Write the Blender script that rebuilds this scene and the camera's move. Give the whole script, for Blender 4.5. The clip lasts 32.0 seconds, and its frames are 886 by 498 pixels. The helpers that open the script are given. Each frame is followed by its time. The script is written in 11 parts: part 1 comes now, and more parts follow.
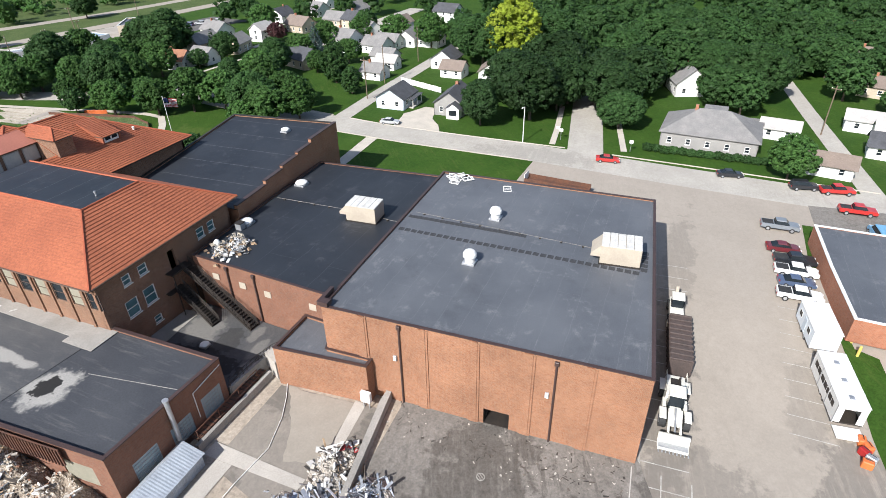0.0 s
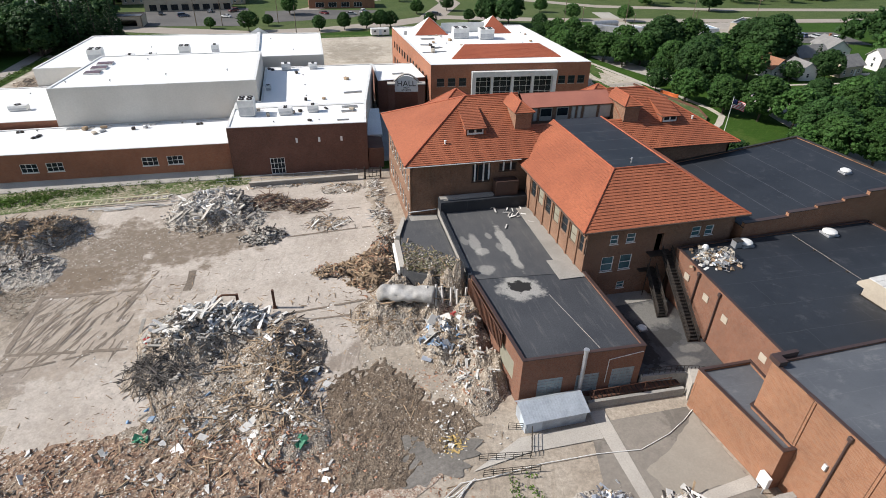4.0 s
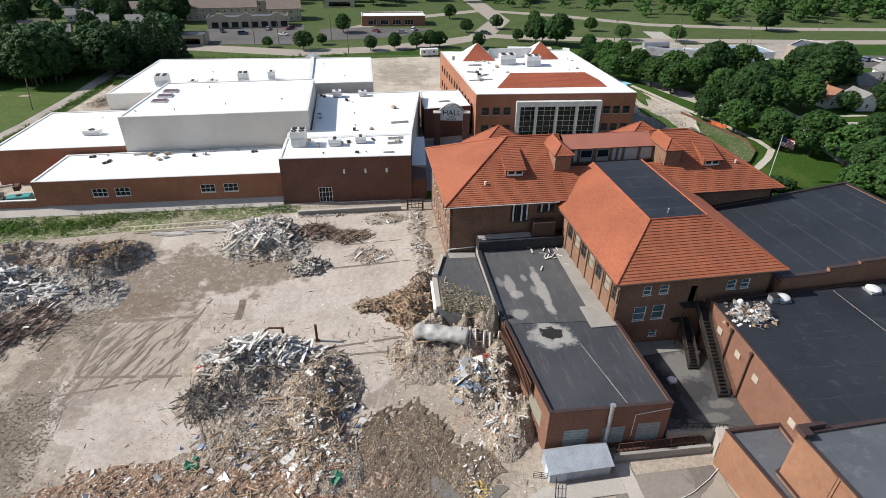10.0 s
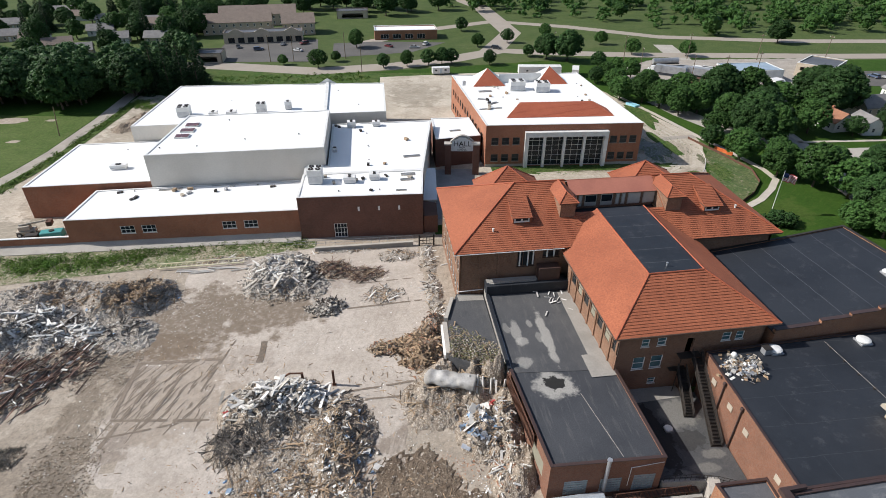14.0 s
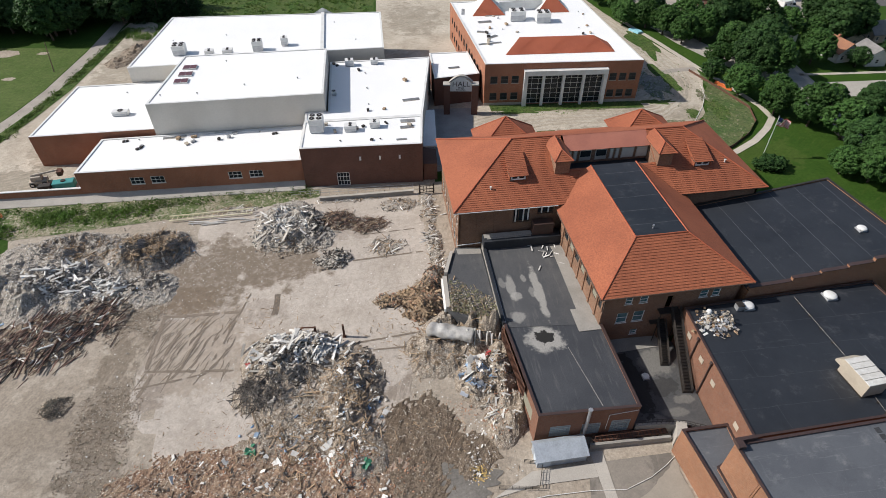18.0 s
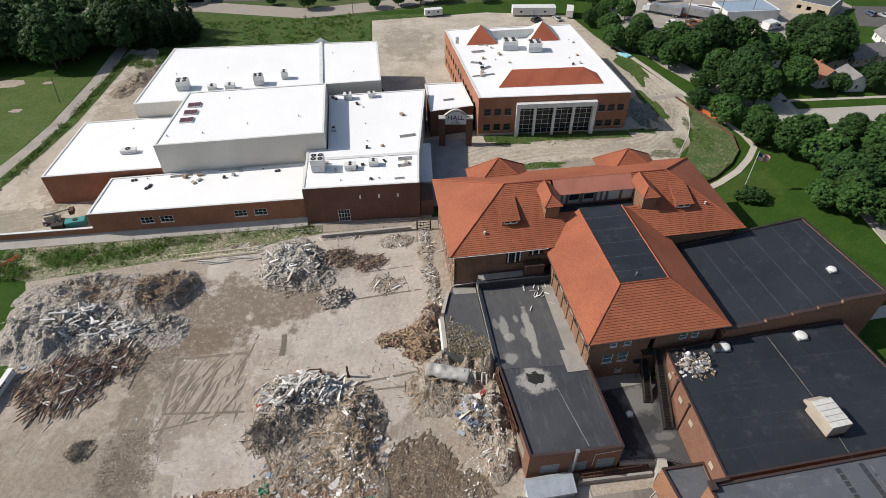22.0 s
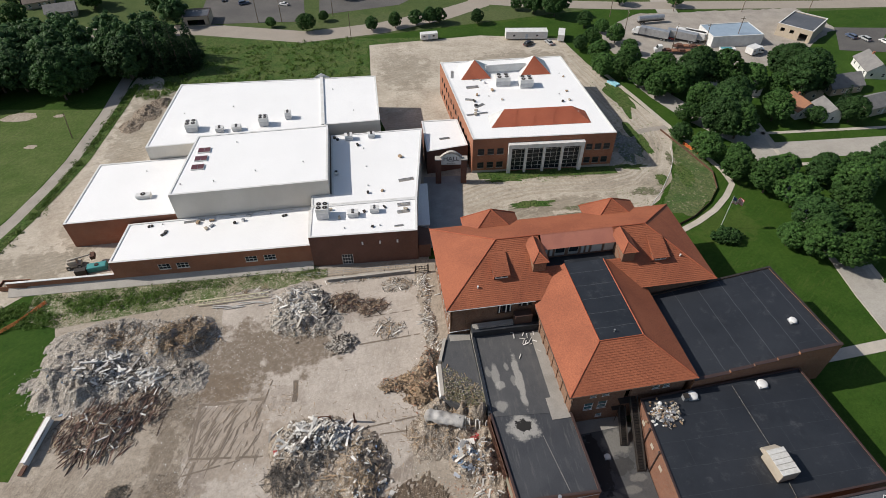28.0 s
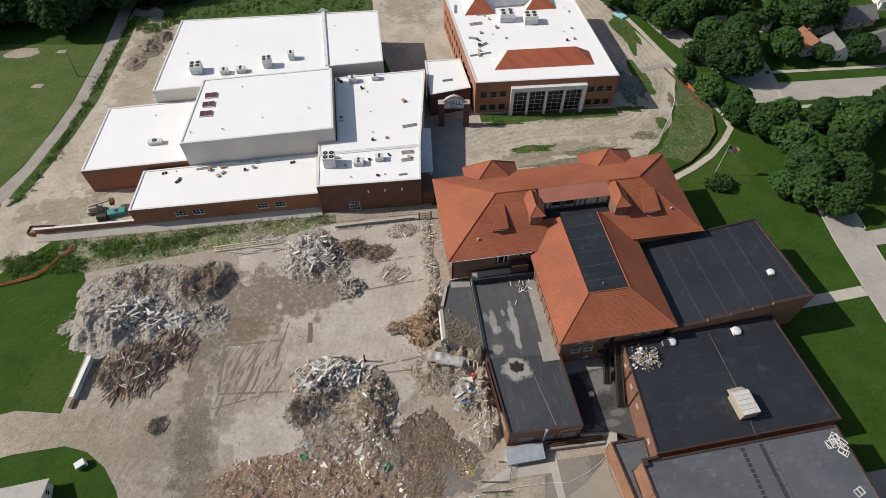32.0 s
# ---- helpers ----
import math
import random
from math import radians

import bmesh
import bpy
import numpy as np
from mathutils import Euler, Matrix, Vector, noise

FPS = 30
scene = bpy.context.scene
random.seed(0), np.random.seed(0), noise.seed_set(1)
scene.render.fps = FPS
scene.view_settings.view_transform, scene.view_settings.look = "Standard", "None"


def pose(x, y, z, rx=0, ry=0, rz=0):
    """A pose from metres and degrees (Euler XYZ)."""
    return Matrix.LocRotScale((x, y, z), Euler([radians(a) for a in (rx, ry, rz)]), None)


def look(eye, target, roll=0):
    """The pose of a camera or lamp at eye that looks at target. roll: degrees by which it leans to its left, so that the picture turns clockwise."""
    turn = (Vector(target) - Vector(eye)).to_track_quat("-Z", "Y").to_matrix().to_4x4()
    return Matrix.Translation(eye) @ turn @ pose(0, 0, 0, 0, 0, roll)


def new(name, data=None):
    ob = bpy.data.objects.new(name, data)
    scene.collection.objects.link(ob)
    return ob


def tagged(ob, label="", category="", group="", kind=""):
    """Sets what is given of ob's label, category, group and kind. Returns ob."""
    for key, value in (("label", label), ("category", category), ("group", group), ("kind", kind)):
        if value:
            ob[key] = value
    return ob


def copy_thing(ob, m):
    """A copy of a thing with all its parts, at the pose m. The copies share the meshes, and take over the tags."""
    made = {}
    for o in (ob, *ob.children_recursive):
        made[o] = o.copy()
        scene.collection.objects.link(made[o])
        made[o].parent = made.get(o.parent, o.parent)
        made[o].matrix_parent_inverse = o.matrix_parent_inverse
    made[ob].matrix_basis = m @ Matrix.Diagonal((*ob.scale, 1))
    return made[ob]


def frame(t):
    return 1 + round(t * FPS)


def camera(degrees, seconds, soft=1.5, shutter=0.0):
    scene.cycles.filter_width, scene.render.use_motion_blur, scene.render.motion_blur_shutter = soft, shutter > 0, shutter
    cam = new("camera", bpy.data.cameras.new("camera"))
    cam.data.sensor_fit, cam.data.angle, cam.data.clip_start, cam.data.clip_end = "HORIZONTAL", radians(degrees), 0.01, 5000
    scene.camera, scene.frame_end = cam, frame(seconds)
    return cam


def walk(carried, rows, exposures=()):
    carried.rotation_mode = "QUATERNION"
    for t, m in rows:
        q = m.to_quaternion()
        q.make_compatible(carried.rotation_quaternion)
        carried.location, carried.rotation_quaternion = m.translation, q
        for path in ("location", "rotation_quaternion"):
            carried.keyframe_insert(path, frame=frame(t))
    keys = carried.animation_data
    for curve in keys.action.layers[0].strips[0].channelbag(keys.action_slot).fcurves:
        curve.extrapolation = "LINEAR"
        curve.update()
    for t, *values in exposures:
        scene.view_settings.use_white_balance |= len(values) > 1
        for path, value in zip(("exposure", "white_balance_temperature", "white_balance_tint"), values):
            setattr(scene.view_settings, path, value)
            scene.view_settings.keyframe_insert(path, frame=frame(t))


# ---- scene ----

# ---- camera and walk ----
cam = camera(75.64, 32.0, soft=0.5)
PATH = [  # seconds, place, turn to the left of north, pitch, roll
    (0, -31.44, -55.51, 46.97, -66.85, -31.79, -1.17),
    (0.5, -31.72, -55.69, 47.41, -59.04, -31.94, -0.56),
    (1, -31.93, -55.83, 47.60, -50.16, -31.97, -0.07),
    (1.5, -32.08, -55.94, 47.60, -42.14, -31.93, 0.34),
    (2, -32.18, -56.02, 47.49, -34.79, -31.94, 0.66),
    (2.5, -32.24, -56.08, 47.31, -28.08, -31.87, 0.90),
    (3, -32.26, -56.12, 47.12, -22.24, -31.81, 1.09),
    (3.5, -32.25, -56.15, 46.94, -17.28, -31.77, 1.22),
    (4, -32.22, -56.17, 46.81, -14.04, -31.74, 1.31),
    (4.5, -32.17, -56.18, 46.76, -12.54, -31.66, 1.35),
    (6.5, -31.89, -56.17, 47.53, -10.02, -31.99, 1.28),
    (7, -31.81, -56.16, 48.00, -9.72, -31.97, 1.21),
    (7.5, -31.73, -56.15, 48.59, -9.45, -31.94, 1.14),
    (8, -31.66, -56.14, 49.27, -9.32, -31.71, 1.07),
    (8.5, -31.59, -56.13, 50.06, -9.22, -31.55, 0.98),
    (9, -31.53, -56.11, 50.94, -9.07, -31.55, 0.90),
    (9.5, -31.47, -56.10, 51.89, -9.07, -31.46, 0.82),
    (10, -31.42, -56.08, 52.92, -8.96, -31.42, 0.74),
    (10.5, -31.37, -56.06, 54.01, -8.86, -31.53, 0.66),
    (11, -31.34, -56.04, 55.15, -8.68, -31.65, 0.58),
    (11.5, -31.31, -56.01, 56.33, -8.62, -31.71, 0.51),
    (12, -31.28, -55.98, 57.54, -8.59, -31.84, 0.45),
    (12.5, -31.26, -55.94, 58.78, -8.62, -31.93, 0.38),
    (13, -31.25, -55.89, 60.03, -7.85, -32.00, 0.33),
    (13.5, -31.24, -55.84, 61.30, -7.80, -32.03, 0.27),
    (14, -31.23, -55.78, 62.57, -7.62, -32.04, 0.22),
    (14.5, -31.23, -55.72, 63.85, -7.66, -31.99, 0.18),
    (16.25, -31.23, -55.39, 68.43, -7.56, -31.99, 0.05),
    (16.5, -31.23, -55.36, 68.94, -7.55, -33.43, 0.03),
    (17, -31.23, -55.24, 70.21, -7.58, -37.22, 0.00),
    (17.5, -31.23, -55.12, 71.48, -7.68, -41.29, -0.02),
    (18, -31.23, -54.98, 72.76, -7.73, -41.43, -0.05),
    (18.5, -31.23, -54.84, 74.05, -7.79, -41.52, -0.07),
    (19, -31.22, -54.68, 75.35, -7.84, -41.59, -0.09),
    (19.5, -31.22, -54.51, 76.66, -7.93, -41.68, -0.11),
    (20, -31.21, -54.34, 77.98, -7.96, -41.74, -0.13),
    (20.5, -31.20, -54.16, 79.33, -8.07, -41.78, -0.15),
    (21, -31.18, -53.96, 80.69, -8.16, -41.83, -0.16),
    (21.5, -31.17, -53.77, 82.08, -8.18, -41.96, -0.17),
    (22, -31.15, -53.56, 83.49, -8.26, -42.09, -0.18),
    (22.5, -31.13, -53.35, 84.92, -8.30, -42.22, -0.19),
    (23, -31.10, -53.13, 86.37, -8.35, -42.31, -0.20),
    (23.5, -31.08, -52.91, 87.84, -8.39, -42.46, -0.20),
    (24, -31.05, -52.69, 89.32, -8.49, -42.61, -0.21),
    (24.5, -31.02, -52.46, 90.80, -8.57, -42.73, -0.21),
    (25, -30.99, -52.23, 92.29, -8.59, -42.88, -0.20),
    (25.5, -30.95, -52.00, 93.77, -8.56, -43.02, -0.20),
    (27.5, -30.79, -51.09, 99.53, -8.65, -43.44, -0.16),
    (27.9, -30.75, -50.92, 100.64, -8.73, -43.47, -0.16),
    (28, -30.75, -50.87, 100.91, -8.75, -44.01, -0.15),
    (28.5, -30.69, -50.65, 102.26, -8.71, -47.68, -0.15),
    (29, -30.64, -50.44, 103.58, -8.65, -52.40, -0.15),
    (29.5, -30.57, -50.22, 104.90, -8.55, -52.49, -0.16),
    (30, -30.50, -50.01, 106.22, -8.46, -52.56, -0.18),
    (30.5, -30.42, -49.80, 107.56, -8.32, -52.60, -0.21),
    (31, -30.32, -49.59, 108.98, -8.23, -52.67, -0.26),
    (31.5, -30.22, -49.37, 110.51, -8.15, -52.79, -0.34),
    (32, -30.09, -49.15, 112.21, -8.10, -52.93, -0.44),
]


def aim(x, y, z, yaw, pitch, roll):
    a, b = radians(yaw), radians(pitch)
    way = (-math.sin(a) * math.cos(b), math.cos(a) * math.cos(b), math.sin(b))
    return look((x, y, z), (x + 10 * way[0], y + 10 * way[1], z + 10 * way[2]), roll)


walk(cam, [(r[0], aim(*r[1:])) for r in PATH], exposures=[(0, 0.62, 6250, 10), (1, 0.62, 6250, 10), (2, 0.58, 6300, 10), (3, 0.36, 6500, 10), (4, 0.22, 6500, 10), (7, 0.18, 6500, 10), (10, 0.2, 6500, 10), (14, 0.16, 6450, 10), (17, 0.15, 6500, 10), (18, -0.01, 6550, 10), (19, -0.03, 6550, 10), (21, -0.06, 6600, 10), (25, -0.1, 6650, 10), (32, -0.24, 6750, 10)])

# ---- world and sun ----
SUN_EL, SUN_FROM = 38.5, (-1.0, 0.19)
world = bpy.data.worlds.new("sky")
scene.world = world
world.use_nodes = True
wn = world.node_tree.nodes
sky = wn.new("ShaderNodeTexSky")
sky.sky_type, sky.sun_disc = "NISHITA", False
sky.sun_elevation, sky.sun_rotation = radians(SUN_EL), math.atan2(SUN_FROM[0], SUN_FROM[1])
sky.air_density, sky.dust_density, sky.ozone_density = 1.0, 1.5, 1.0
wn["Background"].inputs["Strength"].default_value = 0.105
world.node_tree.links.new(sky.outputs[0], wn["Background"].inputs[0])
sun_data = bpy.data.lights.new("sun", "SUN")
sun_data.energy, sun_data.angle, sun_data.color = 4.9, radians(0.6), (1.0, 0.965, 0.92)
sun = new("sun", sun_data)
se = radians(SUN_EL)
sl = math.hypot(*SUN_FROM)
sun.matrix_world = look((SUN_FROM[0] / sl * math.cos(se) * 300, SUN_FROM[1] / sl * math.cos(se) * 300, math.sin(se) * 300), (0, 0, 0))

# ---- materials ----
def shader(name):
    m = bpy.data.materials.new(name)
    m.use_nodes = True
    nt = m.node_tree
    return m, nt, nt.nodes["Principled BSDF"]


def add(nt, kind, **kw):
    n = nt.nodes.new(kind)
    for k, v in kw.items():
        if k in n.inputs:
            n.inputs[k].default_value = v
    return n


def coords(nt):
    return add(nt, "ShaderNodeTexCoord").outputs["Object"]


def noisy(nt, vec, scale, detail=4.0, rough=0.6):
    n = add(nt, "ShaderNodeTexNoise", Scale=scale, Detail=detail, Roughness=rough)
    nt.links.new(vec, n.inputs["Vector"])
    return n.outputs["Fac"]


def remap(nt, fac, a, b, lo=0.0, hi=1.0):
    n = add(nt, "ShaderNodeMapRange")
    for k, v in zip(("From Min", "From Max", "To Min", "To Max"), (a, b, lo, hi)):
        n.inputs[k].default_value = v
    nt.links.new(fac, n.inputs["Value"])
    return n.outputs["Result"]


def blend(nt, fac, a, b, kind="MIX"):
    n = nt.nodes.new("ShaderNodeMix")
    n.data_type, n.blend_type = "RGBA", kind
    for sock, v in ((n.inputs[0], fac), (n.inputs[6], a), (n.inputs[7], b)):
        if isinstance(v, (int, float)):
            sock.default_value = v
        elif isinstance(v, tuple):
            sock.default_value = (*v[:3], 1)
        else:
            nt.links.new(v, sock)
    return n.outputs[2]


def relief(nt, bsdf, height, strength, distance=0.05):
    b = add(nt, "ShaderNodeBump", Strength=strength, Distance=distance)
    nt.links.new(height, b.inputs["Height"])
    nt.links.new(b.outputs[0], bsdf.inputs["Normal"])


def mat(name, c1, c2=None, rough=0.8, s1=0.25, s2=5.0, fine=0.25, bump=0.25, metal=0.0, rand=0.0, island=0.0, lo=0.35, hi=0.65):
    m, nt, p = shader(name)
    vec = coords(nt)
    c2 = c2 or tuple(0.8 * v for v in c1)
    col = blend(nt, remap(nt, noisy(nt, vec, s1), lo, hi), c1, c2)
    f = noisy(nt, vec, s2, 6.0, 0.7)
    g = remap(nt, f, 0.3, 0.7, 1 - fine, 1 + fine)
    if rand or island:
        src = add(nt, "ShaderNodeObjectInfo").outputs["Random"] if rand else add(nt, "ShaderNodeNewGeometry").outputs["Random Per Island"]
        k = rand or island
        mul = add(nt, "ShaderNodeMath")
        mul.operation = "MULTIPLY"
        nt.links.new(g, mul.inputs[0])
        nt.links.new(remap(nt, src, 0, 1, 1 - k, 1 + k), mul.inputs[1])
        g = mul.outputs[0]
    rgb = add(nt, "ShaderNodeCombineColor")
    for i in range(3):
        nt.links.new(g, rgb.inputs[i])
    nt.links.new(blend(nt, 1.0, col, rgb.outputs[0], "MULTIPLY"), p.inputs["Base Color"])
    p.inputs["Roughness"].default_value, p.inputs["Metallic"].default_value = rough, metal
    if bump:
        relief(nt, p, f, bump)
    return m


def brick_mat(name, c1, c2, mortar, bw=0.3, bh=0.1, big=0.15):
    m, nt, p = shader(name)
    vec = coords(nt)
    sep = add(nt, "ShaderNodeSeparateXYZ")
    nt.links.new(vec, sep.inputs[0])
    s = add(nt, "ShaderNodeMath")
    nt.links.new(sep.outputs[0], s.inputs[0])
    nt.links.new(sep.outputs[1], s.inputs[1])
    comb = add(nt, "ShaderNodeCombineXYZ")
    nt.links.new(s.outputs[0], comb.inputs[0])
    nt.links.new(sep.outputs[2], comb.inputs[1])
    b = nt.nodes.new("ShaderNodeTexBrick")
    b.inputs["Scale"].default_value = 1.0
    b.inputs["Mortar Size"].default_value, b.inputs["Brick Width"].default_value, b.inputs["Row Height"].default_value = 0.016, bw, bh
    b.inputs["Color1"].default_value, b.inputs["Color2"].default_value, b.inputs["Mortar"].default_value = (*c1, 1), (*c2, 1), (*mortar, 1)
    nt.links.new(comb.outputs[0], b.inputs["Vector"])
    g = remap(nt, noisy(nt, vec, big, 5, 0.7), 0.3, 0.7, 0.78, 1.15)
    g2 = remap(nt, noisy(nt, vec, 2.5, 5, 0.7), 0.3, 0.7, 0.88, 1.1)
    rgb, rgb2 = add(nt, "ShaderNodeCombineColor"), add(nt, "ShaderNodeCombineColor")
    for i in range(3):
        nt.links.new(g, rgb.inputs[i])
        nt.links.new(g2, rgb2.inputs[i])
    c = blend(nt, 1.0, blend(nt, 1.0, b.outputs["Color"], rgb.outputs[0], "MULTIPLY"), rgb2.outputs[0], "MULTIPLY")
    nt.links.new(c, p.inputs["Base Color"])
    p.inputs["Roughness"].default_value = 0.9
    relief(nt, p, b.outputs["Fac"], -0.4, 0.02)
    return m


def membrane(name, c1, c2, pale, seam=0.03, width=2.4, streak=0.35, rough=0.75, seam_mark=0.16, dirt=0.45, run=4, turn=0.0):
    """Sheet roofing with lapped seams, dried puddle marks and dust."""
    m, nt, p = shader(name)
    vec = coords(nt)
    col = blend(nt, remap(nt, noisy(nt, vec, 0.12, 5), 0.35, 0.65), c1, c2)
    st = add(nt, "ShaderNodeMapping")
    st.inputs["Scale"].default_value = (0.18, 1.3, 1)
    nt.links.new(vec, st.inputs["Vector"])
    col = blend(nt, remap(nt, noisy(nt, st.outputs[0], 0.9, 6, 0.7), 0.62, 0.85, 0, streak), col, pale)
    col = blend(nt, remap(nt, noisy(nt, vec, 0.35, 7, 0.78), 0.56, 0.78, 0, streak * 0.9), col, pale)
    col = blend(nt, remap(nt, noisy(nt, vec, 0.22, 6, 0.7), 0.3, 0.45, dirt, 0), col, tuple(0.6 * v for v in c1))
    w = nt.nodes.new("ShaderNodeTexBrick")
    w.inputs["Scale"].default_value, w.inputs["Mortar Size"].default_value = 1.0, seam
    w.inputs["Brick Width"].default_value, w.inputs["Row Height"].default_value = width * run, width
    seam_vec = vec
    if turn:
        tm = add(nt, "ShaderNodeMapping")
        tm.vector_type = "TEXTURE"
        tm.inputs["Rotation"].default_value = (0, 0, turn)
        nt.links.new(vec, tm.inputs["Vector"])
        seam_vec = tm.outputs[0]
    wob = add(nt, "ShaderNodeVectorMath")
    dev = add(nt, "ShaderNodeTexNoise", Scale=0.5, Detail=3.0)
    nt.links.new(vec, dev.inputs["Vector"])
    sc = add(nt, "ShaderNodeVectorMath")
    sc.operation = "SCALE"
    sc.inputs["Scale"].default_value = 0.35
    nt.links.new(dev.outputs["Color"], sc.inputs[0])
    nt.links.new(seam_vec, wob.inputs[0])
    nt.links.new(sc.outputs[0], wob.inputs[1])
    nt.links.new(wob.outputs[0], w.inputs["Vector"])
    col = blend(nt, remap(nt, w.outputs["Fac"], 0, 1, 0, seam_mark), col, pale)
    f = noisy(nt, vec, 9, 7, 0.7)
    rgb = add(nt, "ShaderNodeCombineColor")
    g = remap(nt, f, 0.3, 0.7, 0.82, 1.18)
    for i in range(3):
        nt.links.new(g, rgb.inputs[i])
    nt.links.new(blend(nt, 1.0, col, rgb.outputs[0], "MULTIPLY"), p.inputs["Base Color"])
    p.inputs["Roughness"].default_value = rough
    relief(nt, p, noisy(nt, vec, 1.2, 4), 0.2, 0.05)
    return m


def speckle(name, base, alt, dark, pale, s=4.0, big=0.3, bump=0.6, dark_share=0.22, pale_share=0.14):
    """Loose crushed material: chips of several tones on a patchy ground."""
    m, nt, p = shader(name)
    vec = coords(nt)
    col = blend(nt, remap(nt, noisy(nt, vec, big, 5, 0.65), 0.38, 0.62), base, alt)
    first = None
    for k, share in ((s, 1.0), (s * 2.6, 0.8)):
        v = nt.nodes.new("ShaderNodeTexVoronoi")
        v.inputs["Scale"].default_value = k
        nt.links.new(vec, v.inputs["Vector"])
        sep = nt.nodes.new("ShaderNodeSeparateColor")
        nt.links.new(v.outputs["Color"], sep.inputs[0])
        col = blend(nt, remap(nt, sep.outputs[0], 1 - dark_share * share, 1 - dark_share * share + 0.03, 0, 0.75), col, dark)
        col = blend(nt, remap(nt, sep.outputs[1], 1 - pale_share * share, 1 - pale_share * share + 0.03, 0, 0.8), col, pale)
        first = first or v.outputs["Distance"]
    g = remap(nt, noisy(nt, vec, 1.1, 5, 0.7), 0.3, 0.7, 0.78, 1.2)
    rgb = add(nt, "ShaderNodeCombineColor")
    for i in range(3):
        nt.links.new(g, rgb.inputs[i])
    nt.links.new(blend(nt, 1.0, col, rgb.outputs[0], "MULTIPLY"), p.inputs["Base Color"])
    p.inputs["Roughness"].default_value = 0.95
    relief(nt, p, first, bump, 0.15)
    return m


def spot(nt, vec, cx, cy, rx, ry, rag=0.8, scale=0.35, edge=0.12):
    """A ragged spot on a horizontal surface: 1 inside, 0 outside."""
    mp = add(nt, "ShaderNodeMapping")
    mp.inputs["Scale"].default_value, mp.inputs["Location"].default_value = (1 / rx, 1 / ry, 0), (-cx / rx, -cy / ry, 0)
    nt.links.new(vec, mp.inputs["Vector"])
    ln = add(nt, "ShaderNodeVectorMath")
    ln.operation = "LENGTH"
    nt.links.new(mp.outputs[0], ln.inputs[0])
    s = add(nt, "ShaderNodeMath")
    nt.links.new(ln.outputs["Value"], s.inputs[0])
    nt.links.new(remap(nt, noisy(nt, vec, scale, 6, 0.65), 0.25, 0.75, -rag, rag), s.inputs[1])
    return remap(nt, s.outputs[0], 1 - edge, 1 + edge, 1, 0)


def times(nt, a, b):
    n = add(nt, "ShaderNodeMath")
    n.operation = "MULTIPLY"
    nt.links.new(a, n.inputs[0])
    if isinstance(b, (int, float)):
        n.inputs[1].default_value = b
    else:
        nt.links.new(b, n.inputs[1])
    return n.outputs[0]


def scraped(name, pale, mid, dark, spots, angle, bump=0.3, share=0.5, rough=0.93, grain=0.3, silt=()):
    """A dusty floor scraped by machines: long streaks one way, ragged damp stains, drifts of silt."""
    m, nt, p = shader(name)
    vec = coords(nt)
    col = blend(nt, remap(nt, noisy(nt, vec, 0.14, 5), 0.35, 0.65), pale, mid)
    mp = add(nt, "ShaderNodeMapping")
    mp.vector_type = "TEXTURE"
    mp.inputs["Rotation"].default_value, mp.inputs["Scale"].default_value = (0, 0, -angle), (1.0, 9.0, 1)
    nt.links.new(vec, mp.inputs["Vector"])
    streak = noisy(nt, mp.outputs[0], 1.6, 7, 0.7)
    patch = remap(nt, noisy(nt, vec, 0.08, 4), 0.44, 0.6)
    col = blend(nt, times(nt, remap(nt, streak, 0.53, 0.6, 0, share), patch), col, dark)
    col = blend(nt, remap(nt, noisy(nt, vec, 0.55, 7, 0.75), 0.62, 0.72, 0, 0.45), col, dark)
    for cx, cy, rx, ry, k in spots:
        col = blend(nt, times(nt, spot(nt, vec, cx, cy, rx, ry), remap(nt, streak, 0.34, 0.5, k * 0.35, k)), col, dark)
    for cx, cy, rx, ry, tone in silt:
        fade = times(nt, spot(nt, vec, cx, cy, rx, ry, 0.6, 0.3, 0.14), remap(nt, noisy(nt, vec, 0.9, 7, 0.75), 0.36, 0.52, 0.45, 1))
        col = blend(nt, fade, col, tone)
    f = noisy(nt, vec, 3.6, 8, 0.8)
    g = times(nt, remap(nt, f, 0.32, 0.68, 1 - grain, 1 + grain), remap(nt, noisy(nt, vec, 1.1, 7, 0.75), 0.32, 0.68, 1 - 0.8 * grain, 1 + 0.8 * grain))
    rgb = add(nt, "ShaderNodeCombineColor")
    for i in range(3):
        nt.links.new(g, rgb.inputs[i])
    nt.links.new(blend(nt, 1.0, col, rgb.outputs[0], "MULTIPLY"), p.inputs["Base Color"])
    p.inputs["Roughness"].default_value = rough
    relief(nt, p, f, bump)
    return m


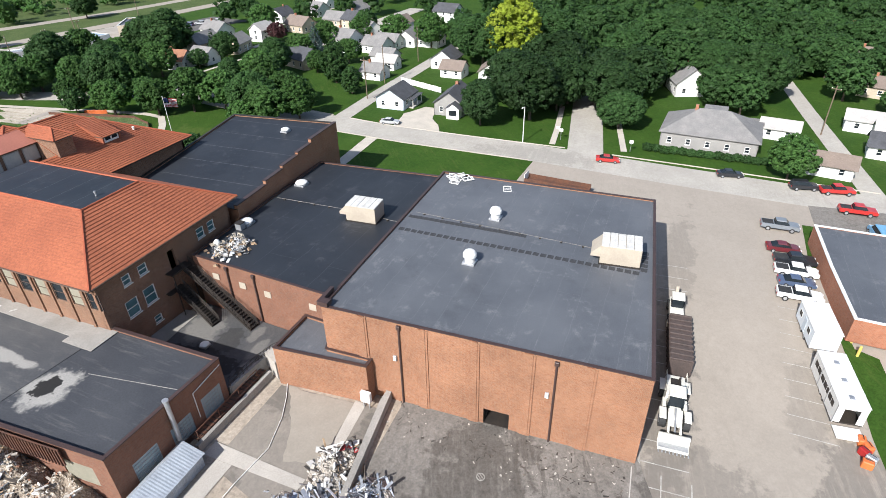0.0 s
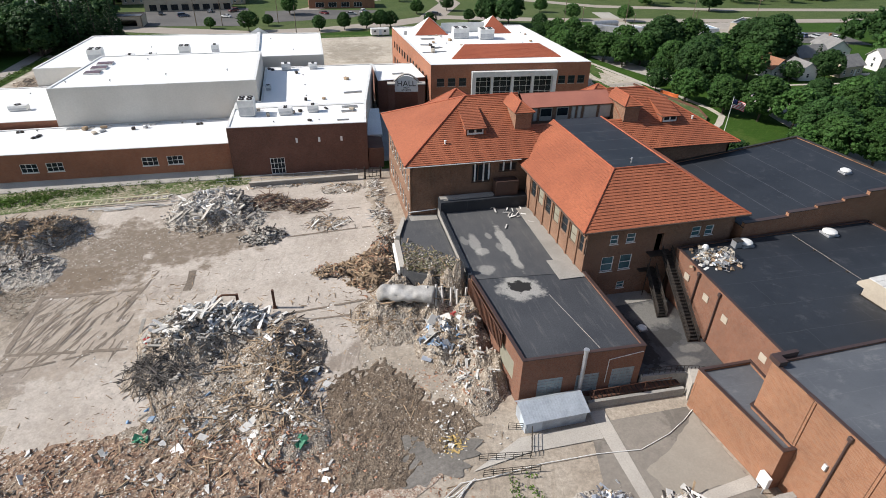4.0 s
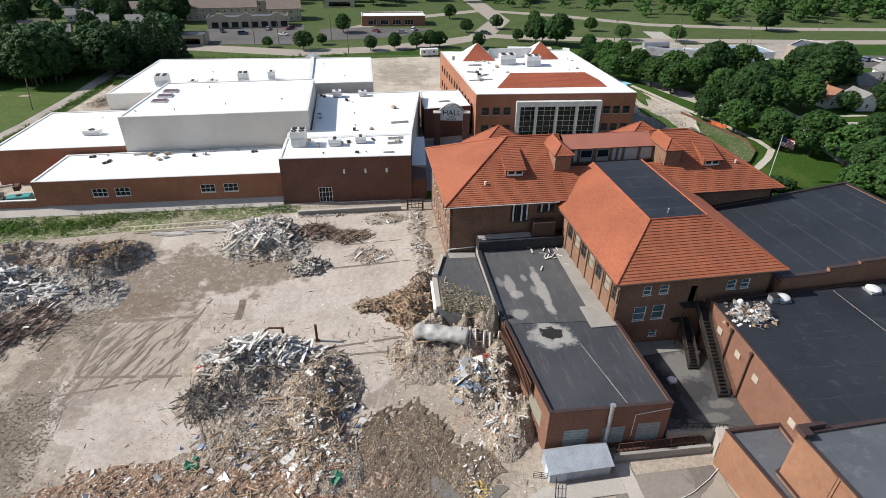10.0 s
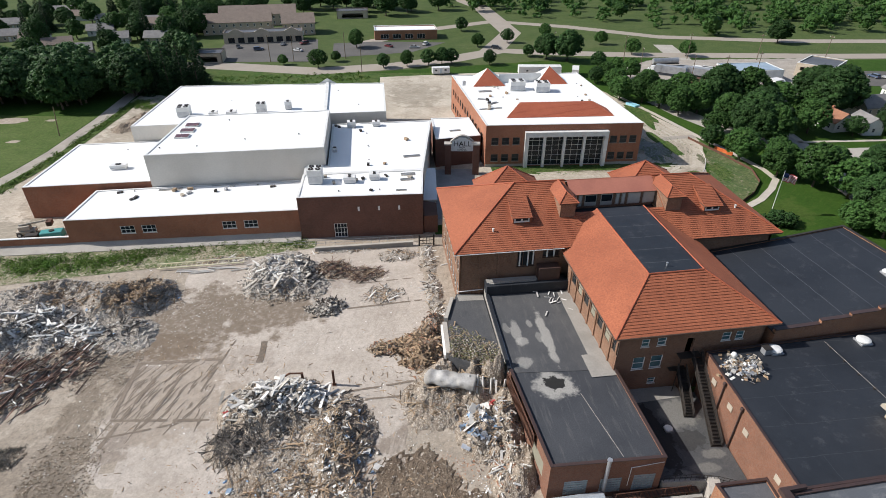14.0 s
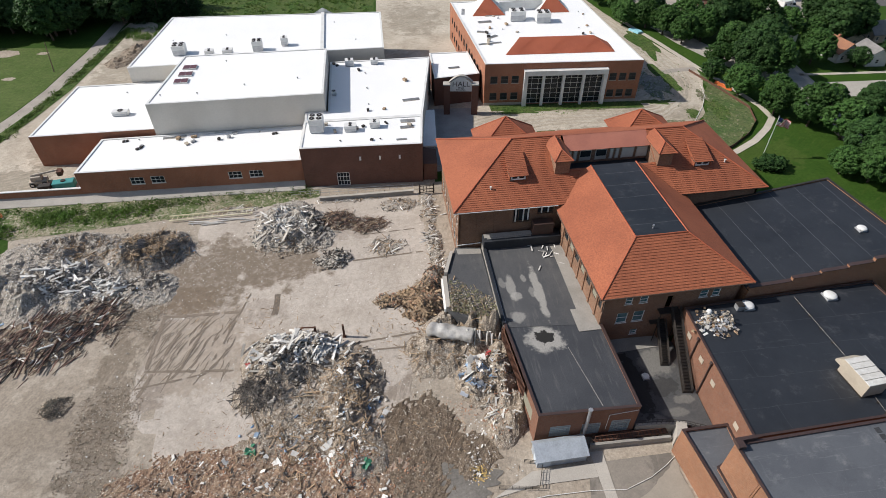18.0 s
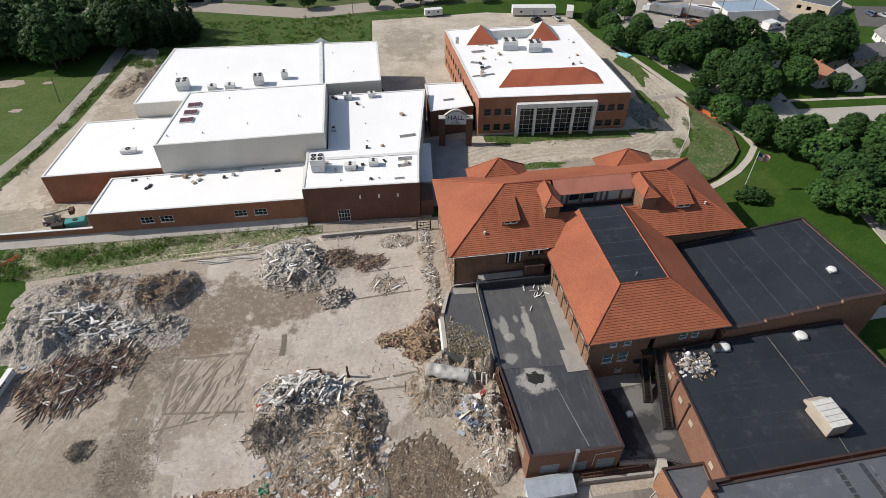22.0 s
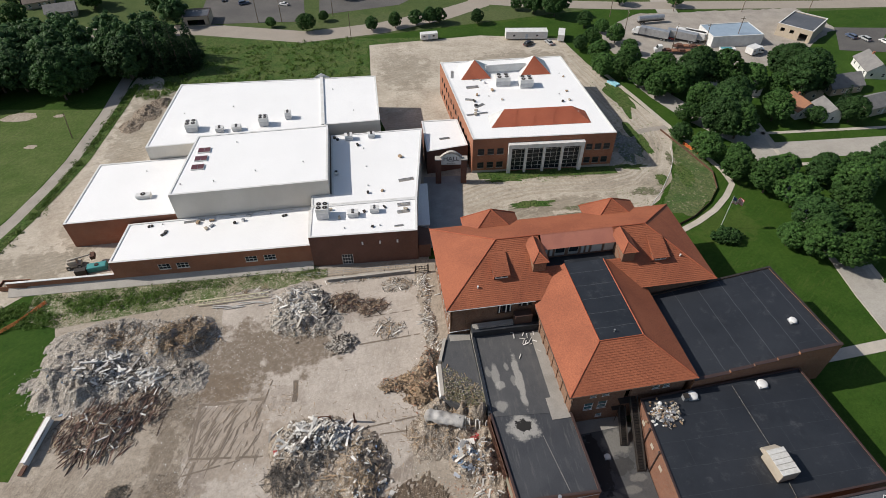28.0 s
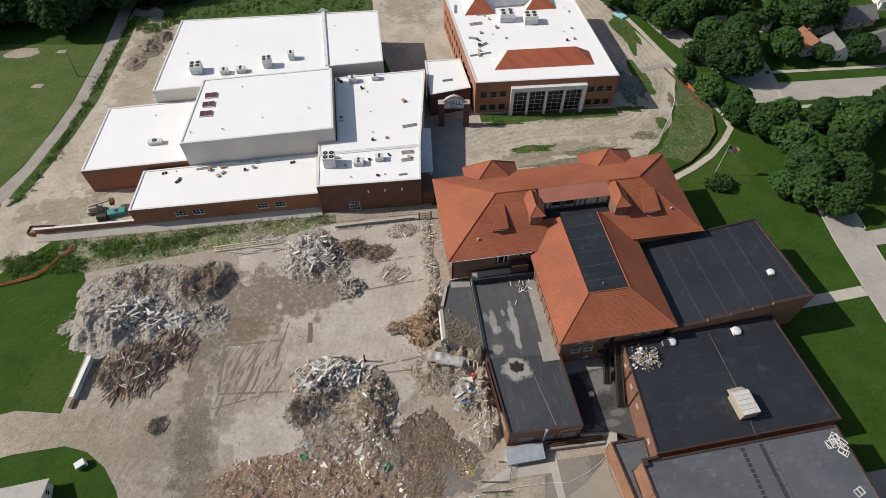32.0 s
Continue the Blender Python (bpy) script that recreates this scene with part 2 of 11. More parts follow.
def ponded(name, c1, c2, pale, stretch, dry, wet_and_shade):
    """Old flat roofing with dust, dried puddle rims, and dark spots for standing damp and deck shade."""
    m, nt, p = shader(name)
    vec = coords(nt)
    col = blend(nt, remap(nt, noisy(nt, vec, 0.15, 5), 0.35, 0.65), c1, c2)
    sm = add(nt, "ShaderNodeMapping")
    sm.inputs["Scale"].default_value = (*stretch, 1)
    nt.links.new(vec, sm.inputs["Vector"])
    col = blend(nt, remap(nt, noisy(nt, sm.outputs[0], 1.2, 7, 0.7), 0.54, 0.78, 0, 0.42), col, tuple(0.55 * v for v in pale))
    for cx, cy, rx, ry, k in dry:
        col = blend(nt, times(nt, spot(nt, vec, cx, cy, rx, ry, 0.42, 0.6, 0.16), k), col, pale)
    for cx, cy, rx, ry, k in wet_and_shade:
        col = blend(nt, times(nt, spot(nt, vec, cx, cy, rx, ry, 0.5, 0.9, 0.05), k), col, (0.013, 0.012, 0.011))
    f = noisy(nt, vec, 6, 7, 0.7)
    rgb = add(nt, "ShaderNodeCombineColor")
    g = remap(nt, f, 0.3, 0.7, 0.75, 1.25)
    for i in range(3):
        nt.links.new(g, rgb.inputs[i])
    nt.links.new(blend(nt, 1.0, col, rgb.outputs[0], "MULTIPLY"), p.inputs["Base Color"])
    p.inputs["Roughness"].default_value = 0.8
    relief(nt, p, f, 0.15)
    return m


def glass_mat(name, tint=(0.014, 0.018, 0.021), rough=0.06):
    m, nt, p = shader(name)
    vec = coords(nt)
    nt.links.new(blend(nt, remap(nt, noisy(nt, vec, 0.7, 2), 0.3, 0.7), tint, tuple(1.8 * v for v in tint)), p.inputs["Base Color"])
    p.inputs["Roughness"].default_value = rough
    p.inputs["Specular IOR Level"].default_value = 0.22
    return m


M = {}
M["brick_orange"] = brick_mat("brick_orange", (0.30, 0.126, 0.061), (0.22, 0.088, 0.044), (0.31, 0.195, 0.128))
M["brick_old"] = brick_mat("brick_old", (0.245, 0.115, 0.062), (0.13, 0.06, 0.036), (0.26, 0.17, 0.115), 0.26, 0.085)
M["brick_new"] = brick_mat("brick_new", (0.355, 0.135, 0.068), (0.28, 0.098, 0.048), (0.33, 0.175, 0.115), 0.3, 0.1)
M["brick_dark"] = brick_mat("brick_dark", (0.168, 0.07, 0.046), (0.125, 0.05, 0.034), (0.17, 0.095, 0.07), 0.3, 0.1)
M["tile"] = mat("clay_tile", (0.335, 0.104, 0.048), (0.258, 0.077, 0.036), 0.75, 0.12, 3.5, 0.3, 0.5)
M["tile_new"] = mat("new_clay_tile", (0.38, 0.105, 0.052), (0.33, 0.088, 0.044), 0.7, 0.2, 4.0, 0.12, 0.3)
M["roof_black"] = membrane("black_roofing", (0.0148, 0.0178, 0.0232), (0.0232, 0.0268, 0.0332), (0.17, 0.172, 0.18), 0.03, 4.6, 0.42, rough=0.6)
M["roof_lapped"] = membrane("lapped_black_roofing", (0.0152, 0.0182, 0.0232), (0.0248, 0.0286, 0.0348), (0.17, 0.17, 0.175), 0.045, 3.6, 0.3, rough=0.5, seam_mark=0.38, run=60)
M["roof_lapped_long"] = membrane("long_lapped_black_roofing", (0.0148, 0.0178, 0.0232), (0.0232, 0.0268, 0.0332), (0.17, 0.172, 0.18), 0.05, 5.2, 0.34, rough=0.58, seam_mark=0.4, run=60, turn=1.62)
M["glass_teal"] = glass_mat("teal_window_glass", (0.05, 0.10, 0.11), 0.1)
M["roof_grey"] = membrane("grey_roofing", (0.081, 0.0865, 0.0975), (0.111, 0.117, 0.128), (0.34, 0.332, 0.325), 0.02, 2.6, 0.55, rough=0.55)
M["roof_white"] = membrane("white_roofing", (0.87, 0.865, 0.85), (0.84, 0.835, 0.82), (0.70, 0.67, 0.62), 0.015, 3.0, 0.22, 0.5, dirt=0.06)
M["precast"] = mat("precast_panel", (0.62, 0.585, 0.53), (0.54, 0.508, 0.455), 0.85, 0.1, 3, 0.08, 0.1)
M["concrete"] = mat("concrete", (0.33, 0.31, 0.28), (0.25, 0.235, 0.21), 0.9, 0.2, 6, 0.2, 0.3)
M["court_floor"] = scraped("dusty_court_floor", (0.25, 0.222, 0.188), (0.205, 0.182, 0.155), (0.12, 0.108, 0.094), [(4.5, -23, 2.6, 5, 0.7), (-8, -21.5, 3, 1.2, 0.6), (-2.5, -17.6, 6, 0.9, 0.6), (2, -31, 5, 1.2, 0.8)], 0.2, 0.15, 0.25, grain=0.14)
M["concrete_pale"] = mat("pale_concrete", (0.45, 0.415, 0.365), (0.37, 0.34, 0.30), 0.9, 0.25, 6, 0.18, 0.2)
M["coping"] = mat("brown_metal_coping", (0.06, 0.036, 0.032), (0.048, 0.03, 0.027), 0.5, 0.5, 5, 0.15, 0.1)
M["white_paint"] = mat("white_paint", (0.78, 0.77, 0.74), (0.70, 0.69, 0.66), 0.6, 0.5, 6, 0.06, 0.05)
M["white_metal"] = mat("white_metal", (0.72, 0.72, 0.70), (0.62, 0.61, 0.58), 0.45, 0.6, 5, 0.08, 0.05)
M["galv"] = mat("galvanised_steel", (0.50, 0.51, 0.52), (0.38, 0.39, 0.41), 0.45, 0.8, 8, 0.12, 0.1, 0.6)
M["tan_metal"] = mat("tan_metal", (0.43, 0.375, 0.30), (0.37, 0.32, 0.255), 0.55, 0.5, 6, 0.08, 0.1)
M["dark_metal"] = mat("dark_metal", (0.03, 0.027, 0.025), (0.05, 0.04, 0.032), 0.6, 0.6, 8, 0.2, 0.1, 0.3)
M["rust"] = mat("rusty_steel", (0.13, 0.055, 0.03), (0.08, 0.04, 0.028), 0.85, 0.8, 6, 0.3, 0.4)
M["asphalt"] = mat("asphalt", (0.115, 0.108, 0.10), (0.085, 0.08, 0.076), 0.92, 0.08, 8, 0.22, 0.2)
M["asphalt_pale"] = scraped("worn_asphalt", (0.325, 0.284, 0.237), (0.30, 0.262, 0.218), (0.175, 0.155, 0.132), [(20, -60.5, 15, 2.6, 0.75), (8, -64, 6, 6, 0.6), (14, -79, 7, 4, 0.8), (48, -60, 14, 2.0, 0.45), (24, -74.5, 6, 2, 0.4)], 1.4, 0.12, 0.1, grain=0.08)
M["street"] = scraped("worn_concrete_street", (0.40, 0.372, 0.325), (0.34, 0.315, 0.275), (0.25, 0.23, 0.20), [(80, -30, 4, 12, 0.5), (84, 40, 3, 14, 0.4)], 1.5, 0.12, 0.25, grain=0.12)
M["asphalt_mid"] = scraped("patched_asphalt", (0.20, 0.183, 0.162), (0.15, 0.137, 0.12), (0.085, 0.075, 0.064), [(2, -44, 8, 5, 0.8), (-6, -52, 9, 5, 0.8), (-1, -60, 8, 4, 0.7)], 1.2, 0.3, 0.7)
M["gravel"] = mat("gravel", (0.36, 0.325, 0.28), (0.28, 0.25, 0.215), 0.95, 0.2, 9, 0.25, 0.4)
M["glass"] = glass_mat("window_glass")
M["glass_block"] = mat("glass_block", (0.30, 0.36, 0.37), (0.24, 0.30, 0.32), 0.35, 1.5, 6, 0.15, 0.3)
M["line_paint"] = mat("line_paint", (0.46, 0.44, 0.40), (0.30, 0.28, 0.25), 0.8, 1.5, 8, 0.2, 0.1)
M["board"] = mat("grey_green_board", (0.22, 0.21, 0.16), (0.28, 0.26, 0.2), 0.8, 0.4, 5, 0.12, 0.1)
M["mullion_pale"] = mat("pale_window_metal", (0.34, 0.34, 0.34), (0.28, 0.28, 0.28), 0.5, 1, 5, 0.1, 0.05, 0.2)
M["black_rubber"] = mat("black_rubber", (0.02, 0.02, 0.02), (0.035, 0.035, 0.035), 0.8, 1.0, 8, 0.15, 0.1)

# ---- building blocks ----
def mesh_of(bm, name):
    me = bpy.data.meshes.new(name)
    bm.normal_update()
    bm.to_mesh(me)
    bm.free()
    return me


def part(name, bm, material, parent, label=""):
    ob = new(name, mesh_of(bm, name) if isinstance(bm, bmesh.types.BMesh) else bm)
    if material is not None:
        ob.data.materials.clear()
        ob.data.materials.append(material)
    ob.parent = parent
    if label:
        tagged(ob, label)
    return ob


def thing(name, label, category, at=(0, 0, 0), rz=0.0, group="", kind=""):
    ob = new(name)
    ob.matrix_world = pose(*at, 0, 0, rz)
    return tagged(ob, label, category, group, kind)


def solo(name, bm, material, label, category, group="", kind="", at=(0, 0, 0), rz=0.0):
    ob = new(name, mesh_of(bm, name) if isinstance(bm, bmesh.types.BMesh) else bm)
    ob.data.materials.append(material)
    ob.matrix_world = pose(*at, 0, 0, rz)
    return tagged(ob, label, category, group, kind)


def box(bm, x0, x1, y0, y1, z0, z1, bev=0.0):
    vs = [bm.verts.new((x, y, z)) for z in (z0, z1) for y in (y0, y1) for x in (x0, x1)]
    fs = [bm.faces.new([vs[i] for i in f]) for f in ((0, 2, 3, 1), (4, 5, 7, 6), (0, 1, 5, 4), (2, 6, 7, 3), (0, 4, 6, 2), (1, 3, 7, 5))]
    if bev:
        es = list({e for f in fs for e in f.edges})
        bmesh.ops.bevel(bm, geom=es, offset=bev, segments=1, affect="EDGES")
    return bm


def boxed(x0, x1, y0, y1, z0, z1, bev=0.0):
    return box(bmesh.new(), x0, x1, y0, y1, z0, z1, bev)


def bar(bm, a, b, r, sides=6, r2=None):
    """A round or square rod from a to b."""
    a, b = Vector(a), Vector(b)
    q = (b - a).to_track_quat("Z", "Y")
    r2 = r if r2 is None else r2
    rings = []
    for c, rr in ((a, r), (b, r2)):
        rings.append([bm.verts.new(c + q @ Vector((rr * math.cos(2 * math.pi * i / sides), rr * math.sin(2 * math.pi * i / sides), 0))) for i in range(sides)])
    for i in range(sides):
        j = (i + 1) % sides
        bm.faces.new((rings[0][i], rings[0][j], rings[1][j], rings[1][i]))
    bm.faces.new(rings[0][::-1])
    bm.faces.new(rings[1])
    return bm


def prism(bm, poly, z0, z1):
    lo = [bm.verts.new((x, y, z0)) for x, y in poly]
    hi = [bm.verts.new((x, y, z1)) for x, y in poly]
    n = len(poly)
    bm.faces.new(lo[::-1])
    bm.faces.new(hi)
    for i in range(n):
        bm.faces.new((lo[i], lo[(i + 1) % n], hi[(i + 1) % n], hi[i]))
    return bm


def lathe(bm, prof, sides=14, at=(0, 0, 0)):
    """A turned body from (radius, height) pairs."""
    rings = []
    for r, z in prof:
        rings.append([bm.verts.new((at[0] + r * math.cos(2 * math.pi * i / sides), at[1] + r * math.sin(2 * math.pi * i / sides), at[2] + z)) for i in range(sides)])
    for p, q in zip(rings, rings[1:]):
        for i in range(sides):
            bm.faces.new((p[i], p[(i + 1) % sides], q[(i + 1) % sides], q[i]))
    bm.faces.new(rings[0][::-1])
    bm.faces.new(rings[-1])
    return bm


def smooth01(v):
    v = min(1.0, max(0.0, v))
    return v * v * (3 - 2 * v)


def lie(x, y):
    """Height of the ground: the lot south of the old school lies lower."""
    return -1.8 * smooth01((12 - y) / 26) * smooth01((47 - x) / 35) * smooth01((x + 88) / 28)


def sheet(name, poly, lift, material, label, category="ground", kind="structure", step=5.0):
    """A flat ground covering that follows the lie of the land."""
    bm = bmesh.new()
    bm.faces.new([bm.verts.new((x, y, 0)) for x, y in poly])
    xs, ys = [p[0] for p in poly], [p[1] for p in poly]
    for axis, lo, hi in ((0, max(min(xs), -92), min(max(xs), 52)), (1, max(min(ys), -16), min(max(ys), 16))):
        v = math.ceil(lo / step) * step
        while v < hi:
            co, no = [0, 0, 0], [0, 0, 0]
            co[axis], no[axis] = v, 1
            bmesh.ops.bisect_plane(bm, geom=bm.verts[:] + bm.edges[:] + bm.faces[:], plane_co=co, plane_no=no)
            v += step
    for v in bm.verts:
        v.co.z = lie(v.co.x, v.co.y) + lift
    for f in bm.faces:
        if f.normal.z < 0:
            f.normal_flip()
    bmesh.ops.recalc_face_normals(bm, faces=bm.faces[:])
    if sum(f.normal.z for f in bm.faces) < 0:
        bmesh.ops.reverse_faces(bm, faces=bm.faces[:])
    return solo(name, bm, material, label, category, kind=kind)


def ragged(poly, amp, seed, step=1.5):
    """An outline broken up by short uneven bites."""
    out = []
    for i, p in enumerate(poly):
        q = poly[(i + 1) % len(poly)]
        n = max(1, int(math.hypot(q[0] - p[0], q[1] - p[1]) / step))
        for k in range(n):
            x, y = p[0] + (q[0] - p[0]) * k / n, p[1] + (q[1] - p[1]) * k / n
            out.append((x + amp * (noise.noise(Vector((x * 0.3, y * 0.3, seed))) + 0.6 * noise.noise(Vector((x * 1.3, y * 1.3, seed)))), y + amp * (noise.noise(Vector((x * 0.3, y * 0.3, seed + 5))) + 0.6 * noise.noise(Vector((x * 1.3, y * 1.3, seed + 5))))))
    return out


def blob(cx, cy, rx, ry, seed, n=26, rough=0.25, turn=0.0):
    """An uneven closed outline."""
    out = []
    for i in range(n):
        a = 2 * math.pi * i / n
        k = 1 + rough * (noise.noise(Vector((math.cos(a) * 1.7 + seed * 7.1, math.sin(a) * 1.7, seed))) + 0.5 * noise.noise(Vector((math.cos(a) * 4.7, math.sin(a) * 4.7 + seed * 3.3, seed + 9))))
        x, y = rx * k * math.cos(a), ry * k * math.sin(a)
        c, s = math.cos(radians(turn)), math.sin(radians(turn))
        out.append((cx + c * x - s * y, cy + s * x + c * y))
    return out


def ribbon(pts, width):
    """The outline of a strip of even width along a line of points."""
    left, right = [], []
    for i, p in enumerate(pts):
        a, b = Vector(pts[max(0, i - 1)]), Vector(pts[min(len(pts) - 1, i + 1)])
        d = (b - a).normalized()
        nrm = Vector((-d.y, d.x)) * width / 2
        left.append((p[0] + nrm.x, p[1] + nrm.y))
        right.append((p[0] - nrm.x, p[1] - nrm.y))
    return left + right[::-1]


def wall(name, p0, p1, z0, z1, th, holes, material, parent, label=""):
    """A wall from p0 to p1, its outer face on the right hand of that way, with openings (u0, u1, v0, v1) through it."""
    d = Vector((p1[0] - p0[0], p1[1] - p0[1]))
    L = d.length
    d.normalize()
    inn = Vector((-d.y, d.x))
    bm = bmesh.new()

    us = sorted({0.0, L, *[v for k in holes for v in k[:2]]})
    vs = sorted({z0, z1, *[v for k in holes for v in k[2:] if z0 < v < z1]})
    solid = [[not any(k[0] < (a + b) / 2 < k[1] and k[2] < (c + d2) / 2 < k[3] for k in holes) for c, d2 in zip(vs, vs[1:])] for a, b in zip(us, us[1:])]
    made = {}

    def at(i, j, e):
        if (i, j, e) not in made:
            c = Vector(p0) + d * us[i] + inn * (e * th)
            made[i, j, e] = bm.verts.new((c.x, c.y, vs[j]))
        return made[i, j, e]

    def full(i, j):
        return 0 <= i < len(us) - 1 and 0 <= j < len(vs) - 1 and solid[i][j]

    for i in range(len(us) - 1):
        for j in range(len(vs) - 1):
            if not solid[i][j]:
                continue
            bm.faces.new((at(i, j, 0), at(i + 1, j, 0), at(i + 1, j + 1, 0), at(i, j + 1, 0)))
            bm.faces.new((at(i, j, 1), at(i, j + 1, 1), at(i + 1, j + 1, 1), at(i + 1, j, 1)))
            for di, dj, p, q in ((-1, 0, (i, j + 1), (i, j)), (1, 0, (i + 1, j), (i + 1, j + 1)), (0, -1, (i, j), (i + 1, j)), (0, 1, (i + 1, j + 1), (i, j + 1))):
                if not full(i + di, j + dj):
                    bm.faces.new((at(*p, 0), at(*p, 1), at(*q, 1), at(*q, 0)))
    return part(name, bm, material, parent, label)


def window(p0, p1, hole, parent, frame_mat, pane_mat, nx=1, ny=2, bar_w=0.06, depth=0.14, label="", name="window", sill=None):
    """A framed window set in an opening of wall(p0, p1)."""
    d = Vector((p1[0] - p0[0], p1[1] - p0[1])).normalized()
    inn = Vector((-d.y, d.x))
    u0, u1, v0, v1 = hole

    def slab(bm, a, b, lo, hi, e0, e1):
        vs = []
        for v in (lo, hi):
            for e in (e0, e1):
                for u in (a, b):
                    c = Vector(p0) + d * u + inn * e
                    vs.append(bm.verts.new((c.x, c.y, v)))
        for f in ((0, 2, 3, 1), (4, 5, 7, 6), (0, 1, 5, 4), (2, 6, 7, 3), (0, 4, 6, 2), (1, 3, 7, 5)):
            bm.faces.new([vs[i] for i in f])

    w = bar_w
    cu = [u1 - u0] if nx == 1 else [(u1 - u0) * i / nx for i in range(1, nx + 1)]
    cv = [v0 + (v1 - v0) * i / ny for i in range(ny + 1)]
    lights = []
    for i in range(nx):
        a = w * 1.4 if i == 0 else cu[i - 1] + w / 2
        b = cu[i] - (w * 1.4 if i == nx - 1 else w / 2)
        for j in range(ny):
            lights.append((a, b, cv[j] + (w * 1.4 if j == 0 else w / 2), cv[j + 1] - (w * 1.4 if j == ny - 1 else w / 2)))
    q0, q1 = Vector(p0) + d * u0 + inn * (depth - 0.05), Vector(p0) + d * u1 + inn * (depth - 0.05)
    win = wall(name, q0, q1, v0, v1, 0.1, lights, frame_mat, parent, label)
    bm = bmesh.new()
    slab(bm, u0, u1, v0, v1, depth + 0.0, depth + 0.02)
    part("pane", bm, pane_mat, win)
    if sill is not None:
        bm = bmesh.new()
        slab(bm, u0 - 0.08, u1 + 0.08, v0 - 0.12, v0, -0.06, depth)
        part("sill", bm, sill, win)
    return win


def rim(poly, z0, z1, w, name, material, parent, label=""):
    """A coping or parapet along a closed outline (counter-clockwise), w wide to the inside."""
    n = len(poly)
    bm = bmesh.new()
    inner = []
    for i in range(n):
        a, b, c = Vector(poly[i - 1]), Vector(poly[i]), Vector(poly[(i + 1) % n])
        d0, d1 = (b - a).normalized(), (c - b).normalized()
        n0, n1 = Vector((-d0.y, d0.x)), Vector((-d1.y, d1.x))
        k = (n0 + n1)
        k = k / max(0.2, k.dot(n0))
        inner.append((b.x + k.x * w, b.y + k.y * w))
    V = [[bm.verts.new((x, y, z)) for x, y in ring] for ring, z in ((poly, z0), (poly, z1), (inner, z1), (inner, z0))]
    for i in range(n):
        j = (i + 1) % n
        for a in range(4):
            b = (a + 1) % 4
            bm.faces.new((V[a][i], V[a][j], V[b][j], V[b][i]))
    return part(name, bm, material, parent, label)


def courses(bm, A, B, C, D, row=0.45, lip=0.075):
    """Rows of roof tiles on the slope with the eave A-B and the top D-C, each row stepping out over the next."""
    A, B, C, D = (Vector(v) for v in (A, B, C, D))
    nrm = (B - A).cross(D - A)
    if nrm.length < 1e-6:
        nrm = (B - A).cross(C - A)
    nrm.normalize()
    if nrm.z < 0:
        nrm = -nrm
    span = max(((D + C) / 2 - (A + B) / 2).length, 0.1)
    n = max(1, round(span / row))
    a, b = bm.verts.new(A), bm.verts.new(B)
    for k in range(n):
        t0, t1 = k / n, (k + 1) / n
        l0, r0, l1, r1 = A.lerp(D, t0), B.lerp(C, t0), A.lerp(D, t1), B.lerp(C, t1)
        c, d = bm.verts.new(l0 + nrm * lip), bm.verts.new(r0 + nrm * lip)
        bm.faces.new((a, b, d, c))
        if (r1 - l1).length > 0.02:
            a, b = bm.verts.new(l1), bm.verts.new(r1)
            bm.faces.new((c, d, b, a))
        else:
            bm.faces.new((c, d, bm.verts.new((l1 + r1) / 2)))


M["soffit"] = mat("brown_soffit", (0.10, 0.06, 0.042), (0.08, 0.05, 0.035), 0.8, 0.5, 5, 0.15, 0.1)
M["tile_cap"] = mat("tile_ridge_caps", (0.36, 0.095, 0.042), (0.28, 0.07, 0.032), 0.75, 0.5, 5, 0.2, 0.3)

# ---- ground, roads and yards ----
M["grass"] = scraped("lawn", (0.0265, 0.064, 0.0082), (0.039, 0.081, 0.0116), (0.07, 0.097, 0.022), [(60, 50, 9, 7, 0.5), (-104, 12, 6, 8, 0.4), (0, 196, 60, 9, 0.5), (60, 222, 40, 9, 0.5)], 0.9, 0.5, 0.5, grain=0.26)
M["weeds"] = speckle("weeds", (0.045, 0.098, 0.02), (0.105, 0.125, 0.045), (0.02, 0.045, 0.01), (0.10, 0.15, 0.04), 3.0, 0.22)
M["bank"] = speckle("weedy_sand", (0.30, 0.255, 0.185), (0.085, 0.125, 0.04), (0.05, 0.09, 0.02), (0.40, 0.36, 0.28), 2.5, 0.16)
M["dirt"] = scraped("dusty_dirt", (0.375, 0.322, 0.26), (0.30, 0.25, 0.195), (0.185, 0.148, 0.11), [(-74, 0, 3.0, 17, 0.8), (-72, 18, 5, 9, 0.7), (-88, -4, 16, 9, 0.4), (-70, -22, 12, 9, 0.4)], 0.35)
M["dirt_graded"] = scraped("graded_dirt", (0.49, 0.435, 0.355), (0.37, 0.318, 0.25), (0.19, 0.16, 0.115), [(10, 62, 9, 3, 0.6), (52, 70, 5, 6, 0.5), (48, 92, 4, 9, 0.7), (-104, 120, 7, 30, 0.5), (-115, 62, 10, 6, 0.6), (30, 150, 20, 9, 0.6), (-14, 150, 9, 14, 0.5), (-106, 78, 6, 14, 0.5), (20, 65, 16, 3, 0.6)], 1.3, 0.5, 0.4, grain=0.24)
M["soil_brown"] = speckle("brown_soil", (0.118, 0.083, 0.055), (0.18, 0.137, 0.097), (0.066, 0.046, 0.031), (0.36, 0.31, 0.25), 5.0, 0.13, 0.6, 0.2, 0.06)
M["dirt_dark"] = speckle("dark_dirt", (0.118, 0.08, 0.051), (0.165, 0.12, 0.08), (0.066, 0.045, 0.03), (0.30, 0.255, 0.2), 5.0, 0.3, 0.6, 0.22, 0.05)
